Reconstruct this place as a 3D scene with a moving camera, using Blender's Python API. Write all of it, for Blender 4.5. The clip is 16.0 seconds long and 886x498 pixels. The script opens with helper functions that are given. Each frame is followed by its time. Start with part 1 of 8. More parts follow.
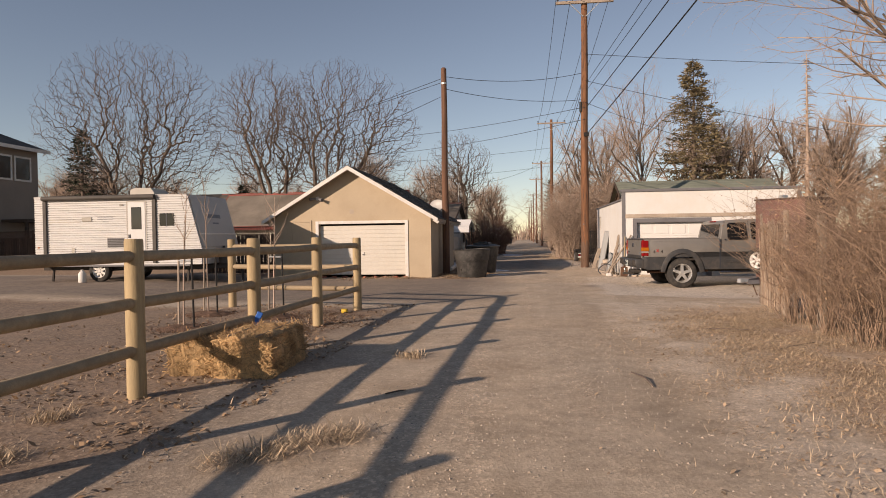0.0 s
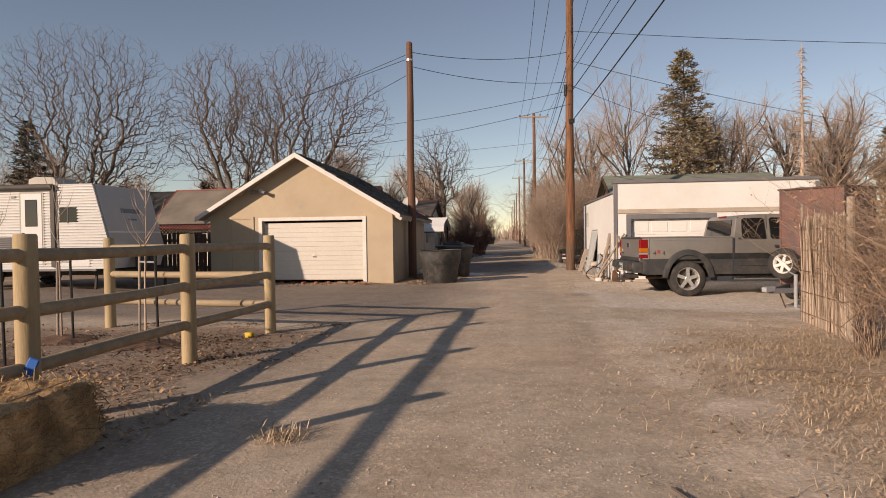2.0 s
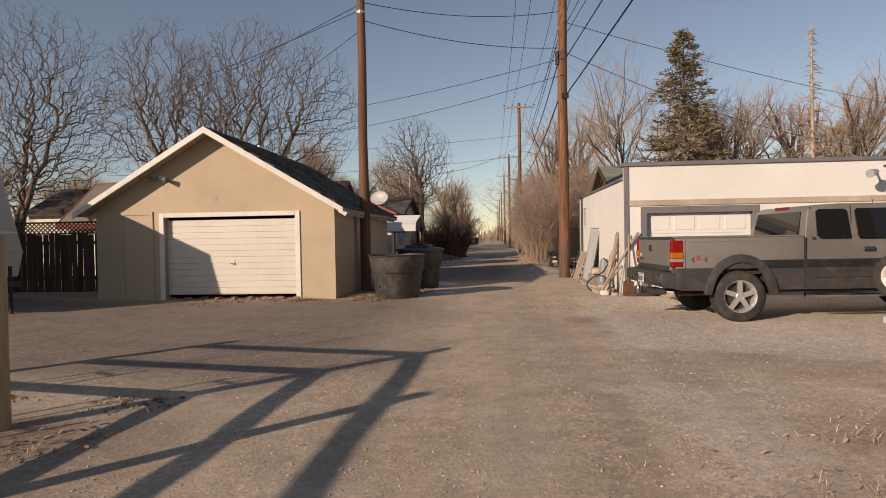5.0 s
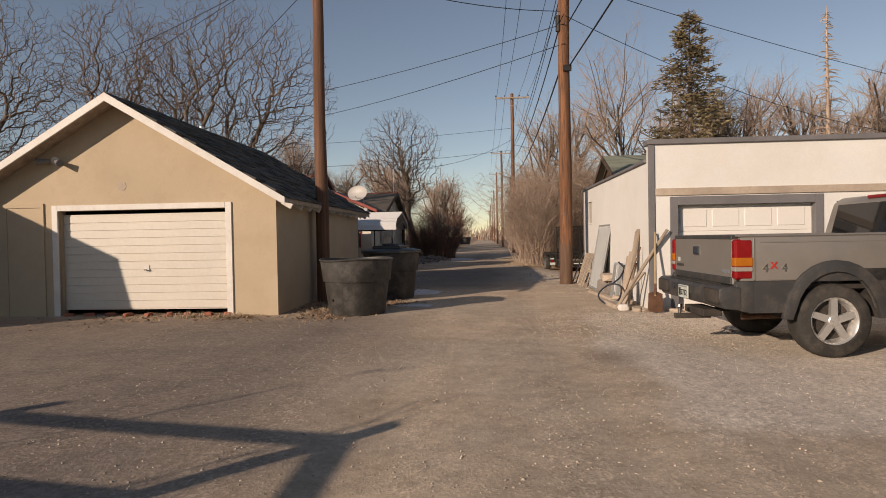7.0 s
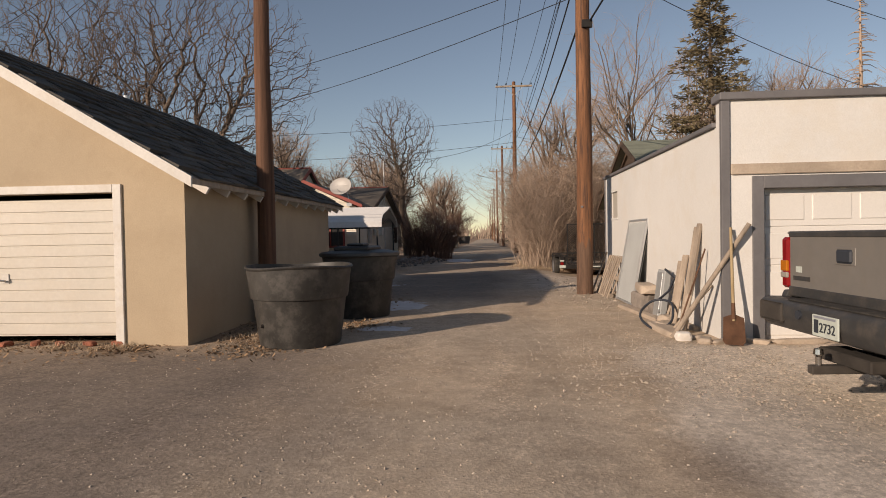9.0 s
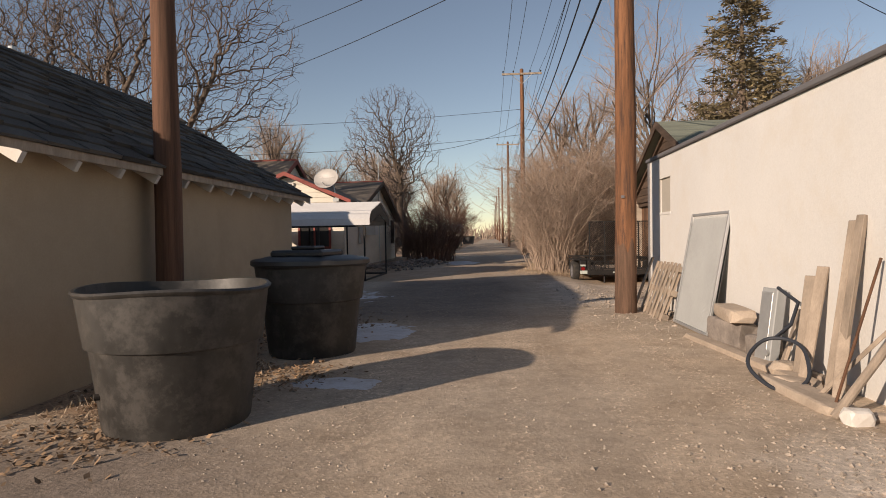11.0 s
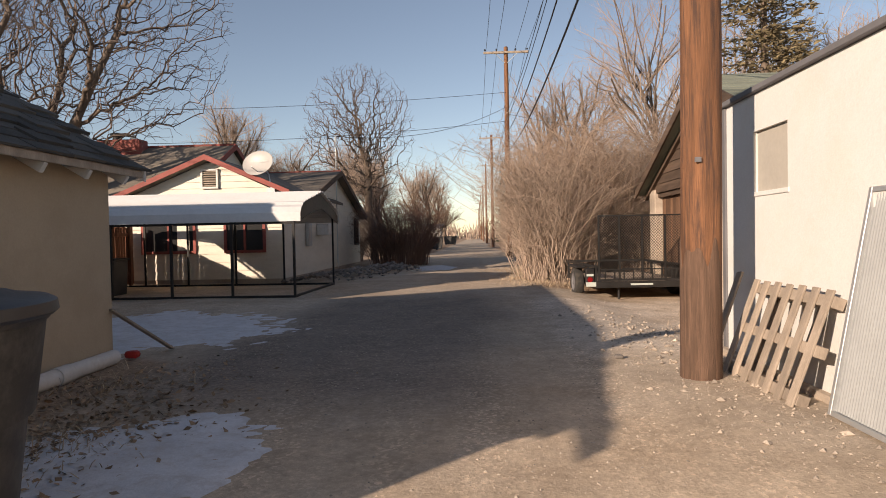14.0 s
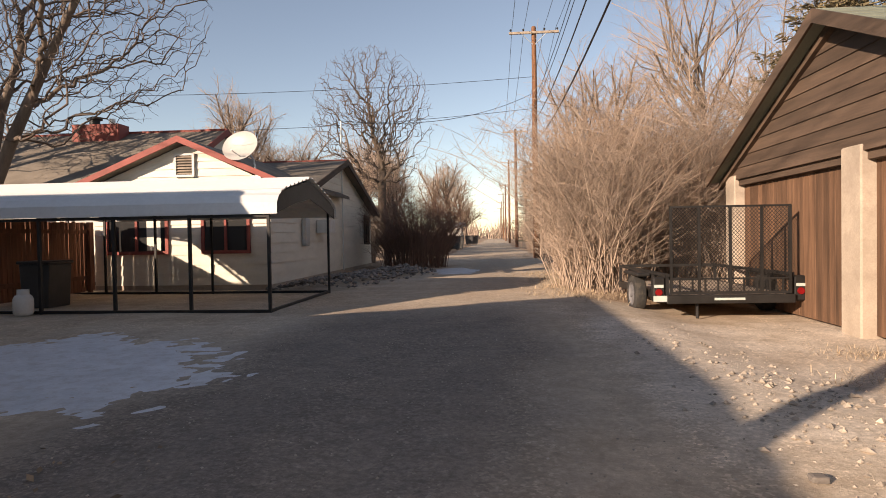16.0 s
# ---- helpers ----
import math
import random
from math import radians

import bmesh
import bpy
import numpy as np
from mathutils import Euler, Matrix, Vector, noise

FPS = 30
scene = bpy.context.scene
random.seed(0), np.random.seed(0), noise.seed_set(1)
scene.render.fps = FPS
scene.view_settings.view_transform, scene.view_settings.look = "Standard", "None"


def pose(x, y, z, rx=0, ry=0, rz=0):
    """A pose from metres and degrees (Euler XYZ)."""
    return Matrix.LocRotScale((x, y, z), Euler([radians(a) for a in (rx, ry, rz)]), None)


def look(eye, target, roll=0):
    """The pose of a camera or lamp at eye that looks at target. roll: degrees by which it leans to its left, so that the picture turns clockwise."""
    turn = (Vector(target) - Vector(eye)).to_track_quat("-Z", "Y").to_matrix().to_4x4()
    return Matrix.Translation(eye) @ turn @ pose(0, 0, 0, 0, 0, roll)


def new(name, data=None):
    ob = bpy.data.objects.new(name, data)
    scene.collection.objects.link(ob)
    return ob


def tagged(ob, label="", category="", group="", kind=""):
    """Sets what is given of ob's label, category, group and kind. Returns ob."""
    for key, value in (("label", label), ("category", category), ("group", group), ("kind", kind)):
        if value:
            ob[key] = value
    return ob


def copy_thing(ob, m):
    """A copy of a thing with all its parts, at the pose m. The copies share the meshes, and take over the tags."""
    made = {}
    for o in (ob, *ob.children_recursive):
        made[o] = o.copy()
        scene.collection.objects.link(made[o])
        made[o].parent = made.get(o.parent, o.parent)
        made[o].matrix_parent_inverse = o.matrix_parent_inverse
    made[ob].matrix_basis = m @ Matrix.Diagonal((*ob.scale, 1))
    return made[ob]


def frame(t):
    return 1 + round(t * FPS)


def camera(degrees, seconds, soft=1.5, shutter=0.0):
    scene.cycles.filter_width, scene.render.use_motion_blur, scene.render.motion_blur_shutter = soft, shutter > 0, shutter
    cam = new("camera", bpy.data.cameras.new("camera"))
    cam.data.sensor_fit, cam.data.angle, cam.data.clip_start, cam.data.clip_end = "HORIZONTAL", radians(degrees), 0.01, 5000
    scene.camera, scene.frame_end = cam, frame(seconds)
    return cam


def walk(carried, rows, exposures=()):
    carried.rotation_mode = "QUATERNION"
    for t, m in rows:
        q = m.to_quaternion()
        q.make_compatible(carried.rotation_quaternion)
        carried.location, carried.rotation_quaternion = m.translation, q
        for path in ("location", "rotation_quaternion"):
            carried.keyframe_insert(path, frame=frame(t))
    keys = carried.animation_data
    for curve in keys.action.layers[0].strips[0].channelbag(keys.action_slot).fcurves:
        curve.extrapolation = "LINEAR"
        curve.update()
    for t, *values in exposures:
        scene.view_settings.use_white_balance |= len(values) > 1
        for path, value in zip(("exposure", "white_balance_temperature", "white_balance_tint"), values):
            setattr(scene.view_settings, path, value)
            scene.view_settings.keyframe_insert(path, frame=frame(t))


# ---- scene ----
cam = camera(70.9, 16.0, soft=0.95)
METRES, EYE, TILT, LEAN, TURN = 24.57, 1.35, 0.0, 0.0, 7.5
ROWS = [
    (0.0, 0.0, 0.0, 0.0, -0.01, -1.07, 0.78),
    (0.5, 0.0075, 0.0297, 0.0004, -0.72, -1.07, 0.83),
    (1.0, 0.0117, 0.0595, -0.0006, -0.9, -1.05, 0.83),
    (1.5, 0.0204, 0.0896, -0.001, -1.56, -1.08, 0.86),
    (2.0, 0.0242, 0.1193, -0.0019, -1.47, -1.06, 0.82),
    (2.5, 0.0303, 0.1487, -0.002, -1.91, -1.08, 0.82),
    (3.0, 0.0332, 0.1779, -0.0022, -1.7, -1.04, 0.79),
    (3.5, 0.039, 0.2066, -0.0021, -2.12, -1.07, 0.79),
    (6.0, 0.0623, 0.3533, -0.0023, -3.16, -1.02, 1.04),
    (6.5, 0.0675, 0.3847, -0.0029, -3.46, -1.06, 1.0),
    (7.0, 0.074, 0.4154, -0.0028, -3.43, -1.09, 1.05),
    (7.5, 0.0782, 0.4478, -0.0022, -3.59, -1.15, 0.97),
    (8.0, 0.0824, 0.4807, -0.0028, -3.7, -1.16, 1.0),
    (8.5, 0.0861, 0.5136, -0.0032, -3.59, -1.17, 0.98),
    (9.0, 0.0916, 0.5455, -0.0038, -3.43, -1.16, 1.02),
    (11.5, 0.1094, 0.7068, -0.0042, -2.84, -1.16, 0.95),
    (12.0, 0.1148, 0.7383, -0.0046, -2.64, -1.15, 1.02),
    (12.5, 0.12, 0.7698, -0.0046, -3.33, -1.17, 1.01),
    (13.0, 0.1258, 0.8006, -0.0044, -4.09, -1.17, 1.04),
    (13.5, 0.132, 0.8315, -0.0048, -4.3, -1.18, 1.04),
    (14.0, 0.1391, 0.8614, -0.0047, -4.42, -1.18, 1.11),
    (14.5, 0.1436, 0.8926, -0.0051, -4.07, -1.2, 1.06),
    (15.0, 0.1477, 0.9237, -0.0051, -3.84, -1.2, 1.04),
    (15.5, 0.1493, 0.9556, -0.0059, -2.31, -1.18, 0.92),
    (16.0, 0.1503, 0.9867, -0.006, -2.45, -1.19, 0.95),
]
walk(cam, [(t, pose(0, 0, EYE, TILT, LEAN, TURN) @ pose(METRES * x, METRES * y, METRES * z, 90 + pitch, roll, yaw)) for t, x, y, z, yaw, pitch, roll in ROWS],
     exposures=[(0.0, 0.30, 8450, 18), (3.5, 0.24, 8450, 17), (7.0, 0.10, 8350, 15), (9.0, 0.10, 8250, 14), (12.5, 0.48, 8150, 14), (14.5, 0.74, 8350, 15), (16.0, 0.95, 8700, 16)])

# ---------------- world, sun, exposure ----------------
SUN_AZ, SUN_EL = 42.4, 17.6
world = bpy.data.worlds.new("sky")
scene.world = world
world.use_nodes = True
wn = world.node_tree.nodes
sky = wn.new("ShaderNodeTexSky")
sky.sky_type = "NISHITA"
sky.sun_disc = False
sky.sun_elevation = radians(SUN_EL)
sky.sun_rotation = radians(180 + SUN_AZ)
sky.altitude = 1500
sky.air_density = 1.0
sky.dust_density = 0.3
sky.ozone_density = 2.2
tint = wn.new("ShaderNodeMix")
tint.data_type, tint.blend_type = "RGBA", "MULTIPLY"
tint.inputs["Factor"].default_value = 1.0
tint.inputs["B"].default_value = (0.975, 0.965, 0.975, 1)
haze = wn.new("ShaderNodeHueSaturation")
haze.inputs["Saturation"].default_value = 0.93
world.node_tree.links.new(sky.outputs[0], haze.inputs["Color"])
world.node_tree.links.new(haze.outputs[0], tint.inputs["A"])
world.node_tree.links.new(tint.outputs["Result"], wn["Background"].inputs[0])
wn["Background"].inputs[1].default_value = 0.10
sun = new("sun", bpy.data.lights.new("sun", "SUN"))
sun.data.energy = 4.2
sun.data.angle = radians(0.55)
sun.data.color = (1.0, 0.92, 0.87)
sun.matrix_world = look((-math.sin(radians(SUN_AZ)) * 50, -math.cos(radians(SUN_AZ)) * 50, 50 * math.tan(radians(SUN_EL))), (0, 0, 0))
scene.view_settings.exposure = 0.20


# ---------------- materials ----------------
def nodes_of(name):
    m = bpy.data.materials.new(name)
    m.use_nodes = True
    nt = m.node_tree
    return m, nt, nt.nodes["Principled BSDF"]


def link(nt, a, b):
    nt.links.new(a, b)


def noise_node(nt, vec, scale, detail=4.0, rough=0.6):
    n = nt.nodes.new("ShaderNodeTexNoise")
    n.inputs["Scale"].default_value = scale
    n.inputs["Detail"].default_value = detail
    n.inputs["Roughness"].default_value = rough
    if vec is not None:
        link(nt, vec, n.inputs["Vector"])
    return n


def ramp_node(nt, fac, a, b, ca=(0, 0, 0, 1), cb=(1, 1, 1, 1)):
    r = nt.nodes.new("ShaderNodeValToRGB")
    r.color_ramp.elements[0].position, r.color_ramp.elements[1].position = a, b
    r.color_ramp.elements[0].color, r.color_ramp.elements[1].color = ca, cb
    link(nt, fac, r.inputs[0])
    return r


def mix_node(nt, fac, a, b, blend="MIX"):
    m = nt.nodes.new("ShaderNodeMix")
    m.data_type, m.blend_type = "RGBA", blend
    for sock, v in ((m.inputs["Factor"], fac), (m.inputs["A"], a), (m.inputs["B"], b)):
        if hasattr(v, "links"):
            link(nt, v, sock)
        elif isinstance(v, (int, float)):
            sock.default_value = v
        else:
            sock.default_value = (*v, 1) if len(v) == 3 else v
    return m.outputs["Result"]


def place_vec(nt, stretch=(1, 1, 1), world_space=True):
    mp = nt.nodes.new("ShaderNodeMapping")
    mp.inputs["Scale"].default_value = stretch
    if world_space:
        g = nt.nodes.new("ShaderNodeNewGeometry")
        link(nt, g.outputs["Position"], mp.inputs["Vector"])
    else:
        g = nt.nodes.new("ShaderNodeTexCoord")
        link(nt, g.outputs["Object"], mp.inputs["Vector"])
    return mp.outputs[0]


def mat(name, col, rough=0.8, metal=0.0, dark=0.75, light=1.2, big=0.7, fine=30.0, bump=0.25, stretch=(1, 1, 1), vary=0.0, stain=None, stain_amt=0.35, spec=0.4, local=False, bump_m=0.01):
    """A worn surface: base colour, broad mottling, fine grain, stains, piece-to-piece variation."""
    m, nt, bs = nodes_of(name)
    v = place_vec(nt, stretch, not local)
    n1, n2 = noise_node(nt, v, big, 5), noise_node(nt, v, fine, 5, 0.7)
    lo, hi = tuple(c * dark for c in col), tuple(min(1, c * light) for c in col)
    r1 = ramp_node(nt, n1.outputs[0], 0.3, 0.7, (*lo, 1), (*hi, 1))
    g2 = ramp_node(nt, n2.outputs[0], 0.25, 0.75, (dark, dark, dark, 1), (1.08, 1.08, 1.08, 1))
    c = mix_node(nt, 0.8, r1.outputs[0], g2.outputs[0], "MULTIPLY")
    if stain:
        n3 = noise_node(nt, v, big * 2.7, 8, 0.75)
        r3 = ramp_node(nt, n3.outputs[0], 0.48, 0.62)
        mm = nt.nodes.new("ShaderNodeMath")
        mm.operation = "MULTIPLY"
        mm.inputs[1].default_value = stain_amt
        link(nt, r3.outputs[0], mm.inputs[0])
        c = mix_node(nt, mm.outputs[0], c, stain)
    if vary:
        oi = nt.nodes.new("ShaderNodeObjectInfo")
        gi = nt.nodes.new("ShaderNodeNewGeometry")
        ad = nt.nodes.new("ShaderNodeMath")
        link(nt, oi.outputs["Random"], ad.inputs[0])
        link(nt, gi.outputs["Random Per Island"], ad.inputs[1])
        fr = nt.nodes.new("ShaderNodeMath")
        fr.operation = "FRACT"
        link(nt, ad.outputs[0], fr.inputs[0])
        rv = ramp_node(nt, fr.outputs[0], 0.0, 1.0, (1 - vary, 1 - vary, 1 - vary, 1), (1 + vary, 1 + vary * 0.95, 1 + vary * 0.9, 1))
        c = mix_node(nt, 1.0, c, rv.outputs[0], "MULTIPLY")
    link(nt, c, bs.inputs["Base Color"])
    rr = ramp_node(nt, n2.outputs[0], 0.2, 0.8, (rough * 0.85,) * 3 + (1,), (min(1, rough * 1.12),) * 3 + (1,))
    link(nt, rr.outputs[0], bs.inputs["Roughness"])
    bs.inputs["Metallic"].default_value = metal
    bs.inputs["Specular IOR Level"].default_value = spec
    if bump:
        b = nt.nodes.new("ShaderNodeBump")
        b.inputs["Strength"].default_value = bump
        b.inputs["Distance"].default_value = bump_m
        link(nt, n2.outputs[0], b.inputs["Height"])
        link(nt, b.outputs[0], bs.inputs["Normal"])
    return m


def glass_mat(name, tint, rough=0.05):
    m, nt, bs = nodes_of(name)
    bs.inputs["Base Color"].default_value = (*tint, 1)
    bs.inputs["Roughness"].default_value = rough
    bs.inputs["Specular IOR Level"].default_value = 0.45
    return m


def ground_material():
    m, nt, bs = nodes_of("dirt_and_gravel")
    v = place_vec(nt)
    broad, mid = noise_node(nt, v, 0.22, 5), noise_node(nt, v, 1.3, 6, 0.65)
    grit, fine = noise_node(nt, v, 22, 6, 0.75), noise_node(nt, v, 110, 3, 0.7)
    dirt = ramp_node(nt, mid.outputs[0], 0.3, 0.72, (0.44, 0.34, 0.25, 1), (0.63, 0.51, 0.395, 1)).outputs[0]
    grey = ramp_node(nt, mid.outputs[0], 0.3, 0.72, (0.41, 0.335, 0.262, 1), (0.58, 0.488, 0.395, 1)).outputs[0]
    base = mix_node(nt, ramp_node(nt, broad.outputs[0], 0.4, 0.62).outputs[0], dirt, grey)
    # stretched tracks along the lane
    vt = place_vec(nt, (2.2, 0.12, 1))
    tr = noise_node(nt, vt, 1.0, 4, 0.6)
    base = mix_node(nt, 0.5, base, ramp_node(nt, tr.outputs[0], 0.35, 0.68, (0.80, 0.79, 0.78, 1), (1.12, 1.12, 1.12, 1)).outputs[0], "MULTIPLY")
    # pale dust before the white shed
    vo = nt.nodes.new("ShaderNodeVertexColor")
    vo.layer_name = "cover"
    sep = nt.nodes.new("ShaderNodeSeparateColor")
    link(nt, vo.outputs[0], sep.inputs[0])

    def masked(chan, lo, hi):
        a = nt.nodes.new("ShaderNodeMath")
        a.operation = "ADD"
        link(nt, sep.outputs[chan], a.inputs[0])
        s = nt.nodes.new("ShaderNodeMath")
        s.operation = "MULTIPLY_ADD"
        link(nt, mid.outputs[0], s.inputs[0])
        s.inputs[1].default_value, s.inputs[2].default_value = 0.9, -0.45
        link(nt, s.outputs[0], a.inputs[1])
        return ramp_node(nt, a.outputs[0], lo, hi).outputs[0]

    base = mix_node(nt, masked("Red", 0.4, 0.75), base, ramp_node(nt, grit.outputs[0], 0.3, 0.7, (0.25, 0.165, 0.115, 1), (0.48, 0.345, 0.24, 1)).outputs[0])
    base = mix_node(nt, masked("Green", 0.4, 0.8), base, ramp_node(nt, grit.outputs[0], 0.3, 0.7, (0.54, 0.46, 0.38, 1), (0.80, 0.70, 0.60, 1)).outputs[0])
    # dark soil, and the garage's shade on the lane put into the colour
    base = mix_node(nt, masked("Blue", 0.15, 1.0), base, ramp_node(nt, grit.outputs[0], 0.3, 0.7, (0.19, 0.155, 0.13, 1), (0.28, 0.23, 0.195, 1)).outputs[0])
    # clods and scuffs, hand-sized down to grit
    clod = noise_node(nt, v, 5.5, 6, 0.7)
    base = mix_node(nt, 0.7, base, ramp_node(nt, clod.outputs[0], 0.3, 0.7, (0.74, 0.73, 0.72, 1), (1.22, 1.21, 1.20, 1)).outputs[0], "MULTIPLY")
    base = mix_node(nt, 0.4, base, ramp_node(nt, grit.outputs[0], 0.3, 0.7, (0.74, 0.73, 0.72, 1), (1.22, 1.21, 1.20, 1)).outputs[0], "MULTIPLY")
    base = mix_node(nt, 0.4, base, ramp_node(nt, fine.outputs[0], 0.3, 0.7, (0.72, 0.71, 0.7, 1), (1.26, 1.25, 1.24, 1)).outputs[0], "MULTIPLY")
    vor = nt.nodes.new("ShaderNodeTexVoronoi")
    vor.inputs["Scale"].default_value = 48
    link(nt, v, vor.inputs["Vector"])
    peb = ramp_node(nt, vor.outputs["Color"], 0.55, 0.95, (0.80, 0.79, 0.78, 1), (1.55, 1.53, 1.50, 1)).outputs[0]
    stony = ramp_node(nt, tr.outputs[0], 0.42, 0.62, (0.1, 0.1, 0.1, 1), (0.75, 0.75, 0.75, 1)).outputs[0]
    base = mix_node(nt, stony, base, mix_node(nt, 1.0, base, peb, "MULTIPLY"))
    link(nt, base, bs.inputs["Base Color"])
    bs.inputs["Roughness"].default_value = 0.95
    bs.inputs["Specular IOR Level"].default_value = 0.2
    h = mix_node(nt, 0.35, mix_node(nt, 0.5, clod.outputs[0], grit.outputs[0]), fine.outputs[0])
    h2 = mix_node(nt, 0.2, h, vor.outputs["Distance"])
    b = nt.nodes.new("ShaderNodeBump")
    b.inputs["Strength"].default_value, b.inputs["Distance"].default_value = 0.32, 0.03
    link(nt, h2, b.inputs["Height"])
    link(nt, b.outputs[0], bs.inputs["Normal"])
    return m


GROUND = ground_material()
STUCCO = mat("tan_stucco", (0.46, 0.365, 0.26), 0.95, dark=0.9, light=1.06, big=0.5, fine=55, bump=0.35, stain=(0.36, 0.275, 0.19), stain_amt=0.3)
WHITEWALL = mat("cream_stucco", (0.64, 0.625, 0.60), 0.95, dark=0.93, light=1.05, big=0.45, fine=45, bump=0.4, stain=(0.60, 0.54, 0.46), stain_amt=0.3)
WHITEPAINT = mat("white_paint", (0.66, 0.63, 0.59), 0.6, dark=0.88, light=1.05, big=1.2, fine=25, bump=0.12, stain=(0.5, 0.42, 0.33), stain_amt=0.35)
DOORPAINT = mat("cream_door_paint", (0.57, 0.53, 0.47), 0.5, dark=0.93, light=1.04, big=0.8, fine=18, bump=0.05, stain=(0.55, 0.46, 0.36), stain_amt=0.18)
PANELWHITE = mat("white_panel_paint", (0.68, 0.655, 0.62), 0.5, dark=0.94, light=1.03, big=0.7, fine=60, bump=0.06)
GREYTRIM = mat("grey_trim_paint", (0.145, 0.14, 0.145), 0.7, dark=0.85, light=1.15, big=2, fine=30, bump=0.15)
SHINGLE = mat("dark_shingle", (0.085, 0.078, 0.07), 0.95, dark=0.7, light=1.3, big=1.5, fine=70, bump=0.5, vary=0.38)
GREENROOF = mat("green_grey_shingle", (0.20, 0.215, 0.17), 0.95, dark=0.8, light=1.2, big=0.8, fine=40, bump=0.4, vary=0.15)
BROWNROOF = mat("brown_shingle", (0.19, 0.16, 0.13), 0.95, dark=0.7, light=1.25, big=0.8, fine=30, bump=0.5, vary=0.2)
REDTRIM = mat("red_trim_paint", (0.30, 0.075, 0.06), 0.7, dark=0.75, light=1.15, big=2, fine=25, bump=0.1)
SIDING = mat("cream_siding_paint", (0.72, 0.66, 0.56), 0.65, dark=0.9, light=1.05, big=0.8, fine=22, bump=0.1, stain=(0.5, 0.42, 0.34), stain_amt=0.2, stretch=(1, 1, 3))
GALV = mat("galvanised_sheet", (0.5, 0.51, 0.51), 0.38, metal=0.6, dark=0.88, light=1.08, big=1.0, fine=20, bump=0.05)
CARPORT = mat("white_steel_roofing", (0.62, 0.61, 0.60), 0.42, metal=0.0, dark=0.93, light=1.04, big=1.2, fine=14, bump=0.04)
BLACKSTEEL = mat("black_steel", (0.025, 0.023, 0.022), 0.55, metal=0.3, dark=0.7, light=1.4, big=3, fine=40, bump=0.1)
POSTWOOD = mat("peeled_post_wood", (0.40, 0.30, 0.175), 0.75, dark=0.75, light=1.15, big=1.6, fine=22, bump=0.3, stretch=(6, 6, 0.6), vary=0.1, stain=(0.24, 0.15, 0.07), stain_amt=0.4)
RAILWOOD = mat("peeled_rail_wood", (0.37, 0.28, 0.18), 0.75, dark=0.75, light=1.15, big=1.6, fine=22, bump=0.3, stretch=(0.8, 5, 5), vary=0.1, stain=(0.22, 0.14, 0.07), stain_amt=0.35)
POLEWOOD = mat("treated_pole_wood", (0.235, 0.105, 0.052), 0.85, dark=0.5, light=1.5, big=1.6, fine=14, bump=0.7, stretch=(6, 6, 0.35), stain=(0.06, 0.034, 0.026), stain_amt=0.85, bump_m=0.02)
DARKPOLE = mat("dark_pole_wood", (0.16, 0.08, 0.05), 0.85, dark=0.6, light=1.4, big=2.2, fine=16, bump=0.6, stretch=(9, 9, 0.35), bump_m=0.02)
CREOSOTE = mat("creosote_soaked_wood", (0.13, 0.075, 0.05), 0.85, dark=0.55, light=1.4, big=1.8, fine=16, bump=0.6, stretch=(8, 8, 0.5), stain=(0.21, 0.12, 0.08), stain_amt=0.5, bump_m=0.02)
GREYWOOD = mat("weathered_grey_wood", (0.36, 0.29, 0.23), 0.85, dark=0.7, light=1.2, big=2, fine=24, bump=0.4, stretch=(4, 4, 1), vary=0.18)
BROWNWOOD = mat("dark_brown_boards", (0.105, 0.068, 0.048), 0.85, dark=0.6, light=1.4, big=1.2, fine=20, bump=0.4, stretch=(1, 0.5, 6), vary=0.2)
DOORWOOD = mat("red_brown_door_boards", (0.155, 0.082, 0.048), 0.85, dark=0.55, light=1.4, big=1.4, fine=20, bump=0.4, stretch=(6, 6, 0.5), vary=0.22)
FENCEWOOD = mat("red_brown_fence_boards", (0.20, 0.085, 0.05), 0.85, dark=0.65, light=1.3, big=2, fine=20, bump=0.35, stretch=(6, 6, 0.5), vary=0.2)
DARKFENCE = mat("dark_fence_boards", (0.075, 0.045, 0.032), 0.85, dark=0.65, light=1.3, big=2, fine=20, bump=0.35, stretch=(6, 6, 0.5), vary=0.2)
CONCRETE = mat("weathered_concrete", (0.48, 0.39, 0.31), 0.95, dark=0.75, light=1.12, big=1.4, fine=38, bump=0.5, stain=(0.25, 0.19, 0.15), stain_amt=0.3)
STONE = mat("grey_rubble", (0.26, 0.225, 0.20), 0.95, dark=0.6, light=1.35, big=3, fine=30, bump=0.4, vary=0.3)
TANK = mat("scuffed_black_plastic", (0.036, 0.034, 0.032), 0.55, dark=0.6, light=1.7, big=1.7, fine=14, bump=0.15, stain=(0.11, 0.10, 0.092), stain_amt=0.5, local=True, spec=0.45)
TANKLID = mat("black_plastic_lid", (0.035, 0.034, 0.034), 0.45, dark=0.7, light=1.4, big=2.5, fine=18, bump=0.12, spec=0.5)
MULCH = mat("bark_mulch", (0.20, 0.115, 0.075), 0.95, dark=0.55, light=1.4, big=6, fine=45, bump=0.9, bump_m=0.03)
STRAW = mat("straw", (0.60, 0.385, 0.195), 0.9, dark=0.55, light=1.3, big=5, fine=60, bump=0.9, vary=0.35, bump_m=0.02)
DRYGRASS = mat("dry_grass", (0.50, 0.38, 0.265), 0.9, dark=0.75, light=1.2, big=0.9, fine=12, bump=0.0, vary=0.35)
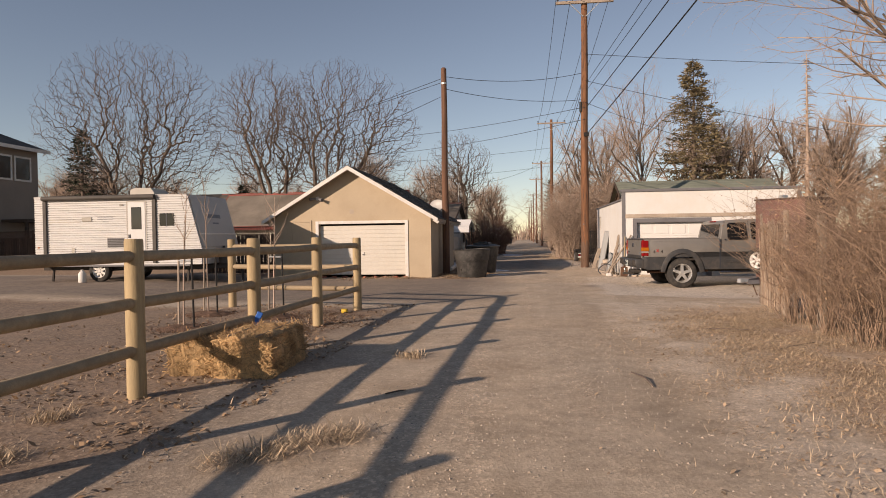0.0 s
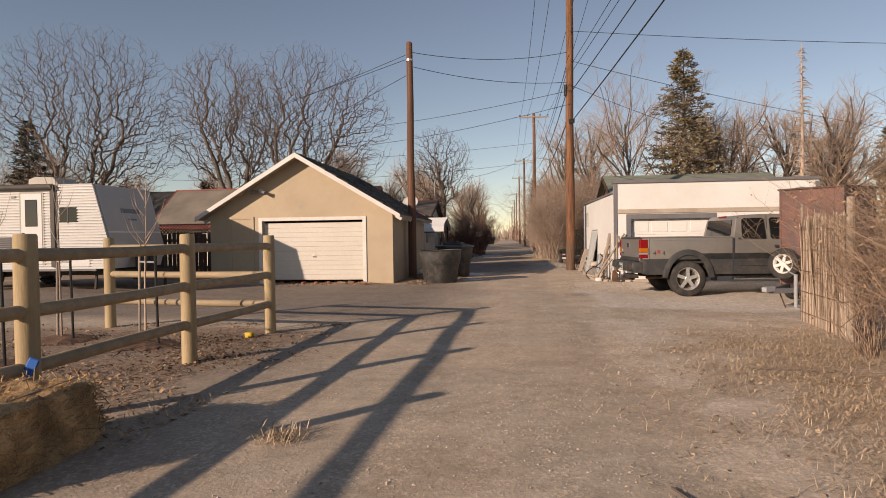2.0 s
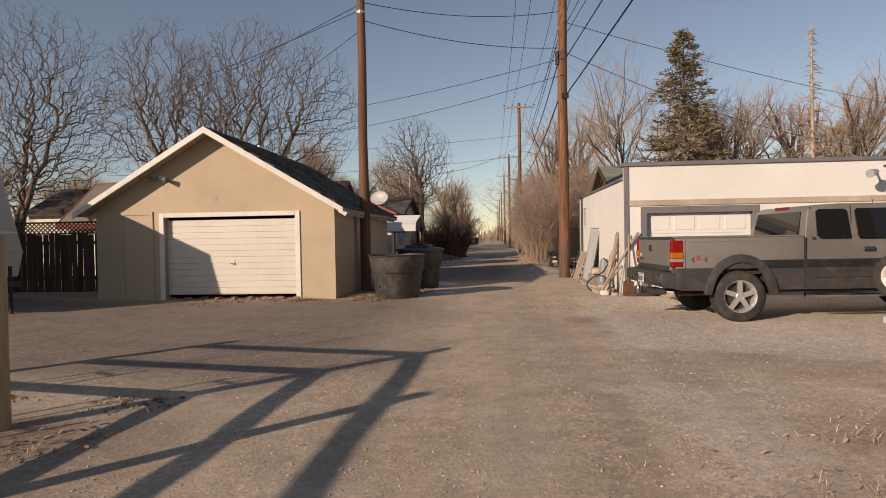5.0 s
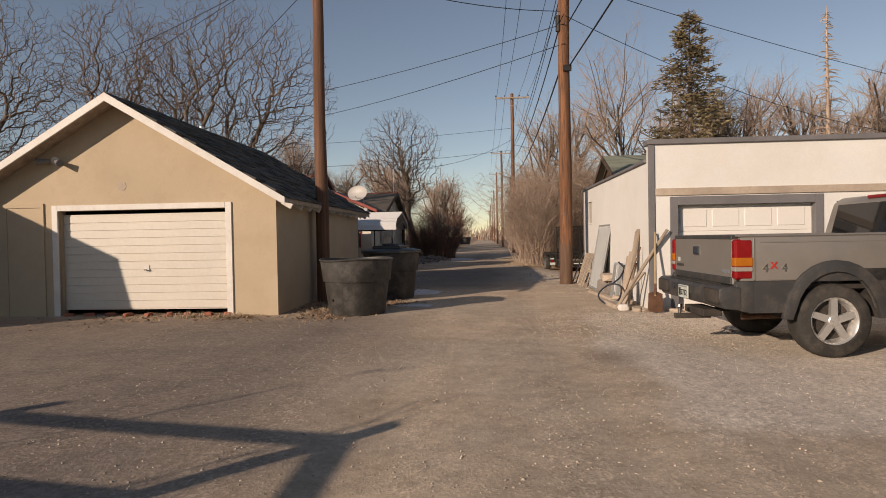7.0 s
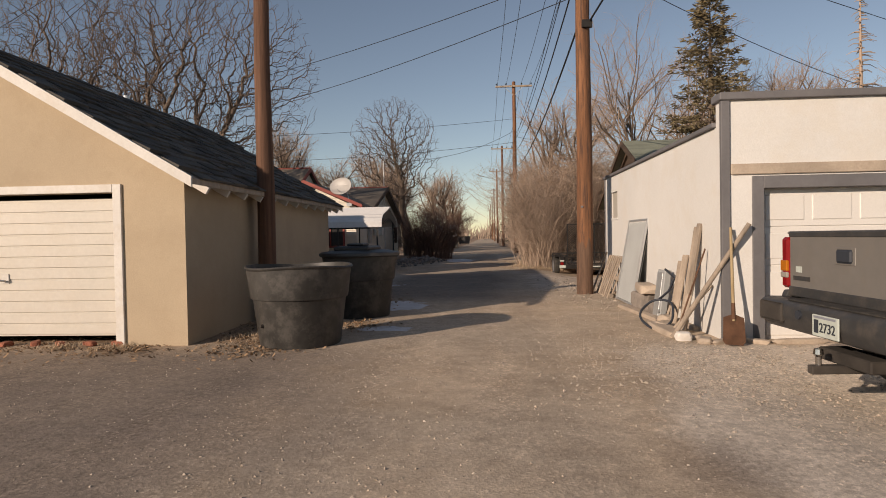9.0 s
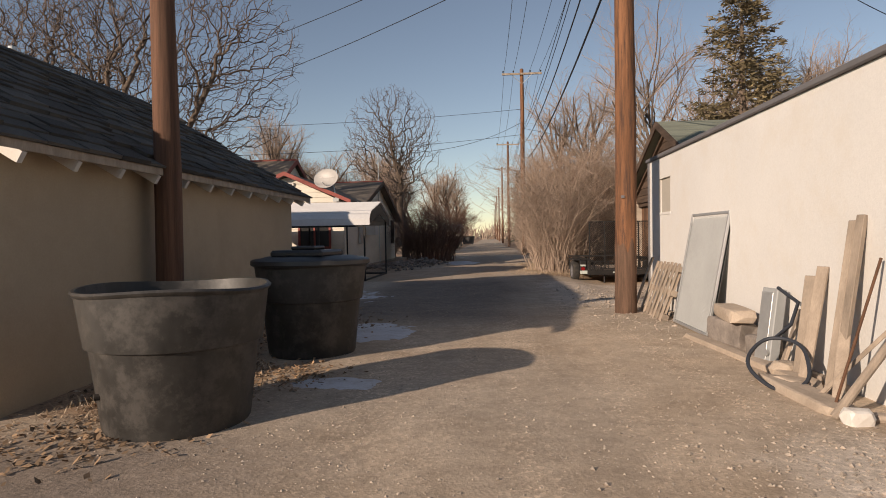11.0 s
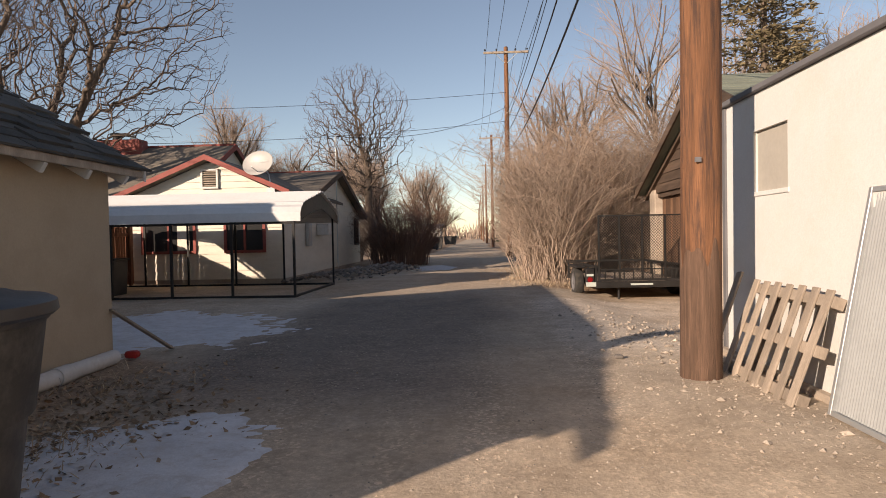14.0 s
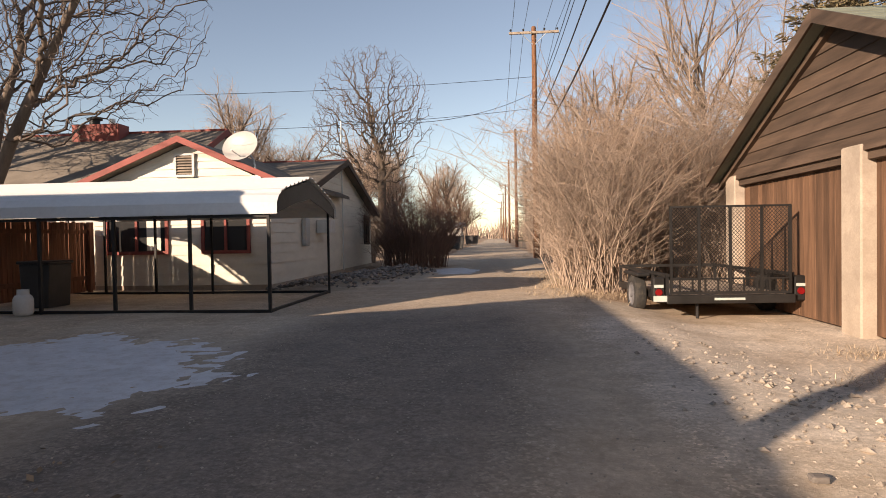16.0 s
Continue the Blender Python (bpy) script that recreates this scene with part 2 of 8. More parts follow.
DEADLEAF = mat("dead_leaves", (0.34, 0.225, 0.14), 0.9, dark=0.6, light=1.3, big=0.9, fine=12, bump=0.0, vary=0.4)
PEBBLE = mat("gravel_stones", (0.40, 0.335, 0.275), 0.9, dark=0.75, light=1.2, big=3, fine=60, bump=0.2, vary=0.35)
PALELEAF = mat("pale_dead_leaves", (0.50, 0.36, 0.245), 0.9, dark=0.6, light=1.25, big=0.9, fine=12, bump=0.0, vary=0.4)
BARK = mat("grey_brown_bark", (0.17, 0.125, 0.095), 0.95, dark=0.65, light=1.3, big=1.2, fine=14, bump=0.5, stretch=(3, 3, 0.6), bump_m=0.03)
TWIG = mat("bare_twigs", (0.135, 0.102, 0.085), 0.95, dark=0.75, light=1.2, big=0.4, fine=6, bump=0.0, vary=0.2)
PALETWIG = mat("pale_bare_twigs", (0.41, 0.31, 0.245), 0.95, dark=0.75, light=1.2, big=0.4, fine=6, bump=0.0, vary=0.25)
REDTWIG = mat("red_brown_stems", (0.34, 0.235, 0.17), 0.95, dark=0.7, light=1.25, big=0.5, fine=6, bump=0.0, vary=0.3)
DARKTWIG = mat("dark_red_twigs", (0.27, 0.155, 0.115), 0.95, dark=0.7, light=1.25, big=0.5, fine=6, bump=0.0, vary=0.25)
NEEDLE = mat("spruce_needles", (0.19, 0.15, 0.085), 0.9, dark=0.5, light=1.4, big=0.35, fine=4, bump=0.0, vary=0.4)
DARKNEEDLE = mat("dark_conifer_needles", (0.045, 0.055, 0.035), 0.9, dark=0.6, light=1.4, big=0.5, fine=4, bump=0.0, vary=0.35)
REED = mat("reed_screen", (0.43, 0.335, 0.26), 0.85, dark=0.7, light=1.15, big=1.5, fine=30, bump=0.2, stretch=(8, 8, 0.6), vary=0.3)
SNOW = mat("old_snow", (0.66, 0.66, 0.68), 0.7, dark=0.85, light=1.06, big=2.5, fine=35, bump=0.5, stain=(0.42, 0.36, 0.32), stain_amt=0.45)
TRUCKPAINT = mat("pewter_car_paint", (0.215, 0.20, 0.185), 0.33, metal=0.25, dark=0.93, light=1.05, big=1.0, fine=8, bump=0.0, local=True, stain=(0.23, 0.20, 0.17), stain_amt=0.3)
CLADDING = mat("grey_plastic_cladding", (0.042, 0.042, 0.043), 0.5, dark=0.85, light=1.15, big=2, fine=20, bump=0.05, local=True, stain=(0.15, 0.12, 0.095), stain_amt=0.25)
RUBBER = mat("tyre_rubber", (0.03, 0.028, 0.026), 0.85, dark=0.7, light=1.5, big=3, fine=30, bump=0.2, stain=(0.11, 0.09, 0.07), stain_amt=0.35)
RIM = mat("alloy_rim", (0.72, 0.70, 0.67), 0.3, metal=0.75, dark=0.85, light=1.05, big=4, fine=20, bump=0.0)
CHROME = mat("worn_chrome", (0.6, 0.58, 0.55), 0.22, metal=1.0, dark=0.8, light=1.05, big=3, fine=20, bump=0.02)
UNDERBODY = mat("dirty_underbody", (0.05, 0.042, 0.036), 0.9, dark=0.6, light=1.4, big=4, fine=20, bump=0.3)
CARGLASS = glass_mat("tinted_glass", (0.012, 0.012, 0.013))
WINGLASS = glass_mat("window_glass", (0.035, 0.035, 0.035), 0.03)
REDLENS = mat("red_lens", (0.22, 0.008, 0.010), 0.15, dark=0.85, light=1.1, big=5, fine=60, bump=0.1)
AMBERLENS = mat("amber_lens", (0.42, 0.13, 0.015), 0.15, dark=0.85, light=1.1, big=5, fine=60, bump=0.1)
CLEARLENS = mat("clear_lens", (0.30, 0.27, 0.24), 0.15, dark=0.9, light=1.05, big=5, fine=60, bump=0.1)
REDPAINT = mat("red_paint", (0.45, 0.03, 0.025), 0.5, dark=0.85, light=1.1, big=4, fine=20, bump=0.05)
PLATE = mat("plate_enamel", (0.46, 0.50, 0.46), 0.45, dark=0.9, light=1.05, big=8, fine=40, bump=0.02)
INK = mat("dark_lettering", (0.03, 0.035, 0.045), 0.6, dark=0.9, light=1.1, big=4, fine=20, bump=0.0)
GREYINK = mat("grey_lettering", (0.16, 0.17, 0.19), 0.6, dark=0.9, light=1.1, big=4, fine=20, bump=0.0)
RVSKIN = mat("white_ribbed_aluminium", (0.53, 0.52, 0.505), 0.4, dark=0.95, light=1.03, big=0.9, fine=12, bump=0.03, stain=(0.6, 0.53, 0.45), stain_amt=0.15)
RVFRONT = mat("grey_front_panel", (0.40, 0.38, 0.36), 0.45, dark=0.92, light=1.05, big=1.0, fine=15, bump=0.03)
RVDARK = mat("dark_awning_vinyl", (0.07, 0.06, 0.052), 0.7, dark=0.8, light=1.2, big=2, fine=20, bump=0.1)
RUSTBOX = mat("rust_red_painted_steel", (0.175, 0.085, 0.068), 0.6, dark=0.6, light=1.35, big=1.5, fine=14, bump=0.12, stain=(0.07, 0.06, 0.062), stain_amt=0.7)
# darker copy of the box steel, with the side's shade in its colour
SHADEDBOX = mat("shaded_brown_steel", (0.085, 0.048, 0.038), 0.7, dark=0.7, light=1.3, big=1.5, fine=14, bump=0.12)
RADGREY = mat("grey_aluminium_fins", (0.30, 0.31, 0.31), 0.6, metal=0.0, dark=0.9, light=1.06, big=1.5, fine=20, bump=0.05)
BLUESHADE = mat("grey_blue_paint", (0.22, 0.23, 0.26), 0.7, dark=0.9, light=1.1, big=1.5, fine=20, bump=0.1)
BOARDGREY = mat("grey_board", (0.42, 0.385, 0.335), 0.8, dark=0.9, light=1.06, big=1.5, fine=20, bump=0.1)
HOUSEGREY = mat("taupe_stucco", (0.26, 0.215, 0.18), 0.9, dark=0.9, light=1.08, big=0.6, fine=30, bump=0.2)
BLUETAPE = mat("blue_ribbon", (0.03, 0.16, 0.55), 0.6, dark=0.85, light=1.1, big=5, fine=30, bump=0.1)
YELLOW = mat("yellow_plastic", (0.6, 0.40, 0.04), 0.6, dark=0.85, light=1.1, big=5, fine=30, bump=0.1)
WIRE = mat("black_cable", (0.02, 0.02, 0.022), 0.6, dark=0.9, light=1.1, big=2, fine=10, bump=0.0)
RUSTIRON = mat("rusty_iron", (0.15, 0.075, 0.045), 0.8, metal=0.3, dark=0.65, light=1.3, big=6, fine=40, bump=0.3)
BRICKRED = mat("red_brick_dust", (0.34, 0.12, 0.075), 0.9, dark=0.7, light=1.2, big=5, fine=30, bump=0.3, vary=0.25)
# dark tone stands in for the shade inside closed buildings
INTERIOR = mat("unlit_interior_shade", (0.10, 0.085, 0.07), 0.9, dark=0.8, light=1.1, big=1, fine=10, bump=0.0)


# ---------------- building helpers ----------------
def finish(name, bm, material, parent=None, smooth=False, label=""):
    me = bpy.data.meshes.new(name)
    bmesh.ops.recalc_face_normals(bm, faces=bm.faces)
    bm.to_mesh(me)
    bm.free()
    me.materials.append(material)
    if smooth:
        me.shade_smooth()
        me.set_sharp_from_angle(angle=radians(40))
    ob = new(name, me)
    if parent:
        ob.parent = parent
    if label:
        ob["label"] = label
    return ob


def part(name, bm, material, parent, label="", smooth=False):
    return finish(name, bm, material, parent, smooth, label)


def thing(name, label, category, m=None, group="", kind=""):
    e = new(name)
    e.empty_display_size = 0.2
    if m is not None:
        e.matrix_basis = m
    return tagged(e, label, category, group, kind)


def fill(me, verts, faces):
    """Verts and faces into a mesh, quickly where they are arrays of quads."""
    if not isinstance(faces, np.ndarray):
        me.from_pydata(verts, [], faces)
        me.update()
        return
    me.vertices.add(len(verts))
    me.vertices.foreach_set("co", np.ascontiguousarray(verts, dtype=np.float32).ravel())
    me.loops.add(faces.size)
    me.loops.foreach_set("vertex_index", np.ascontiguousarray(faces, dtype=np.int32).ravel())
    me.polygons.add(len(faces))
    me.polygons.foreach_set("loop_start", np.arange(0, faces.size, 4, dtype=np.int32))
    me.update(calc_edges=True)
    me.validate()


def raw(name, verts, faces, material, parent=None, smooth=False, label=""):
    me = bpy.data.meshes.new(name)
    fill(me, verts, faces)
    me.materials.append(material)
    if smooth:
        me.shade_smooth()
    ob = new(name, me)
    if parent:
        ob.parent = parent
    if label:
        ob["label"] = label
    return ob


def shared(name, mesh, parent, m):
    ob = new(name, mesh)
    ob.parent = parent
    ob.matrix_basis = m
    return ob


def box(x0, x1, y0, y1, z0, z1, bevel=0.0, bm=None, m=None):
    bm = bm or bmesh.new()
    t = Matrix.Translation(((x0 + x1) / 2, (y0 + y1) / 2, (z0 + z1) / 2)) @ Matrix.Diagonal((abs(x1 - x0), abs(y1 - y0), abs(z1 - z0), 1))
    vs = bmesh.ops.create_cube(bm, size=1, matrix=(m @ t) if m is not None else t)["verts"]
    if bevel:
        es = {e for v in vs for e in v.link_edges}
        bmesh.ops.bevel(bm, geom=list(es), offset=bevel, segments=1, affect="EDGES", profile=0.5)
    return bm


def beam(p, q, w, h, bm=None, bevel=0.0):
    """A board from p to q; w is its width sideways, h its height."""
    p, q = Vector(p), Vector(q)
    d = q - p
    rot = d.to_track_quat("X", "Z").to_matrix().to_4x4()
    return box(-d.length / 2, d.length / 2, -w / 2, w / 2, -h / 2, h / 2, bevel, bm, Matrix.Translation((p + q) / 2) @ rot)


def rod(p, q, r, r2=None, seg=10, bm=None):
    bm = bm or bmesh.new()
    p, q = Vector(p), Vector(q)
    d = q - p
    rot = d.to_track_quat("Z", "Y").to_matrix().to_4x4()
    bmesh.ops.create_cone(bm, cap_ends=True, segments=seg, radius1=r, radius2=r if r2 is None else r2, depth=d.length, matrix=Matrix.Translation((p + q) / 2) @ rot)
    return bm


def prism(pts, axis, a, b, bm=None, bevel=0.0):
    """The outline pts, two coordinates each, run along the axis from a to b."""
    bm = bm or bmesh.new()

    def at(u, v, w):
        return {"x": (w, u, v), "y": (u, w, v), "z": (u, v, w)}[axis]

    f0 = [bm.verts.new(at(u, v, a)) for u, v in pts]
    f1 = [bm.verts.new(at(u, v, b)) for u, v in pts]
    fs = [bm.faces.new(f0), bm.faces.new(f1[::-1])]
    n = len(pts)
    for i in range(n):
        fs.append(bm.faces.new((f0[i], f0[(i + 1) % n], f1[(i + 1) % n], f1[i])))
    if bevel:
        bmesh.ops.bevel(bm, geom=list({e for f in fs for e in f.edges}), offset=bevel, segments=2, affect="EDGES", profile=0.5)
    return bm


def lathe(profile, seg=28, bm=None, m=None):
    """A turned shape: profile of radius and height."""
    bm = bm or bmesh.new()
    rings = []
    for r, z in profile:
        ring = []
        for i in range(seg):
            a = 2 * math.pi * i / seg
            p = Vector((r * math.cos(a), r * math.sin(a), z))
            ring.append(bm.verts.new(m @ p if m is not None else p))
        rings.append(ring)
    for a, b in zip(rings, rings[1:]):
        for i in range(seg):
            bm.faces.new((a[i], a[(i + 1) % seg], b[(i + 1) % seg], b[i]))
    if profile[0][0] > 1e-4:
        bm.faces.new(rings[0][::-1])
    if profile[-1][0] > 1e-4:
        bm.faces.new(rings[-1])
    return bm


def tubes(lines):
    """Joined tapered tubes: lines of (points, radii, sides), worked out in batches of one size."""
    batches = {}
    for pts, radii, sides in lines:
        batches.setdefault((len(pts), sides), []).append((pts, radii))
    V, F = [], []
    base = 0
    for (n, sides), group in batches.items():
        P = np.array([g[0] for g in group], float)
        R = np.array([g[1] for g in group], float)
        T = np.gradient(P, axis=1)
        T /= np.linalg.norm(T, axis=2, keepdims=True) + 1e-9
        up = np.where(np.abs(T[:, :, 2:3]) > 0.9, np.array([1.0, 0, 0]), np.array([0, 0, 1.0]))
        A = np.cross(T, up)
        A /= np.linalg.norm(A, axis=2, keepdims=True) + 1e-9
        B = np.cross(T, A)
        ang = np.arange(sides) * 2 * math.pi / sides
        ring = P[:, :, None, :] + R[:, :, None, None] * (np.cos(ang)[None, None, :, None] * A[:, :, None, :] + np.sin(ang)[None, None, :, None] * B[:, :, None, :])
        V.append(ring.reshape(-1, 3))
        ii, jj = np.meshgrid(np.arange(n - 1), np.arange(sides), indexing="ij")
        kk = (jj + 1) % sides
        quad = np.stack([ii * sides + jj, ii * sides + kk, (ii + 1) * sides + kk, (ii + 1) * sides + jj], -1).reshape(-1, 4)
        F.append((quad[None] + (np.arange(len(group)) * n * sides)[:, None, None]).reshape(-1, 4) + base)
        base += len(group) * n * sides
    return np.concatenate(V), np.concatenate(F)


def curve_line(p, q, sag, n=14):
    p, q = np.array(p, float), np.array(q, float)
    s = np.linspace(0, 1, n)[:, None]
    pts = p + (q - p) * s
    pts[:, 2] -= (4 * sag * s * (1 - s))[:, 0]
    return pts


def text_mesh(name, body, size, material, parent, m, depth=0.003):
    cu = bpy.data.curves.new(name, "FONT")
    cu.body, cu.size, cu.extrude, cu.align_x, cu.align_y = body, size, depth, "CENTER", "CENTER"
    tmp = new(name, cu)
    me = bpy.data.meshes.new_from_object(tmp.evaluated_get(bpy.context.evaluated_depsgraph_get()))
    bpy.data.objects.remove(tmp)
    me.materials.clear()
    me.materials.append(material)
    ob = new(name, me)
    ob.parent = parent
    ob.matrix_basis = m
    return ob


# ---------------- ground ----------------
def smooth01(a, b, x):
    t = min(1, max(0, (x - a) / (b - a)))
    return t * t * (3 - 2 * t)


def gz(x, y):
    """Height of the ground."""
    h = 0.16 * smooth01(-7.5, -11.5, x) * smooth01(45, 30, y)
    h -= 0.085 * smooth01(1.8, 3.6, x) * smooth01(13.0, 15.5, y) * smooth01(20.2, 18.6, y)
    h -= 0.13 * smooth01(2.2, 3.6, x) * smooth01(28.2, 30.5, y) * smooth01(42, 38.5, y)
    if -40 < x < 40 and -20 < y < 90:
        h += 0.018 * noise.noise(Vector((x * 0.5, y * 0.35, 0))) + 0.008 * noise.noise(Vector((x * 2.1, y * 1.7, 3)))
        rut = -0.022 * (math.exp(-((x - 1.25) / 0.28) ** 2) + math.exp(-((x + 0.35) / 0.28) ** 2))
        h += rut * (0.6 + 0.8 * noise.noise(Vector((0.3, y * 0.4, 7))))
    return h


def ground_cover(x, y):
    """Leaf litter and dead grass, pale dust, dark soil with painted shade: 0 to 1 each."""
    wob = 0.5 * noise.noise(Vector((x * 0.6, y * 0.6, 11)))
    litter = smooth01(-2.0, -3.4, x + wob) * smooth01(12.6, 11.2, y + wob)
    litter = max(litter, smooth01(1.9, 3.2, x + wob) * smooth01(13.0, 11.0, y + wob))
    litter = max(litter, smooth01(-1.9, -2.5, x + wob) * smooth01(20.4, 21.5, y) * smooth01(28.6, 27.2, y + wob))
    litter = max(litter, 0.8 * smooth01(1.7, 2.6, x + wob) * smooth01(35.0, 36.5, y))
    litter = max(litter, 0.8 * smooth01(-2.0, -3.0, x + wob) * smooth01(42.0, 45.0, y))
    litter = max(litter, 0.7 * smooth01(2.6, 3.4, x) * smooth01(28.4, 29.6, y + wob) * smooth01(33, 31, y + wob))
    dust = smooth01(1.2, 2.4, x + wob) * smooth01(13.2, 15.0, y + wob) * smooth01(21.5, 19.8, y + wob)
    dust = max(dust, (0.2 + 0.5 * smooth01(26.5, 28.5, y)) * smooth01(1.0, 2.0, x + wob) * smooth01(20, 21, y) * smooth01(35, 33, y))
    dust = max(dust, 0.55 * smooth01(0.2, 1.8, x + wob) * smooth01(14.5, 12.5, y))
    # deepens the tan garage's shadow on the lane by darker soil colour
    dark_soil_shade = 0.95 * smooth01(2.3, 0.9, abs(x + 0.7 + wob)) * smooth01(24.5, 27, y) * smooth01(37, 33, y)
    dark_soil_shade = max(dark_soil_shade, 0.35 * smooth01(1.6, 0.2, abs(x - 0.1 + wob)) * smooth01(34, 36, y) * smooth01(70, 50, y))
    # darker ground on the left side of the lane
    dark_soil_shade = max(dark_soil_shade, 0.92 * smooth01(0.4, -2.0, x + wob) * smooth01(12.2, 13.6, y + wob) * smooth01(21.5, 19.8, y))
    dark_soil_shade = max(dark_soil_shade, 0.6 * smooth01(-1.0, -2.6, x + wob) * smooth01(12.6, 11.2, y + wob))
    # small damp patch near the pickup
    dark_soil_shade = max(dark_soil_shade, 0.8 * math.exp(-((x - 1.75) / 0.32) ** 2 - ((y - 17.0) / 0.55) ** 2))
    return litter, dust, dark_soil_shade


def axis_steps(lo, hi, fine_lo, fine_hi, step):
    vals = list(np.arange(fine_lo, fine_hi + 1e-6, step))
    d, v = step, fine_hi
    while v < hi:
        d *= 1.5
        v += d
        vals.append(min(v, hi))
    d, v = step, fine_lo
    while v > lo:
        d *= 1.5
        v -= d
        vals.insert(0, max(v, lo))
    return vals


def build_ground():
    xs, ys = axis_steps(-1500, 1500, -14, 9, 0.2), axis_steps(-300, 2500, -3, 40, 0.25)
    verts = [(x, y, gz(x, y)) for y in ys for x in xs]
    w = len(xs)
    faces = [(j * w + i, j * w + i + 1, (j + 1) * w + i + 1, (j + 1) * w + i) for j in range(len(ys) - 1) for i in range(w - 1)]
    ob = raw("ground", verts, faces, GROUND, smooth=True)
    layer = ob.data.color_attributes.new("cover", "FLOAT_COLOR", "POINT")
    vals = []
    for x, y, z in verts:
        vals.extend((*ground_cover(x, y), 1.0))
    layer.data.foreach_set("color", vals)
    tagged(ob, "packed dirt and gravel lane with dusty yards", "ground", kind="structure")


build_ground()


# ---------------- tan garage ----------------
def tan_garage():
    g = thing("garage", "tan stucco garage with gabled dark shingle roof and white door", "garage", pose(0, 0, 0))
    x0, x1, y0, y1, ex, ez, rx, rz = -8.70, -3.15, 20.85, 27.65, 0.24, 2.02, -5.92, 3.74
    dl, dr, dt = -7.08, -4.04, 1.86
    # front gable wall with the door opening cut through
    front = [(x0, -0.1), (dl, -0.1), (dl, dt), (dr, dt), (dr, -0.1), (x1, -0.1), (x1, ez + 0.10), (rx, rz - 0.03), (x0, ez + 0.10)]
    part("front_wall", prism(front, "y", y0, y0 + 0.2), STUCCO, g)
    back = [(x0, -0.1), (x1, -0.1), (x1, ez + 0.10), (rx, rz - 0.03), (x0, ez + 0.10)]
    part("back_wall", prism(back, "y", y1 - 0.2, y1), STUCCO, g)
    part("side_wall", box(x1 - 0.2, x1, y0 + 0.2, y1 - 0.2, -0.1, ez + 0.07), STUCCO, g)
    part("side_wall", box(x0, x0 + 0.2, y0 + 0.2, y1 - 0.2, -0.1, ez + 0.07), STUCCO, g)
    # blocked side doorway
    part("blocked_doorway", box(-8.04, -7.40, y0 - 0.012, y0 + 0.002, 0.0, 1.93), STUCCO, g)
    part("doorway_casing", box(-8.08, -8.03, y0 - 0.03, y0 + 0.002, 0.0, 2.0), STUCCO, g)
    part("doorway_casing", box(-7.40, -7.34, y0 - 0.03, y0 + 0.002, 0.0, 2.0), STUCCO, g)
    part("doorway_casing", box(-8.03, -7.40, y0 - 0.03, y0 + 0.002, 1.93, 2.0), STUCCO, g)
    # white casing round the big door
    part("door_casing", box(dl - 0.11, dl, y0 - 0.03, y0 + 0.06, -0.05, dt + 0.1, 0.006), WHITEPAINT, g)
    part("door_casing", box(dr, dr + 0.11, y0 - 0.03, y0 + 0.06, -0.05, dt + 0.1, 0.006), WHITEPAINT, g)
    part("door_casing", box(dl, dr, y0 - 0.03, y0 + 0.06, dt, dt + 0.1, 0.006), WHITEPAINT, g)
    # sectional door with long ribs
    door = part("garage_door", box(dl, dr, y0 + 0.13, y0 + 0.17, 0.10, dt - 0.06), DOORPAINT, g, "cream ribbed steel garage door")
    zz = 0.11
    for i in range(12):
        hgt = (dt - 0.08 - 0.11) / 12
        part("slat", box(dl + 0.01, dr - 0.01, y0 + 0.119, y0 + 0.14, zz + 0.006, zz + hgt - 0.006, 0.007), DOORPAINT, door)
        zz += hgt
    part("lock_plate", box(-5.60, -5.50, y0 + 0.105, y0 + 0.121, 0.76, 0.88, 0.004), WHITEPAINT, door)
    part("door_handle", rod((-5.58, y0 + 0.07, 0.80), (-5.52, y0 + 0.07, 0.80), 0.012), CHROME, door, "small chrome handle")
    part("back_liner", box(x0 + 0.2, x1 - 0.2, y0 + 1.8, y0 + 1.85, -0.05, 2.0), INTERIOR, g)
    # roof: two slabs, barge boards, rafters
    sl = (rz - 1.93) / (rx - (-2.90))
    zr = rz + 0.06
    for side, xe in ((1, -2.88), (-1, -8.96)):
        ze = zr - abs(xe - rx) * abs(sl)
        prof = [(rx, zr), (xe, ze), (xe, ze - 0.07), (rx, zr - 0.08)]
        part("roof_deck", prism(prof, "y", y0 - 0.38, y1 + 0.18), GREYWOOD, g)
        dx = 0.02 * side
        part("barge_board", prism([(rx, zr + 0.02), (xe + dx, ze + 0.015), (xe + dx, ze - 0.11), (rx, zr - 0.12)], "y", y0 - 0.415, y0 - 0.382), WHITEPAINT, g)
        part("barge_board", prism([(rx, zr + 0.02), (xe + dx, ze + 0.015), (xe + dx, ze - 0.11), (rx, zr - 0.12)], "y", y1 + 0.182, y1 + 0.21), WHITEPAINT, g)
        for k in range(12):
            yy = y0 + 0.1 + k * 0.6
            a = (xe - 0.02 * side, yy, ze - 0.12)
            b = (xe - 0.40 * side, yy, ze - 0.12 + 0.38 * abs(sl))
            part("rafter_end", beam(a, b, 0.05, 0.09), WHITEPAINT, g)
    part("vent_pipe", rod((-6.6, 25.5, 3.2), (-6.6, 25.5, 4.15), 0.06, 0.06, 12), GALV, g)
    # gable lamps on a bracket
    lamp = part("flood_lamp", rod((-7.1, y0 - 0.03, 2.75), (-7.1, y0 + 0.001, 2.75), 0.07, 0.07, 14), WHITEPAINT, g)
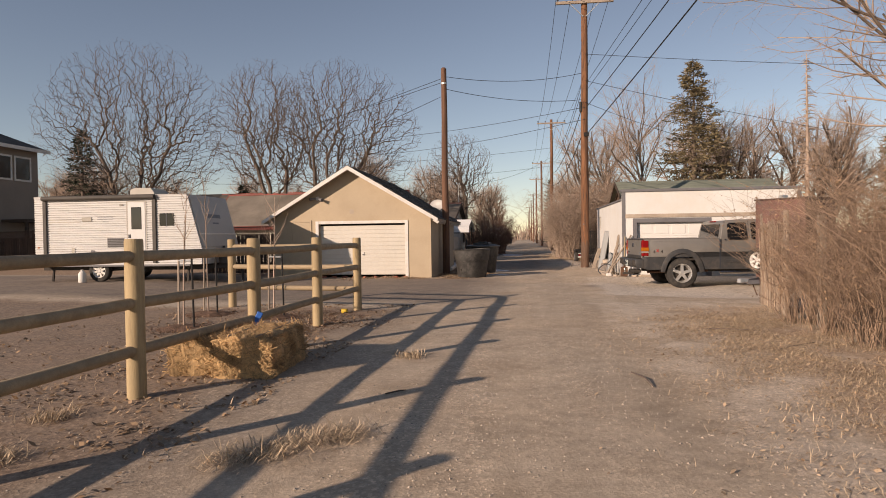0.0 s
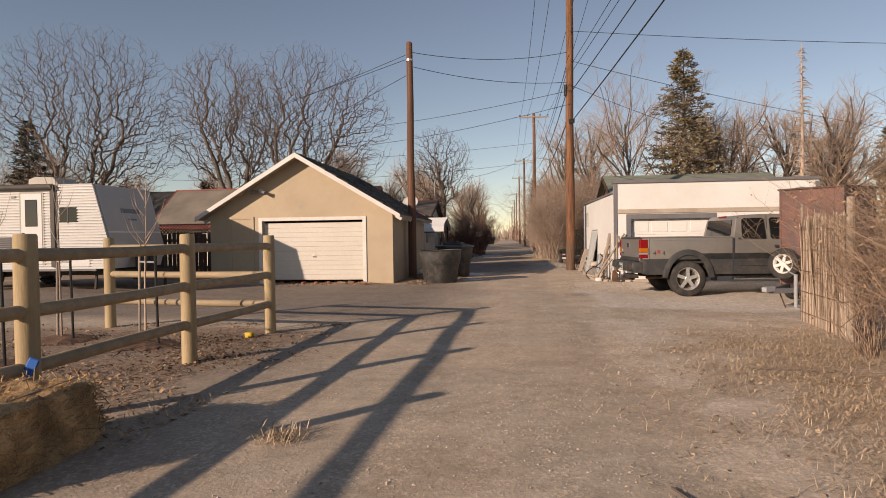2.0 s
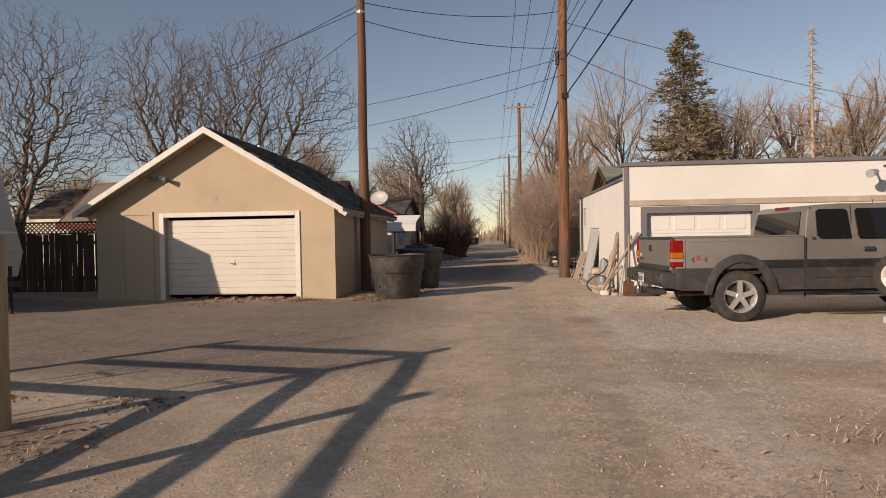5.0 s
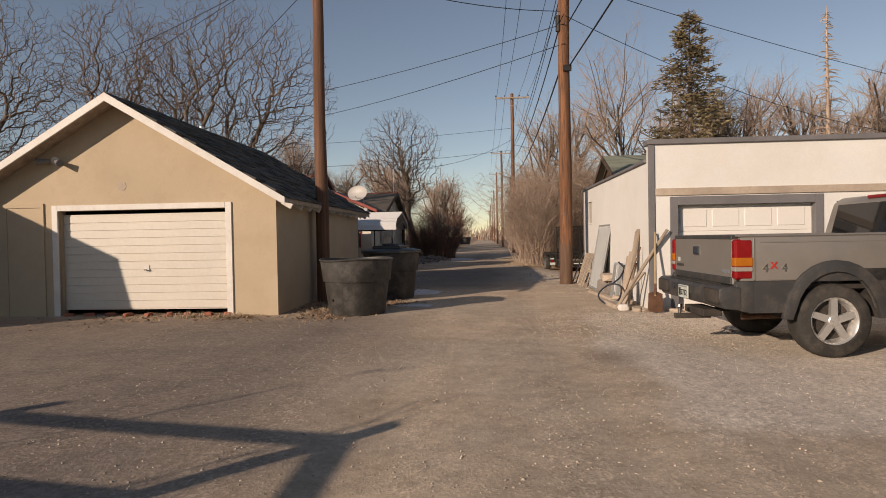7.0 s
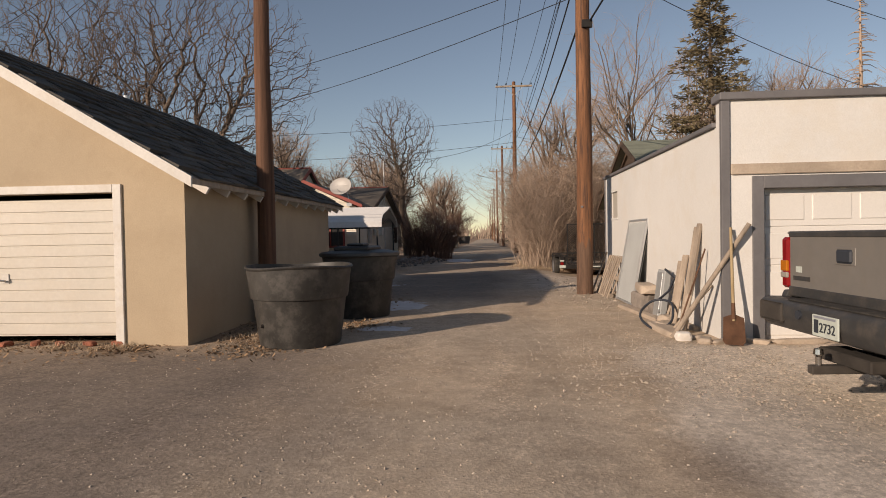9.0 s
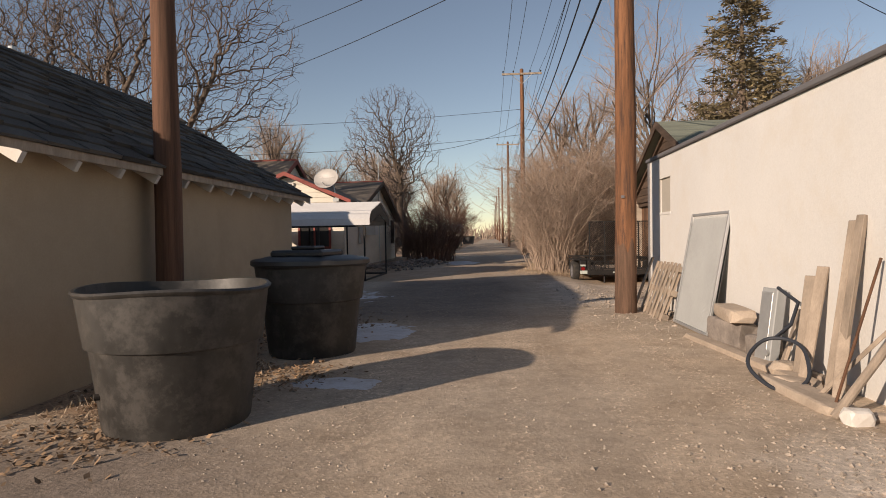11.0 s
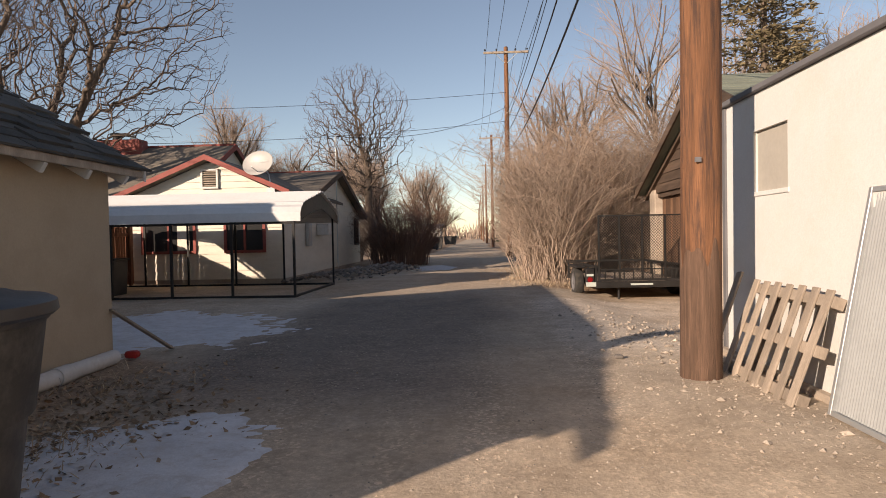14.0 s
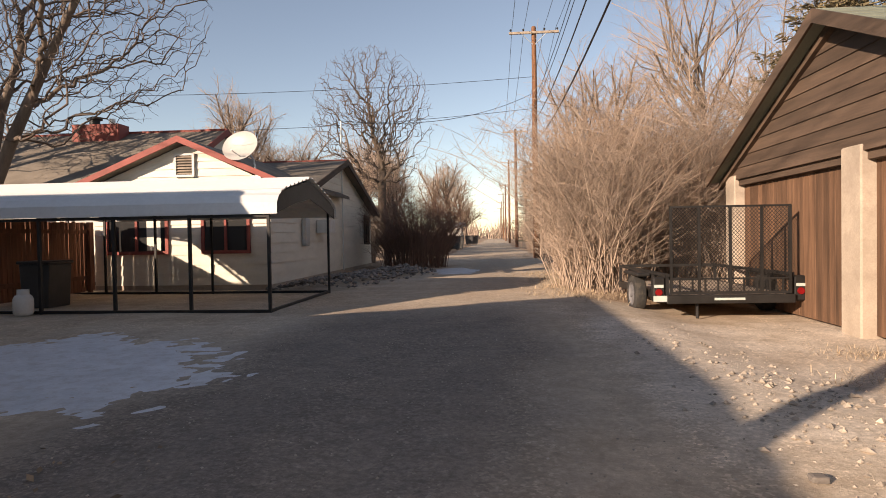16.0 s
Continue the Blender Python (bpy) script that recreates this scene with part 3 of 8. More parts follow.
    for s in (-1, 1):
        part("lamp_head", rod((-7.1 + 0.05 * s, y0 - 0.08, 2.74), (-7.1 + 0.22 * s, y0 - 0.20, 2.70 - 0.02 * s), 0.03, 0.06, 12), GREYTRIM, lamp)
    part("round_patch", rod((-5.9, y0 - 0.006, 2.28), (-5.9, y0 + 0.002, 2.28), 0.08, 0.08, 18), CONCRETE, g)
    # shingles of the slope towards the lane, and the far slope as one sheet
    ang = math.atan(abs(sl))
    run = math.hypot(-2.88 - rx, (-2.88 - rx) * sl)
    rows, cols = 18, 16
    bm = box(-0.26, 0.26, -0.12, 0.12, 0, 0.014)
    me = bpy.data.meshes.new("shingle")
    bm.to_mesh(me)
    bm.free()
    me.materials.append(SHINGLE)
    wy = (y1 + 0.18 - (y0 - 0.38)) / cols
    rng = random.Random(4)
    for r in range(rows):
        for c in range(cols):
            d = (r + 0.5) / rows * run
            yy = y0 - 0.38 + (c + 0.5) * wy + (0.5 * wy if r % 2 else 0)
            yy = min(yy, y1 + 0.18 - 0.2 * wy)
            m = Matrix.Translation((rx + d * math.cos(ang), yy, zr - d * math.sin(ang) + 0.006)) @ Matrix.Rotation(ang - 0.045 - rng.uniform(0, 0.05), 4, "Y") @ Matrix.Rotation(radians(90) + rng.uniform(-0.03, 0.03), 4, "Z") @ Matrix.Diagonal((wy / 0.52 * rng.uniform(0.96, 1.0), 1, rng.uniform(0.8, 3.2), 1))
            shared("shingle", me, g, m)
    bm = bmesh.new()
    for r in range(rows):
        d = (r + 0.5) / rows * run
        m = Matrix.Translation((rx - d * math.cos(ang), 0, zr - d * math.sin(ang) + 0.008)) @ Matrix.Rotation(-ang + 0.045, 4, "Y")
        box(-0.12, 0.12, y0 - 0.38, y1 + 0.18, 0, 0.014, 0, bm, m)
    tagged(part("far_roof_covering", bm, SHINGLE, g), kind="stuff")
    part("ridge_cap", prism([(rx - 0.13, zr - 0.06), (rx, zr + 0.035), (rx + 0.13, zr - 0.06), (rx, zr + 0.015)], "y", y0 - 0.38, y1 + 0.18), SHINGLE, g)


# ---------------- white flat-roofed garage ----------------
def white_garage():
    g = thing("white_garage", "cream stucco garage with grey trim and white panelled door", "garage", pose(0, 0, 0))
    x0, x1, y0, y1 = 3.17, 8.62, 20.90, 27.95
    dl, dr, dt = 3.62, 5.80, 1.74
    front = [(x0, -0.12), (dl, -0.12), (dl, dt), (dr, dt), (dr, -0.12), (x1, -0.12), (x1, 2.76), (x0, 2.76)]
    part("front_wall", prism(front, "y", y0, y0 + 0.2), WHITEWALL, g)
    part("parapet_cap", box(x0 - 0.04, x1 + 0.05, y0 - 0.05, y0 + 0.25, 2.745, 2.83, 0.008), GREYTRIM, g)
    # lane-side wall with the boarded window opening
    wy0, wy1, wz0, wz1 = 26.66, 27.28, 1.58, 2.13
    bm = box(x0, x0 + 0.2, y0 + 0.2, wy0, -0.12, 2.47)
    box(x0, x0 + 0.2, wy1, y1, -0.12, 2.47, 0, bm)
    box(x0, x0 + 0.2, wy0, wy1, -0.12, wz0, 0, bm)
    box(x0, x0 + 0.2, wy0, wy1, wz1, 2.47, 0, bm)
    part("lane_wall", bm, WHITEWALL, g)
    part("boarded_window", box(x0 + 0.035, x0 + 0.06, wy0, wy1, wz0, wz1), BOARDGREY, g, "grey board in window opening")
    part("window_sill", box(x0 - 0.012, x0 + 0.035, wy0 - 0.03, wy1 + 0.03, wz0 - 0.04, wz0, 0.004), WHITEWALL, g)
    part("back_wall", box(x0 + 0.2, x1, y1 - 0.2, y1, -0.12, 2.45), WHITEWALL, g)
    part("side_wall", box(x1 - 0.2, x1, y0 + 0.2, y1 - 0.2, -0.12, 2.45), WHITEWALL, g)
    part("roof_slab", box(x0 + 0.2, x1 - 0.2, y0 + 0.2, y1 - 0.2, 2.38, 2.46), GREYTRIM, g)
    part("roof_edge", box(x0 - 0.045, x0 + 0.2, y0 + 0.2, y1 + 0.05, 2.475, 2.53, 0.008), GREYTRIM, g)
    part("corner_board", box(x0 - 0.02, x0 + 0.075, y0 - 0.025, y0 + 0.04, -0.1, 2.745, 0.004), GREYTRIM, g)
    part("corner_board", box(x1 - 0.1, x1 + 0.02, y0 - 0.022, y0 + 0.1, -0.1, 2.70, 0.004), GREYTRIM, g)
    part("corner_board", box(x0 - 0.02, x0 + 0.05, y1 - 0.06, y1 + 0.02, -0.1, 2.47, 0.004), GREYTRIM, g)
    part("belt_board", box(x0 + 0.085, x1 - 0.1, y0 - 0.03, y0 + 0.002, 1.90, 2.02, 0.006), CONCRETE, g, "weathered unpainted belt board")
    for a, b, z0, z1 in ((dl - 0.13, dl, -0.08, dt + 0.14), (dr, dr + 0.13, -0.08, dt + 0.14), (dl, dr, dt, dt + 0.14)):
        part("door_frame", box(a, b, y0 - 0.02, y0 + 0.12, z0, z1, 0.005), GREYTRIM, g)
    door = part("garage_door", box(dl, dr, y0 + 0.13, y0 + 0.18, -0.05, dt), PANELWHITE, g, "white panelled garage door")
    for r in range(4):
        zb = -0.03 + r * 0.445
        part("door_section", box(dl + 0.005, dr - 0.005, y0 + 0.118, y0 + 0.14, zb, zb + 0.435, 0.004), PANELWHITE, door)
        for c in range(4):
            xc = dl + 0.06 + c * (dr - dl - 0.08) / 4
            part("raised_panel", box(xc, xc + 0.44, y0 + 0.108, y0 + 0.125, zb + 0.07, zb + 0.365, 0.010), PANELWHITE, door)
    # second door bay behind the pickup
    part("side_door", box(6.2, 7.9, y0 - 0.006, y0 + 0.004, 0, 1.86), PANELWHITE, g)
    lamp = part("wall_lamp", rod((8.35, y0 - 0.001, 2.30), (8.0, y0 - 0.45, 2.47), 0.025), GALV, g, "galvanised lamp arm with hooded head")
    part("lamp_head", rod((8.03, y0 - 0.42, 2.47), (7.80, y0 - 0.60, 2.42), 0.05, 0.085, 14), GALV, lamp)
    part("footing", box(x0 - 0.10, x0 - 0.002, y0 + 0.8, y1, -0.1, 0.05, 0.02), CONCRETE, g)


# ---------------- brown shed ----------------
def brown_shed():
    g = thing("brown_shed", "old brown board shed with concrete piers and green roof", "shed", pose(0, 0, 0))
    x0, ya, yb, yr = 4.95, 28.75, 37.05, 33.1
    ez, rz = 2.28, 4.02
    X1 = 12.0
    sl = (rz - ez) / (yb - yr)
    # piers and back
    for y0, y1 in ((36.55, 37.0), (32.5, 32.95), (28.8, 29.3)):
        part("pier", box(x0 - 0.06, x0 + 0.3, y0, y1, -0.25, 2.24, 0.02), CONCRETE, g)
    part("back_wall", box(X1 - 0.2, X1, ya, yb, -0.1, ez), BROWNWOOD, g)
    for y in (ya, yb - 0.15):
        part("side_wall", box(x0 + 0.3, X1 - 0.2, y, y + 0.15, -0.1, ez), CONCRETE, g)
    # gable boards
    n = 9
    for i in range(n):
        z0, z1 = ez - 0.12 + i * (rz - ez + 0.12) / n, ez - 0.12 + (i + 1) * (rz - ez + 0.12) / n
        ha = min(4.05, (rz - max(z0, ez - 0.1)) / sl)
        hb = max(0.02, (rz - max(z1, ez)) / sl)
        bm = prism([(yr - ha, z0), (yr + ha, z0), (yr + hb, z1 + 0.02), (yr - hb, z1 + 0.02)], "x", x0 - 0.012, x0 + 0.02)
        for v in bm.verts:
            if v.co.z < z0 + 0.001 and v.co.x < x0:
                v.co.x -= 0.022
        part("gable_board", bm, BROWNWOOD, g)
    part("gable_back", prism([(yr - 4.0, ez - 0.1), (yr + 4.0, ez - 0.1), (yr, rz - 0.05)], "x", x0 + 0.021, x0 + 0.05), BROWNWOOD, g)
    # plank doors between the piers
    for ylo, yhi in ((32.95, 36.55), (29.3, 32.5)):
        k, y = 0, ylo
        rng = random.Random(int(ylo))
        while y < yhi - 0.05:
            w = min(rng.uniform(0.14, 0.2), yhi - y)
            part("door_plank", box(x0 + 0.12, x0 + 0.15 + rng.uniform(0, 0.008), y + 0.003, y + w - 0.004, -0.1, 2.05, 0.003), DOORWOOD, g)
            y += w
        part("door_lintel", box(x0 + 0.02, x0 + 0.14, ylo, yhi, 2.05, 2.24), BROWNWOOD, g)
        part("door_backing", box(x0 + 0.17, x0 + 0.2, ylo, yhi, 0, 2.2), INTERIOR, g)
    # roof
    for s, ye in ((1, yb + 0.22), (-1, ya - 0.22)):
        ze = rz - abs(ye - yr) * sl
        part("roof_deck", prism([(yr, rz + 0.05), (ye, ze + 0.05), (ye, ze - 0.03), (yr, rz - 0.05)], "x", x0 - 0.30, X1 + 0.2), GREENROOF, g)
        part("barge_board", prism([(yr, rz + 0.075), (ye, ze + 0.075), (ye, ze - 0.10), (yr, rz - 0.11)], "x", x0 - 0.34, x0 - 0.303), BROWNWOOD, g)
        part("inner_barge", prism([(yr, rz - 0.06), (ye, ze - 0.06), (ye, ze - 0.16), (yr, rz - 0.18)], "x", x0 - 0.10, x0 - 0.02), BROWNWOOD, g)
        bm = bmesh.new()
        run = math.hypot(ye - yr, rz - ze)
        a = math.atan2(rz - ze, abs(ye - yr))
        for r in range(26):
            d = (r + 0.5) / 26 * run
            m = Matrix.Translation((0, yr + s * d * math.cos(a), rz + 0.056 - d * math.sin(a))) @ Matrix.Rotation(-s * (a - 0.04), 4, "X")
            box(x0 - 0.30, X1 + 0.2, -0.1, 0.1, 0, 0.012, 0, bm, m)
        tagged(part("roof_covering", bm, GREENROOF, g), kind="stuff")


# ---------------- cream house ----------------
def lap_wall(p, q, z0, z1, board, material, parent, gable=None, name="siding_board"):
    """Lap boards from p to q, z0 up to z1; gable: (position along, apex height) trims them to a triangle."""
    p, q = Vector((*p, 0)), Vector((*q, 0))
    d = (q - p)
    L = d.length
    ang = math.atan2(d.y, d.x)
    m = Matrix.Translation(p) @ Matrix.Rotation(ang, 4, "Z")
    n = int(round((z1 - z0) / board))
    for i in range(n):
        a, b = z0 + i * (z1 - z0) / n, z0 + (i + 1) * (z1 - z0) / n
        ends = []
        for z in (a, b + 0.01):
            k = 1.0
            if gable:
                c, ez, apex = gable
                k = max(0.0, min(1.0, (apex - z) / (apex - ez)))
                ends.append((c - c * k, c + (L - c) * k))
            else:
                ends.append((0.0, L))
        (a0, a1), (b0, b1) = ends
        if a1 - a0 < 0.1:
            continue
        b1 = max(b1, b0 + 0.01)
        bm = prism([(a0, a), (a1, a), (b1, b + 0.01), (b0, b + 0.01)], "y", -0.006, 0.03)
        for v in bm.verts:
            if v.co.z < a + 0.001 and v.co.y < 0:
                v.co.y = -0.028
        bmesh.ops.transform(bm, matrix=m, verts=bm.verts)
        part(name, bm, material, parent)


def casement(parent, x, y, z0, z1, w, material, face="y"):
    """A window: casing, panes, meeting bar. x, y: middle of its foot on the wall's face."""
    win = part("window", box(-w / 2, w / 2, -0.01, 0.03, z0, z1), WINGLASS, parent, "dark glazed window")
    m = Matrix.Translation((x, y, 0)) if face == "y" else Matrix.Translation((x, y, 0)) @ Matrix.Rotation(radians(90), 4, "Z")
    win.matrix_basis = m
    for a, b, c, d in ((-w / 2 - 0.08, -w / 2, z0 - 0.08, z1 + 0.08), (w / 2, w / 2 + 0.08, z0 - 0.08, z1 + 0.08), (-w / 2, w / 2, z1, z1 + 0.08), (-w / 2, w / 2, z0 - 0.08, z0), (-0.03, 0.03, z0, z1)):
        part("window_frame", box(a, b, -0.05, -0.002, c, d, 0.004), material, win)
    return win


def cream_house():
    h = thing("house", "single-storey cream lap-sided house with brown roof and red trim", "house", pose(0, 0, 0))
    # front wing, gable to the lane's mouth, and main body with gable to the lane
    xa, xb, yf, ym0, ym1 = -9.3, -4.9, 38.9, 40.4, 50.6
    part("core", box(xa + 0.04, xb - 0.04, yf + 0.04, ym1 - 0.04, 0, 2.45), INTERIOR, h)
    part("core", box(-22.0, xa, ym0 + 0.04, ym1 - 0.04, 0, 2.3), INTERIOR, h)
    lap_wall((xa, yf), (xb, yf), 0.12, 2.55, 0.24, SIDING, h)
    lap_wall((xa, yf), (xb, yf), 2.55, 3.45, 0.18, SIDING, h, gable=(2.35, 2.55, 3.50))
    lap_wall((xb, yf), (xb, ym1), 0.12, 2.35, 0.24, SIDING, h)
    lap_wall((xb, ym0), (xb, ym1), 2.35, 3.66, 0.22, SIDING, h, gable=(5.1, 2.25, 3.75))
    lap_wall((-22, ym0), (xa, ym0), 0.12, 2.2, 0.24, SIDING, h)
    part("foundation", box(xa - 0.01, xb + 0.012, yf - 0.012, ym1, -0.1, 0.12), CONCRETE, h)
    # roofs
    ry, rz = 45.5, 3.80
    for ye, ze in ((ym0 - 0.5, 2.15), (ym1 + 0.4, 2.15)):
        part("roof", prism([(ry, rz + 0.05), (ye, ze + 0.05), (ye, ze - 0.05), (ry, rz - 0.06)], "x", -22.4, xb + 0.3), BROWNROOF, h)
        part("barge_board", prism([(ry, rz + 0.07), (ye, ze + 0.07), (ye, ze - 0.12), (ry, rz - 0.12)], "x", xb + 0.302, xb + 0.34), BROWNWOOD, h)
    for ye, ze in ((40.0, 2.55), (49.0, 2.5)):
        part("roof", prism([(44.3, 4.80), (ye, ze + 0.05), (ye, ze - 0.05), (44.3, 4.68)], "x", -22.5, -8.3), BROWNROOF, h)
        part("barge_board", prism([(44.3, 4.83), (ye, ze + 0.07), (ye, ze - 0.1), (44.3, 4.62)], "x", -8.298, -8.26), REDTRIM, h)
    part("upper_gable", prism([(40.4, 2.5), (48.6, 2.5), (44.3, 4.62)], "x", -8.6, -8.45), SIDING, h)
    part("ridge_trim", box(-22.5, -8.3, 44.22, 44.38, 4.76, 4.83), REDTRIM, h)
    rx = -6.95
    for xe, ze in ((xa - 0.35, 2.50), (xb + 0.35, 2.55)):
        part("roof", prism([(rx, 3.64), (xe, ze + 0.05), (xe, ze - 0.05), (rx, 3.52)], "y", yf - 0.35, ry), BROWNROOF, h)
        part("barge_board", prism([(rx, 3.66), (xe, ze + 0.06), (xe, ze - 0.08), (rx, 3.51)], "y", yf - 0.39, yf - 0.352), REDTRIM, h, "faded red barge board")
    part("ridge_trim", box(-22.4, xb + 0.3, ry - 0.08, ry + 0.08, rz + 0.02, rz + 0.075), REDTRIM, h)
    ch = part("chimney", box(-13.2, -11.6, 43.6, 44.2, 3.9, 5.0, 0.02), REDTRIM, h, "low red brick chimney")
    part("chimney_pot", lathe([(0.16, 5.0), (0.16, 5.17), (0.24, 5.19), (0.24, 5.23), (0.10, 5.29)], 14), BLACKSTEEL, ch)
    pot = part("chimney_pot", rod((-12.0, 43.9, 5.0), (-12.0, 43.9, 5.2), 0.1, 0.1, 12), GALV, ch)
    ch.children[0].location = (-12.6, 43.9, 0)
    # backing panel is dark to paint the shade behind the louvres
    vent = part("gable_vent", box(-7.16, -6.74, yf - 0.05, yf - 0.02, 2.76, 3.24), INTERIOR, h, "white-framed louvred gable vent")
    for a, b, c, d in ((-7.20, -7.15, 2.72, 3.28), (-6.75, -6.70, 2.72, 3.28), (-7.15, -6.75, 3.23, 3.28), (-7.15, -6.75, 2.72, 2.77)):
        part("vent_frame", box(a, b, yf - 0.09, yf - 0.03, c, d), WHITEPAINT, vent)
    for i in range(7):
        part("louvre", box(-0.2, 0.2, -0.03, 0.03, -0.004, 0.004, 0, None, pose(-6.95, yf - 0.065, 2.80 + i * 0.066, 40)), GREYWOOD, vent)
    casement(h, -8.2, yf - 0.03, 0.95, 1.70, 1.45, REDTRIM)
    casement(h, -5.97, yf - 0.03, 0.95, 1.72, 1.05, REDTRIM)
    part("curtain", box(-7.95, -7.60, yf - 0.045, yf - 0.042, 0.97, 1.68), SIDING, h)
    casement(h, xb + 0.03, 49.6, 1.0, 2.0, 0.7, BROWNWOOD, "x")
    meter = part("electric_meter", box(xb + 0.03, xb + 0.16, 41.2, 41.55, 1.0, 1.75, 0.02), GALV, h, "grey electric meter box")
    part("conduit", rod((xb + 0.09, 41.38, 1.75), (xb + 0.09, 41.38, 2.6), 0.022), GALV, meter)
    mast = part("aerial_mast", rod((xb + 0.1, 45.5, 0.1), (xb + 0.1, 45.5, 5.2), 0.025), GALV, h, "thin steel aerial mast on the gable")
    ac = part("air_conditioner", box(xb + 0.03, xb + 0.45, 42.6, 43.2, 1.35, 1.75, 0.015), WHITEPAINT, h, "white window air conditioner")
    # satellite dish on the wing roof
    dish = thing("satellite_dish", "grey oval satellite dish on a bent mast", "satellite dish", pose(-5.24, 38.72, 2.72))
    bmd = lathe([(0.005, 0.0), (0.12, 0.006), (0.25, 0.03), (0.36, 0.062), (0.42, 0.09), (0.425, 0.105), (0.36, 0.075), (0.25, 0.043), (0.12, 0.018), (0.005, 0.012)], 30)
    refl = part("reflector", bmd, RVFRONT, dish, smooth=True)
    refl.matrix_basis = pose(-0.15, -0.15, 0.62, 72, 0, -16) @ Matrix.Diagonal((1.15, 0.86, 1, 1))
    part("mast", rod((0.12, 0.0, -0.05), (0.05, 0.0, 0.35), 0.022), GALV, dish)
    part("mast", rod((0.05, 0.0, 0.35), (-0.12, -0.02, 0.60), 0.022), GALV, dish)
    part("feed_arm", rod((-0.15, -0.12, 0.36), (-0.22, -0.62, 0.50), 0.014), GALV, dish)
    part("foot_plate", box(0.02, 0.24, -0.08, 0.08, -0.16, -0.03), GALV, dish)
    text_mesh("maker_mark", "\u2014 \u2014\u2014\u2014\u2014", 0.11, WHITEPAINT, dish, pose(-0.15, -0.24, 0.70, 72, 0, -16))


def back_building():
    h = thing("outbuilding", "low outbuilding with brown roof and red trim", "outbuilding", pose(0, 0, 0))
    x0, x1, y0, y1, e, r = -14.9, -7.5, 28.6, 32.6, 2.2, 3.62
    ym = (y0 + y1) / 2
    part("core", box(x0 + 0.03, x1 - 0.03, y0 + 0.03, y1 - 0.03, -0.1, e), INTERIOR, h)
    lap_wall((x0, y0), (x1, y0), 0.0, e, 0.24, SIDING, h)
    lap_wall((x1, y0), (x1, y1), 0.0, e, 0.24, SIDING, h)
    lap_wall((x1, y0), (x1, y1), e, r - 0.1, 0.24, SIDING, h, gable=(2.0, e, r - 0.1))
    lap_wall((x0, y1), (x0, y0), 0.0, e, 0.24, SIDING, h)
    lap_wall((x0, y1), (x0, y0), e, r - 0.1, 0.24, SIDING, h, gable=(2.0, e, r - 0.1))
    lap_wall((x1, y1), (x0, y1), 0.0, e, 0.24, SIDING, h)
    for ye in (y0 - 0.35, y1 + 0.35):
        ze = e - 0.25
        part("roof", prism([(ym, r + 0.05), (ye, ze + 0.05), (ye, ze - 0.05), (ym, r - 0.06)], "x", x0 - 0.25, x1 + 0.2), BROWNROOF, h)
        part("fascia", box(x0 - 0.25, x1 + 0.2, *sorted((ye, ye + math.copysign(0.03, ye - ym))), ze - 0.12, ze + 0.06), REDTRIM, h)
        for x in (x0 - 0.285, x1 + 0.202):
            part("barge_board", prism([(ym, r + 0.07), (ye, ze + 0.07), (ye, ze - 0.12), (ym, r - 0.12)], "x", x, x + 0.035), REDTRIM, h)
    part("ridge_trim", box(x0 - 0.25, x1 + 0.2, ym - 0.08, ym + 0.08, r + 0.02, r + 0.07), REDTRIM, h)


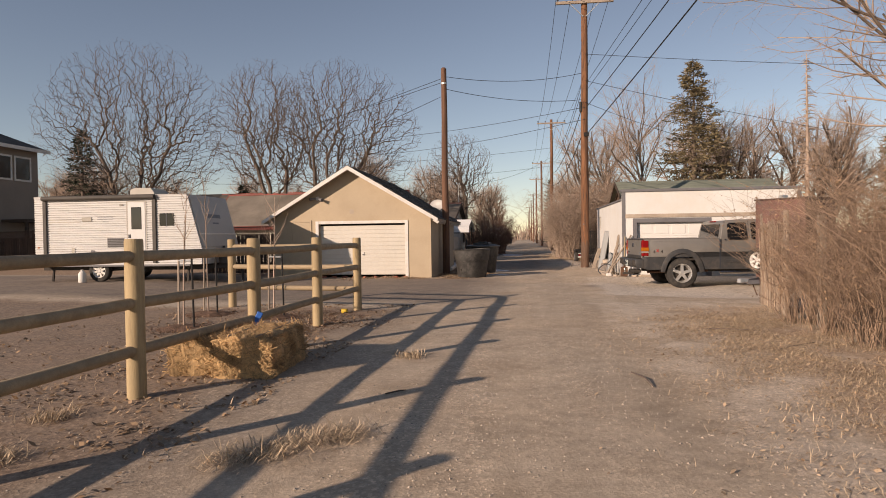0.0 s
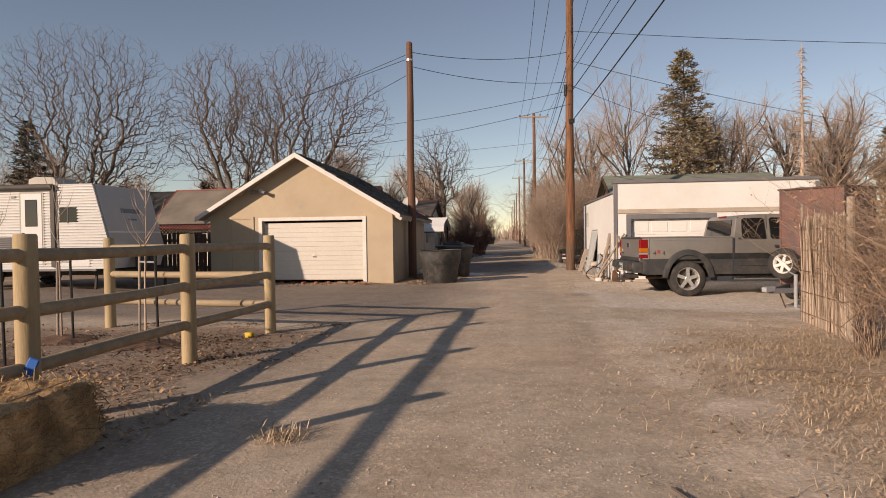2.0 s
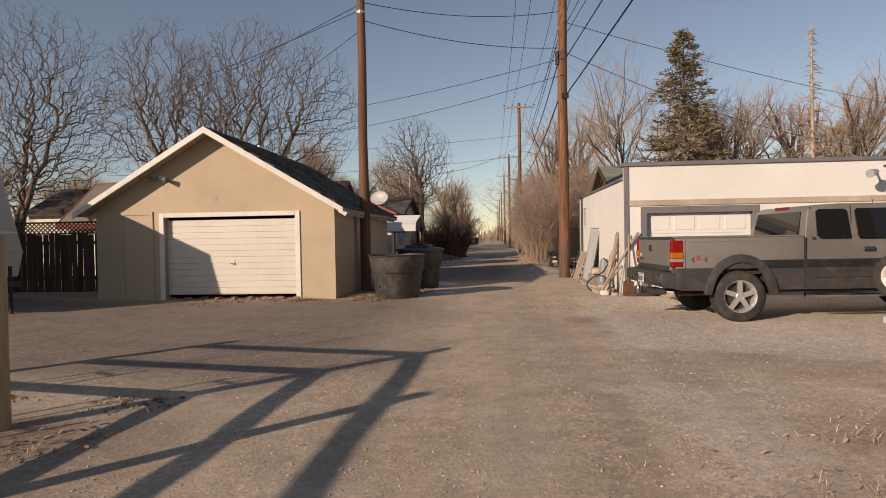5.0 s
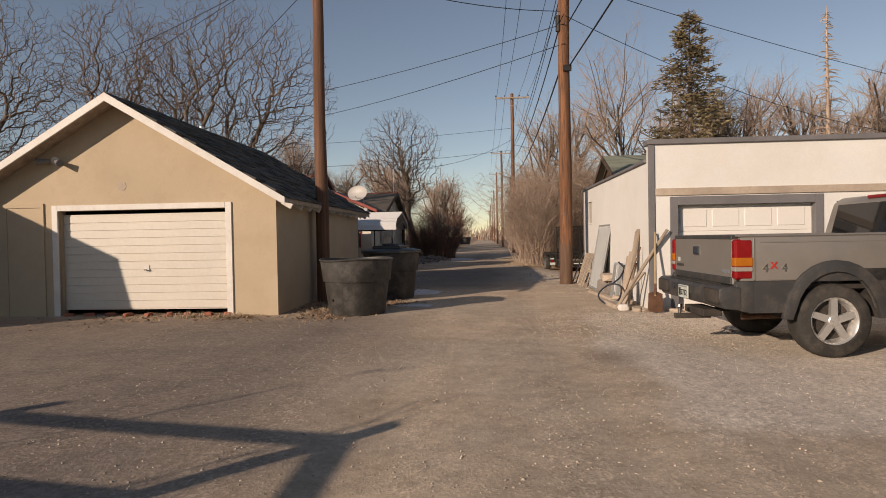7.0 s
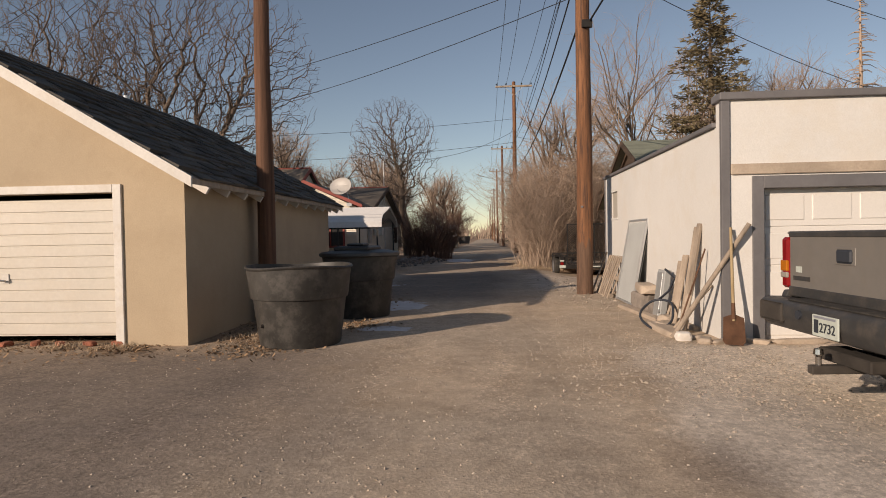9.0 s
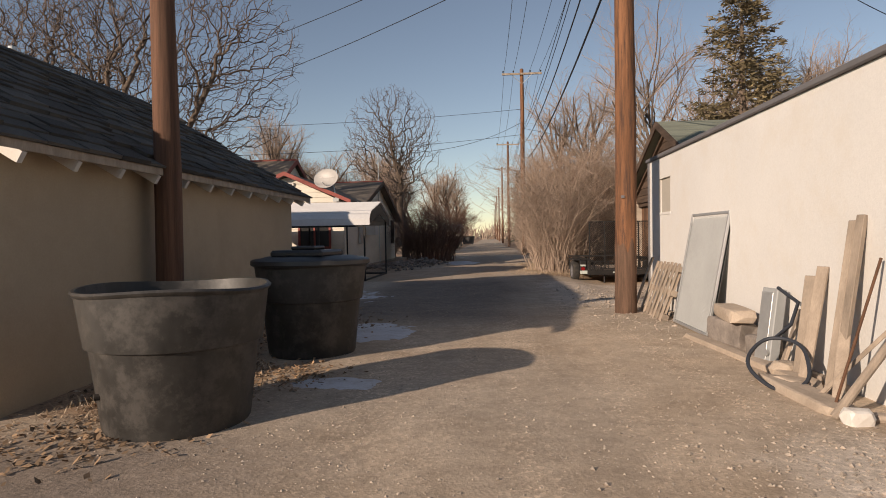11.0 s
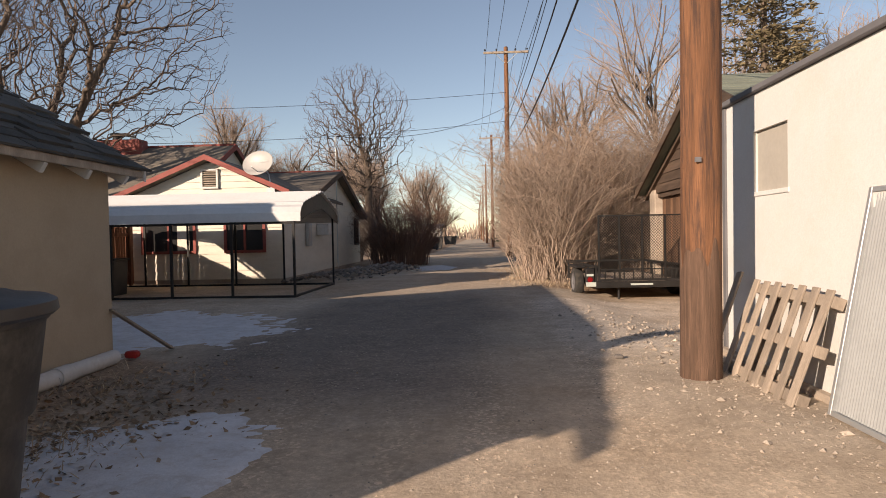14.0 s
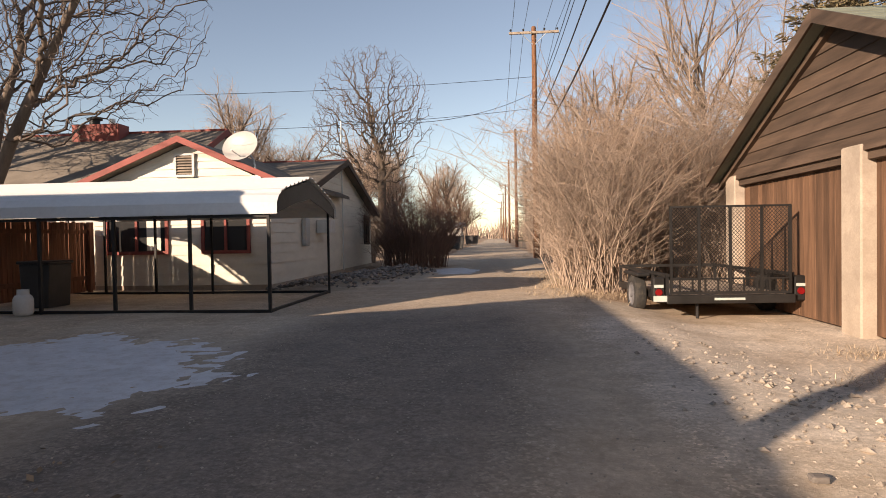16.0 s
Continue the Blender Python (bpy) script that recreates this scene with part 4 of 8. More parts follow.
# ---------------- carport ----------------
def carport():
    c = thing("carport", "white corrugated steel carport on thin black posts", "carport", pose(0, 0, 0))
    xl, xr, yf, yb = -9.35, -3.05, 34.35, 37.95
    # ribbed bent roof: steep lip, shallow slope, ridge, back slope
    path = [(yf - 0.06, 1.62), (yf - 0.05, 1.80), (yf + 0.05, 1.92), (yf + 0.3, 2.04), (36.2, 2.36), (yb - 0.3, 2.00), (yb, 1.88), (yb + 0.06, 1.66)]
    pts = []
    for (a, za), (b, zb) in zip(path, path[1:]):
        L = math.hypot(b - a, zb - za)
        n = max(2, int(L / 0.055))
        for i in range(n):
            t = i / n
            pts.append((a + (b - a) * t, za + (zb - za) * t, L * t))
    pts.append((*path[-1], 0))
    low, out = [], []
    for i, (y, z, s) in enumerate(pts):
        bumpz = 0.035 if i % 4 == 0 and i > 5 else 0.0
        out.append((y, z + bumpz))
        low.append((y, z + bumpz - 0.008))
    verts, faces = [], []
    for x in (xl, xr):
        verts += [(x, y, z) for y, z in out] + [(x, y, z) for y, z in low]
    n = len(out)
    for i in range(n - 1):
        faces.append((i, i + 1, 2 * n + i + 1, 2 * n + i))
        faces.append((n + i, n + i + 1, 3 * n + i + 1, 3 * n + i))
        for o in (0, 2 * n):
            faces.append((o + i, o + i + 1, o + n + i + 1, o + n + i))
    raw("roof_sheet", verts, faces, CARPORT, c)
    for x in (-3.22, -4.56, -5.88, -7.2, -8.4, -9.28):
        part("post", box(x - 0.024, x + 0.024, yf - 0.014, yf + 0.034, -0.02, 1.82), BLACKSTEEL, c)
        part("post", box(x - 0.022, x + 0.022, yb - 0.05, yb - 0.006, -0.02, 1.84), BLACKSTEEL, c)
        part("roof_bow", beam((x, yf, 1.80), (x, 36.2, 2.32), 0.05, 0.05), BLACKSTEEL, c)
        part("roof_bow", beam((x, 36.2, 2.32), (x, yb, 1.82), 0.05, 0.05), BLACKSTEEL, c)
    for y in (yf + 0.01, yb - 0.03):
        part("foot_rail", box(-9.28, -3.2, y - 0.03, y + 0.03, 0.0, 0.05), BLACKSTEEL, c)
    part("top_rail", box(-9.28, -3.2, yf - 0.018, yf + 0.038, 1.56, 1.61), BLACKSTEEL, c)
    part("side_rail", box(-3.25, -3.20, yf + 0.05, yb - 0.07, 0.0, 0.05), BLACKSTEEL, c)
    part("end_panel", prism([(yf + 0.02, 1.62), (yf + 0.02, 1.86), (yf + 0.3, 2.0), (36.2, 2.30), (yb - 0.3, 1.95), (yb, 1.82), (yb, 1.62), (36.9, 1.84), (36.2, 1.95), (35.4, 1.84)], "x", -3.10, -3.085), BLACKSTEEL, c)


tan_garage()
white_garage()
brown_shed()
cream_house()
back_building()
carport()


# ---------------- poles and cables ----------------
def utility_pole(x, y, top, r0, r1, arm, material, label, lean=0.0, group="utility poles along the lane"):
    p = thing("utility_pole", label, "utility pole", pose(x, y, gz(x, y), 0, lean, 0), group)
    v, f = tubes([([(0.0, 0.0, -0.3), (0.01, 0, top * 0.25), (-0.012, 0.01, top * 0.5), (0.01, 0, top * 0.75), (0, 0, top - 0.04), (0, 0, top)], [r0, r0 * 0.94 + r1 * 0.06, (r0 + r1) / 2, r1 * 1.1, r1, r1 * 0.6], 16)])
    bm = bmesh.new()
    vs = [bm.verts.new(c) for c in v.tolist()]
    for q in f.tolist():
        bm.faces.new([vs[i] for i in q])
    bm.faces.new(vs[-16:])
    part("shaft", bm, material, p, smooth=True)
    if arm:
        a = part("crossarm", box(-arm / 2, arm / 2, -r1 - 0.10, -r1 + 0.0, top - 0.42, top - 0.30, 0.01), GREYWOOD, p)
        for s in (-1, -0.45, 0.45, 1):
            part("insulator", lathe([(0.018, 0), (0.018, 0.06), (0.05, 0.07), (0.055, 0.12), (0.02, 0.15)], 10, None, Matrix.Translation((s * (arm / 2 - 0.08), -r1 - 0.05, top - 0.30))), BLACKSTEEL, a)
        for s in (-1, 1):
            part("brace", beam((s * 0.6, -r1 - 0.05, top - 0.42), (s * 0.05, -r1 - 0.02, top - 0.95), 0.03, 0.03), GALV, a)
    return p


POLE_R = (2.51, 26.8)
near = utility_pole(*POLE_R, 11.42, 0.165, 0.125, 2.35, POLEWOOD, "weathered red-brown wooden utility pole with crossarm", 0.3)
tr = part("cable_clamp", rod((-0.15, -0.05, 6.55), (-0.15, -0.05, 6.95), 0.07, 0.07, 12), BLACKSTEEL, near)
part("cable_clamp", box(-0.05, 0.16, -0.2, -0.1, 5.5, 5.65), BLACKSTEEL, near)
bm = lathe([(0.169, -0.02), (0.168, 0.35), (0.167, 0.75), (0.166, 1.05), (0.164, 1.06), (0.150, 1.06)], 48)
for q in bm.verts:
    if q.co.z > 1.0:
        q.co.z += 0.32 * noise.noise(Vector((math.atan2(q.co.y, q.co.x) * 2.2, 0, 5)))
part("creosote_foot", bm, CREOSOTE, near, "dark creosote-soaked foot of the pole", smooth=True)
part("tag", box(-0.10, -0.05, -0.175, -0.16, 1.80, 1.84), GREYTRIM, near)
for k, (y, top) in enumerate(((56.6, 11.75), (86.0, 11.6), (117.0, 12.2), (150.0, 11.5), (185.0, 12.0), (225.0, 12.0), (270.0, 12.0))):
    utility_pole(2.45 - 0.004 * (y - 56), y, top, 0.16, 0.115, 2.5, POLEWOOD if k % 2 == 0 else DARKPOLE, "distant wooden utility pole with crossarm")
service = utility_pole(-2.91, 22.95, 7.62, 0.135, 0.10, 0, DARKPOLE, "plain dark wooden service pole beside the tan garage", 0.0, "")
part("steel_band", rod((0, 0, 7.0), (0, 0, 7.06), 0.118, 0.118, 16), GALV, service)


def cable(name, p, q, sag, r=0.011):
    v, f = tubes([(curve_line(p, q, sag), [r] * 14, 4)])
    ob = raw(name, v, f, WIRE)
    tagged(ob, "thin black overhead cable between poles", "cable", "overhead cables")


xs_arm = (-1.1, -0.5, 0.5, 1.1)
for dx in xs_arm:
    cable("overhead_cable", (5.6 + dx, -14.0, 12.6), (POLE_R[0] + dx, 26.7, 11.3), 0.6)
    cable("overhead_cable", (POLE_R[0] + dx, 26.7, 11.3), (2.45 + dx, 56.5, 11.62), 0.7)
    cable("overhead_cable", (2.45 + dx, 56.5, 11.62), (2.33 + dx, 86, 11.5), 0.7)
    cable("overhead_cable", (2.33 + dx, 86, 11.5), (2.2 + dx, 117, 12.1), 0.7)
for z0, z1, r, xb, up in ((7.75, 8.0, 0.011, 6.3, 2.4), (7.45, 7.7, 0.011, 6.6, 2.4), (6.75, 6.9, 0.018, 6.3, 2.4), (5.62, 5.9, 0.022, 5.9, 3.0)):
    cable("overhead_cable", (xb, -14.0, z0 + up), (2.64, 26.8, z0), 0.3, r)
    cable("overhead_cable", (2.45, 26.8, z0), (2.40, 56.5, z1), 0.7, r)
    cable("overhead_cable", (2.40, 56.5, z1), (2.30, 86, z1 + 0.2), 0.6, r)
for zl, zr, s in ((7.3, 8.1, 0.25), (6.85, 7.0, 0.22)):
    cable("service_cable", (-2.91, 22.95, zl), (2.42, 26.55, zr), s, 0.010)
for z, q in ((7.25, (-30, 44, 6.6)), (7.1, (-26, 36, 6.0)), (6.6, (-30, 60, 7.6))):
    cable("service_cable", (-2.91, 22.95, z), q, 0.5, 0.010)
for z, q in ((6.7, (-17, 45, 8.8)), (6.2, (-15, 45, 7.6)), (7.8, (30, 40, 5.6)), (6.9, (16, 34, 4.6)), (8.9, (34, 24, 6.6))):
    cable("service_cable", (2.55, 26.6, z), q, 0.5, 0.010)
for z, q in ((9.2, (-30, 44, 6.9)), (8.4, (-4.8, 45.5, 5.2)), (7.6, (-26, 48, 6.0)), (8.0, (24, 60, 6))):
    cable("service_cable", (2.45, 56.5, z), q, 0.6, 0.011)


# ---------------- rail fence ----------------
def fence_post(parent, x, y, h, r):
    z = gz(x, y)
    bm = lathe([(r * 1.02, -0.15), (r * 1.03, 0.05), (r, 0.5), (r * 1.02, 1.0), (r * 0.98, h - 0.02), (r * 0.9, h)], 18, None, Matrix.Translation((x, y, z)))
    return part("post", bm, POSTWOOD, parent, smooth=True)


def rail(parent, a, b, r=0.052):
    v, f = tubes([(curve_line(a, b, random.uniform(-0.012, 0.012), 6), [r, r * 1.03, r, r * 0.97, r * 1.02, r], 10)])
    bm = bmesh.new()
    vs = [bm.verts.new(c) for c in v.tolist()]
    for q in f.tolist():
        bm.faces.new([vs[i] for i in q])
    bm.faces.new(vs[:10][::-1])
    bm.faces.new(vs[-10:])
    part("rail", bm, RAILWOOD, parent, smooth=True)


def rail_fence():
    f = thing("rail_fence", "pale peeled-log three-rail fence round a bare yard", "fence", pose(0, 0, 0))
    row = [(-3.48, -3.9), (-3.46, -1.7), (-3.43, 0.55), (-3.39, 2.75), (-3.33, 4.95), (-3.22, 7.08), (-3.19, 9.27), (-3.14, 11.40)]
    for x, y in row + [(-5.89, 11.93)]:
        fence_post(f, x, y, 1.37, 0.078)
    for (xa, ya), (xb, yb) in list(zip(row, row[1:])) + [((-3.14, 11.40), (-5.89, 11.93))]:
        for z in (0.41, 0.82, 1.22):
            rail(f, (xa, ya, z + gz(xa, ya)), (xb, yb, z + gz(xb, yb)), 0.05)
    rib = part("ribbon", box(-0.035, 0.035, -0.01, 0.01, -0.10, 0.08, 0.008, None, pose(-3.15, 7.01, 0.42, 0, 25, 20)), BLUETAPE, f, "blue plastic ribbon tied to a post")


rail_fence()


# ---------------- big round tanks used as bins ----------------
def open_tank(x, y, rb, rt, h, seed):
    t = thing("round_tank", "scuffed black plastic stock tank used as a waste bin", "waste bin", pose(x, y, gz(x, y) - 0.005, 0, 0, seed * 40), "round tanks beside the garage")
    w = 0.02
    prof = [(rb * 0.97, 0.0), (rb, 0.03), (rb + (rt - rb) * 0.44, h * 0.585), (rb + (rt - rb) * 0.46, h * 0.592), (rb + (rt - rb) * 0.62, h * 0.60), (rb + (rt - rb) * 0.64, h * 0.61), (rt * 0.985, h * 0.96), (rt, h * 0.965), (rt + 0.012, h * 0.985), (rt, h), (rt - w, h), (rt - w - 0.01, h * 0.95), (rb - w, 0.08), (0.001, 0.07)]
    bm = lathe(prof, 44)
    for v in bm.verts:
        k = 0.012 * noise.noise(Vector((v.co.x * 2, v.co.y * 2, v.co.z * 1.5 + seed * 9)))
        a = math.atan2(v.co.y, v.co.x)
        s = 1 + k + 0.012 * math.sin(2 * a + seed) * v.co.z
        v.co.x *= s
        v.co.y *= s
        if v.co.z > h * 0.9:
            v.co.z += 0.012 * math.sin(3 * a + seed)
    part("shell", bm, TANK, t, smooth=True)
    return t


ta = open_tank(-1.78, 20.93, 0.48, 0.625, 0.95, 1)
part("drain_hole", rod((-0.495, -0.10, 0.27), (-0.53, -0.10, 0.27), 0.022, 0.022, 10), UNDERBODY, ta)
tb = open_tank(-1.57, 23.46, 0.465, 0.605, 0.99, 2)
lid = part("lid", lathe([(0.625, 0.965), (0.642, 0.98), (0.637, 1.02), (0.61, 1.035), (0.52, 1.045), (0.48, 1.06), (0.30, 1.07), (0.001, 1.075)], 40), TANKLID, tb, "black moulded lid with raised hatch", smooth=True)
part("hatch", box(-0.36, 0.20, -0.30, 0.30, 1.05, 1.13, 0.025), TANKLID, lid)
part("hatch_grip", box(-0.20, 0.08, -0.14, 0.14, 1.13, 1.17, 0.015), TANKLID, lid)


# ---------------- pickup ----------------
def wheel(parent, x, y, z, r, w, side, rim=RIM, spokes=5):
    """A wheel on an axle along y; side is -1 or 1, the outer face."""
    m = Matrix.Translation((x, y, z)) @ Matrix.Rotation(radians(90) * -side, 4, "X")
    tyre = [(r * 0.62, -w / 2), (r * 0.90, -w / 2), (r * 0.98, -w * 0.40), (r, -w * 0.25), (r, w * 0.25), (r * 0.98, w * 0.40), (r * 0.90, w / 2), (r * 0.66, w / 2), (r * 0.62, w * 0.42)]
    hub = part("wheel", lathe(tyre + [(r * 0.62, -w / 2)], 36, None, m), RUBBER, parent, "dusty black tyre", smooth=True)
    bm = lathe([(0.001, -w * 0.1), (r * 0.5, -w * 0.1), (r * 0.60, w * 0.28), (r * 0.655, w * 0.44), (r * 0.63, w * 0.46), (r * 0.57, w * 0.36), (r * 0.50, -w * 0.05)], 36, None, m)
    part("rim", bm, rim, hub, "silver alloy rim", smooth=True)
    # added dark disc: paints the shade seen between the spokes
    part("brake_disc", lathe([(0.001, w * 0.06), (r * 0.56, w * 0.06), (r * 0.56, w * 0.0), (0.001, w * 0.0)], 28, None, m), UNDERBODY, hub, "dark disc standing in for the shade behind the spokes")
    bm = bmesh.new()
    for k in range(spokes):
        a = 2 * math.pi * k / spokes + 0.3
        mm = m @ Matrix.Rotation(a, 4, "Z")
        prism([(r * 0.08, -r * 0.10), (r * 0.60, -r * 0.085), (r * 0.60, r * 0.085), (r * 0.08, r * 0.10)], "z", w * 0.22, w * 0.38, bm)
        bmesh.ops.transform(bm, matrix=mm, verts=bm.verts[-8:])
    lathe([(0.001, w * 0.42), (r * 0.13, w * 0.41), (r * 0.17, w * 0.36), (r * 0.17, w * 0.1)], 20, bm, m)
    part("spokes", bm, rim, hub)
    return hub


def pickup():
    t = thing("pickup_truck", "pewter extended-cab pickup with grey cladding and alloy wheels", "pickup truck", pose(3.07, 18.15, -0.09, 0, 0, 2.8))
    R, HW = 0.40, 0.965
    ax = (1.03, 4.68)
    TOP, CLAD = 1.33, 0.84

    def ring(cx, a, b, n=15, back=False):
        qs = np.linspace(0.05, math.pi - 0.05, n)
        return [(cx + a * math.cos(q), R + b * math.sin(q)) for q in (qs[::-1] if back else qs)]

    def opening(cx, z, a=0.47, b=0.56):
        """The part of a wheel opening that lies above height z, from the tail forwards."""
        q0 = math.asin(min(1, max(-1, (z - R) / b)))
        return [(cx + a * math.cos(q), R + b * math.sin(q)) for q in np.linspace(math.pi - q0, q0, 13)]

    for s in (-1, 1):
        a, b = sorted((s * HW, s * (HW - 0.08)))
        part("body_side", prism([(0.04, TOP - 0.02), (0.04, CLAD)] + opening(ax[0], CLAD) + [(2.00, CLAD), (2.00, TOP - 0.02)], "y", a, b, None, 0.012), TRUCKPAINT, t, smooth=True)
        part("lower_cladding", prism([(0.12, CLAD), (0.12, 0.50)] + opening(ax[0], 0.50) + opening(ax[1], 0.50) + [(5.36, 0.50), (5.36, CLAD)], "y", *sorted((s * (HW + 0.012), s * (HW - 0.10)))), CLADDING, t)
        part("door_moulding", prism([(2.14, 0.75), (4.02, 0.75), (4.02, 0.68), (2.14, 0.68)], "y", *sorted((s * (HW + 0.013), s * (HW + 0.03))), None, 0.006), CLADDING, t)
        part("bed_crease", prism([(0.24, 1.262), (1.96, 1.262), (1.96, 1.25), (0.24, 1.25)], "y", *sorted((s * HW, s * (HW + 0.006)))), TRUCKPAINT, t)
        part("bed_seam", box(1.99, 2.018, *sorted((s * (HW - 0.05), s * (HW + 0.014))), 0.52, TOP - 0.03), INK, t)
        for cx in ax:
            part("fender_flare", prism(ring(cx, 0.565, 0.655) + ring(cx, 0.455, 0.545, 15, True), "y", *sorted((s * (HW - 0.02), s * (HW + 0.05))), None, 0.012), CLADDING, t, smooth=True)
            part("wheel_housing", prism(ring(cx, 0.50, 0.60) + ring(cx, 0.47, 0.57, 15, True), "y", *sorted((s * (HW - 0.40), s * (HW - 0.05)))), UNDERBODY, t)
            wheel(t, cx, s * 0.85, R, R, 0.26, s)
        part("step_bar", rod((2.0, s * 0.97, 0.42), (4.0, s * 0.97, 0.42), 0.042), CHROME, t)
    # bed, tailgate
    part("bed_floor", box(0.08, 2.00, -0.88, 0.88, 0.74, 0.80), UNDERBODY, t)
    part("bed_liner", box(1.94, 1.99, -0.88, 0.88, 0.80, TOP - 0.04), CLADDING, t)
    for s in (-1, 1):
        part("bed_rail", box(0.02, 2.00, *sorted((s * HW, s * (HW - 0.12))), TOP - 0.02, TOP + 0.008, 0.012), TRUCKPAINT, t)
    gate = part("tailgate", box(-0.01, 0.065, -0.87, 0.87, 0.79, TOP - 0.01, 0.018), TRUCKPAINT, t)
    part("gate_cap", box(-0.016, 0.075, -0.87, 0.87, TOP - 0.045, TOP + 0.006, 0.010), CLADDING, gate, "black plastic top moulding")
    part("gate_handle", box(-0.030, -0.008, 0.02, 0.20, 1.10, 1.20, 0.014), INK, gate, "black recessed tailgate handle")
    part("handle_plate", box(-0.016, -0.008, -0.01, 0.23, 1.085, 1.215, 0.004), TRUCKPAINT, gate)
    part("gate_strip", box(-0.022, -0.006, -0.86, 0.86, 0.80, 0.88, 0.006), CLADDING, gate)
    part("sticker", box(-0.015, -0.009, 0.68, 0.76, 1.0, 1.05), PLATE, gate)
    part("name_bar", box(-0.015, -0.009, 0.56, 0.80, 0.935, 0.97), CLADDING, gate)
    part("maker_mark", box(-0.015, -0.009, -0.80, -0.62, 0.92, 0.96), GREYINK, gate)
    for s in (-1, 1):
        y0, y1 = sorted((s * 0.872, s * (HW + 0.012)))
        lamp = part("tail_lamp", box(-0.022, 0.17, y0, y1, 0.86, 1.29, 0.022), REDLENS, t, "red, amber and clear tail lamp")
        y0, y1 = sorted((s * 0.88, s * (HW + 0.018)))
        part("amber_lens", box(-0.028, 0.165, y0, y1, 1.00, 1.095, 0.008), AMBERLENS, lamp)
        part("clear_lens", box(-0.028, 0.165, y0, y1, 0.945, 0.995, 0.008), CLEARLENS, lamp)
        part("lamp_bezel", box(0.172, 0.186, *sorted((s * (HW - 0.03), s * (HW + 0.013))), 0.85, 1.30, 0.004), TRUCKPAINT, lamp)
        part("corner_cladding", prism([(0.0, CLAD), (-0.02, 0.80), (-0.02, 0.60), (0.04, 0.52), (0.18, 0.50), (0.18, CLAD)], "y", *sorted((s * 0.90, s * (HW + 0.014))), None, 0.01), CLADDING, t, smooth=True)
    bum = part("bumper", prism([(-0.16, 0.79), (-0.20, 0.76), (-0.21, 0.66), (-0.15, 0.55), (0.04, 0.53), (0.04, 0.785)], "y", -0.99, 0.99, None, 0.025), CLADDING, t, "dark grey step bumper", smooth=True)
    part("step_pad", box(-0.165, 0.02, -0.60, 0.60, 0.786, 0.800, 0.005), RUBBER, bum)
    for s in (-1, 1):
        part("bumper_end", box(-0.215, -0.19, *sorted((s * 0.60, s * 0.97)), 0.60, 0.76, 0.02), UNDERBODY, bum)
    part("tow_socket", rod((-0.222, 0.36, 0.70), (-0.20, 0.36, 0.70), 0.035, 0.035, 14), INK, bum)
    pl = part("number_plate", box(-0.226, -0.212, -0.155, 0.155, 0.58, 0.735, 0.004), PLATE, bum, "pale number plate with dark digits")
    text_mesh("plate_digits", "2732", 0.095, INK, pl, pose(-0.230, -0.035, 0.645, 90, 0, -90), 0.002)
    part("plate_picture", box(-0.230, -0.225, 0.075, 0.125, 0.605, 0.70), INK, pl)
    part("plate_band", box(-0.230, -0.225, -0.13, 0.13, 0.712, 0.727), BLUESHADE, pl)
    part("hitch_ball", lathe([(0.02, 0.36), (0.02, 0.42), (0.035, 0.44), (0.03, 0.475), (0.001, 0.485)], 14, None, Matrix.Translation((-0.27, 0.0, 0.03))), CHROME, bum)
    part("hitch_bar", box(-0.33, 0.1, -0.035, 0.035, 0.33, 0.39, 0.006), UNDERBODY, bum)
    part("hitch_receiver", box(-0.10, 0.12, -0.30, 0.30, 0.38, 0.47, 0.01), UNDERBODY, bum)
    # cab
    SILL, ROOF = 1.27, 1.815
    bm = prism([(2.02, 0.55), (2.02, SILL), (2.10, 1.72), (2.20, ROOF - 0.02), (2.6, ROOF), (3.55, ROOF), (3.75, ROOF - 0.04), (4.42, SILL), (4.42, 0.55)], "y", -HW, HW)
    for v in bm.verts:
        if v.co.z > 1.3:
            v.co.y -= math.copysign((v.co.z - SILL) * 0.24, v.co.y)
    bmesh.ops.bevel(bm, geom=[e for e in bm.edges if e.calc_length() > 0.05], offset=0.035, segments=3, affect="EDGES", profile=0.5)
    cab = part("cab", bm, TRUCKPAINT, t, smooth=True)

    def slant(name, pts, s, off, material, parent):
        bmx = bmesh.new()
        lo, hi = [], []
        for x, z in pts:
            y = HW - max(0, (z - SILL) * 0.24)
            lo.append(bmx.verts.new((x, s * (y - 0.02), z)))
            hi.append(bmx.verts.new((x, s * (y + off), z)))
        bmx.faces.new(lo)
        bmx.faces.new(hi)
        for i in range(len(pts)):
            bmx.faces.new((lo[i], lo[(i + 1) % len(pts)], hi[(i + 1) % len(pts)], hi[i]))
        part(name, bmx, material, parent)

    for s in (-1, 1):
        slant("side_window", [(2.25, 1.28), (2.68, 1.28), (2.70, 1.31), (2.70, 1.70), (2.66, 1.73), (2.27, 1.73), (2.22, 1.69), (2.21, 1.32)], s, 0.005, CARGLASS, cab)
        slant("side_window", [(2.84, 1.28), (4.02, 1.28), (3.60, 1.735), (2.86, 1.735), (2.82, 1.70), (2.82, 1.31)], s, 0.005, CARGLASS, cab)
        slant("door_seam", [(2.755, 0.62), (2.768, 0.62), (2.768, 1.78), (2.755, 1.78)], s, 0.003, INK, cab)
        slant("door_seam", [(2.10, 0.62), (2.113, 0.62), (2.16, 1.76), (2.147, 1.76)], s, 0.003, INK, cab)
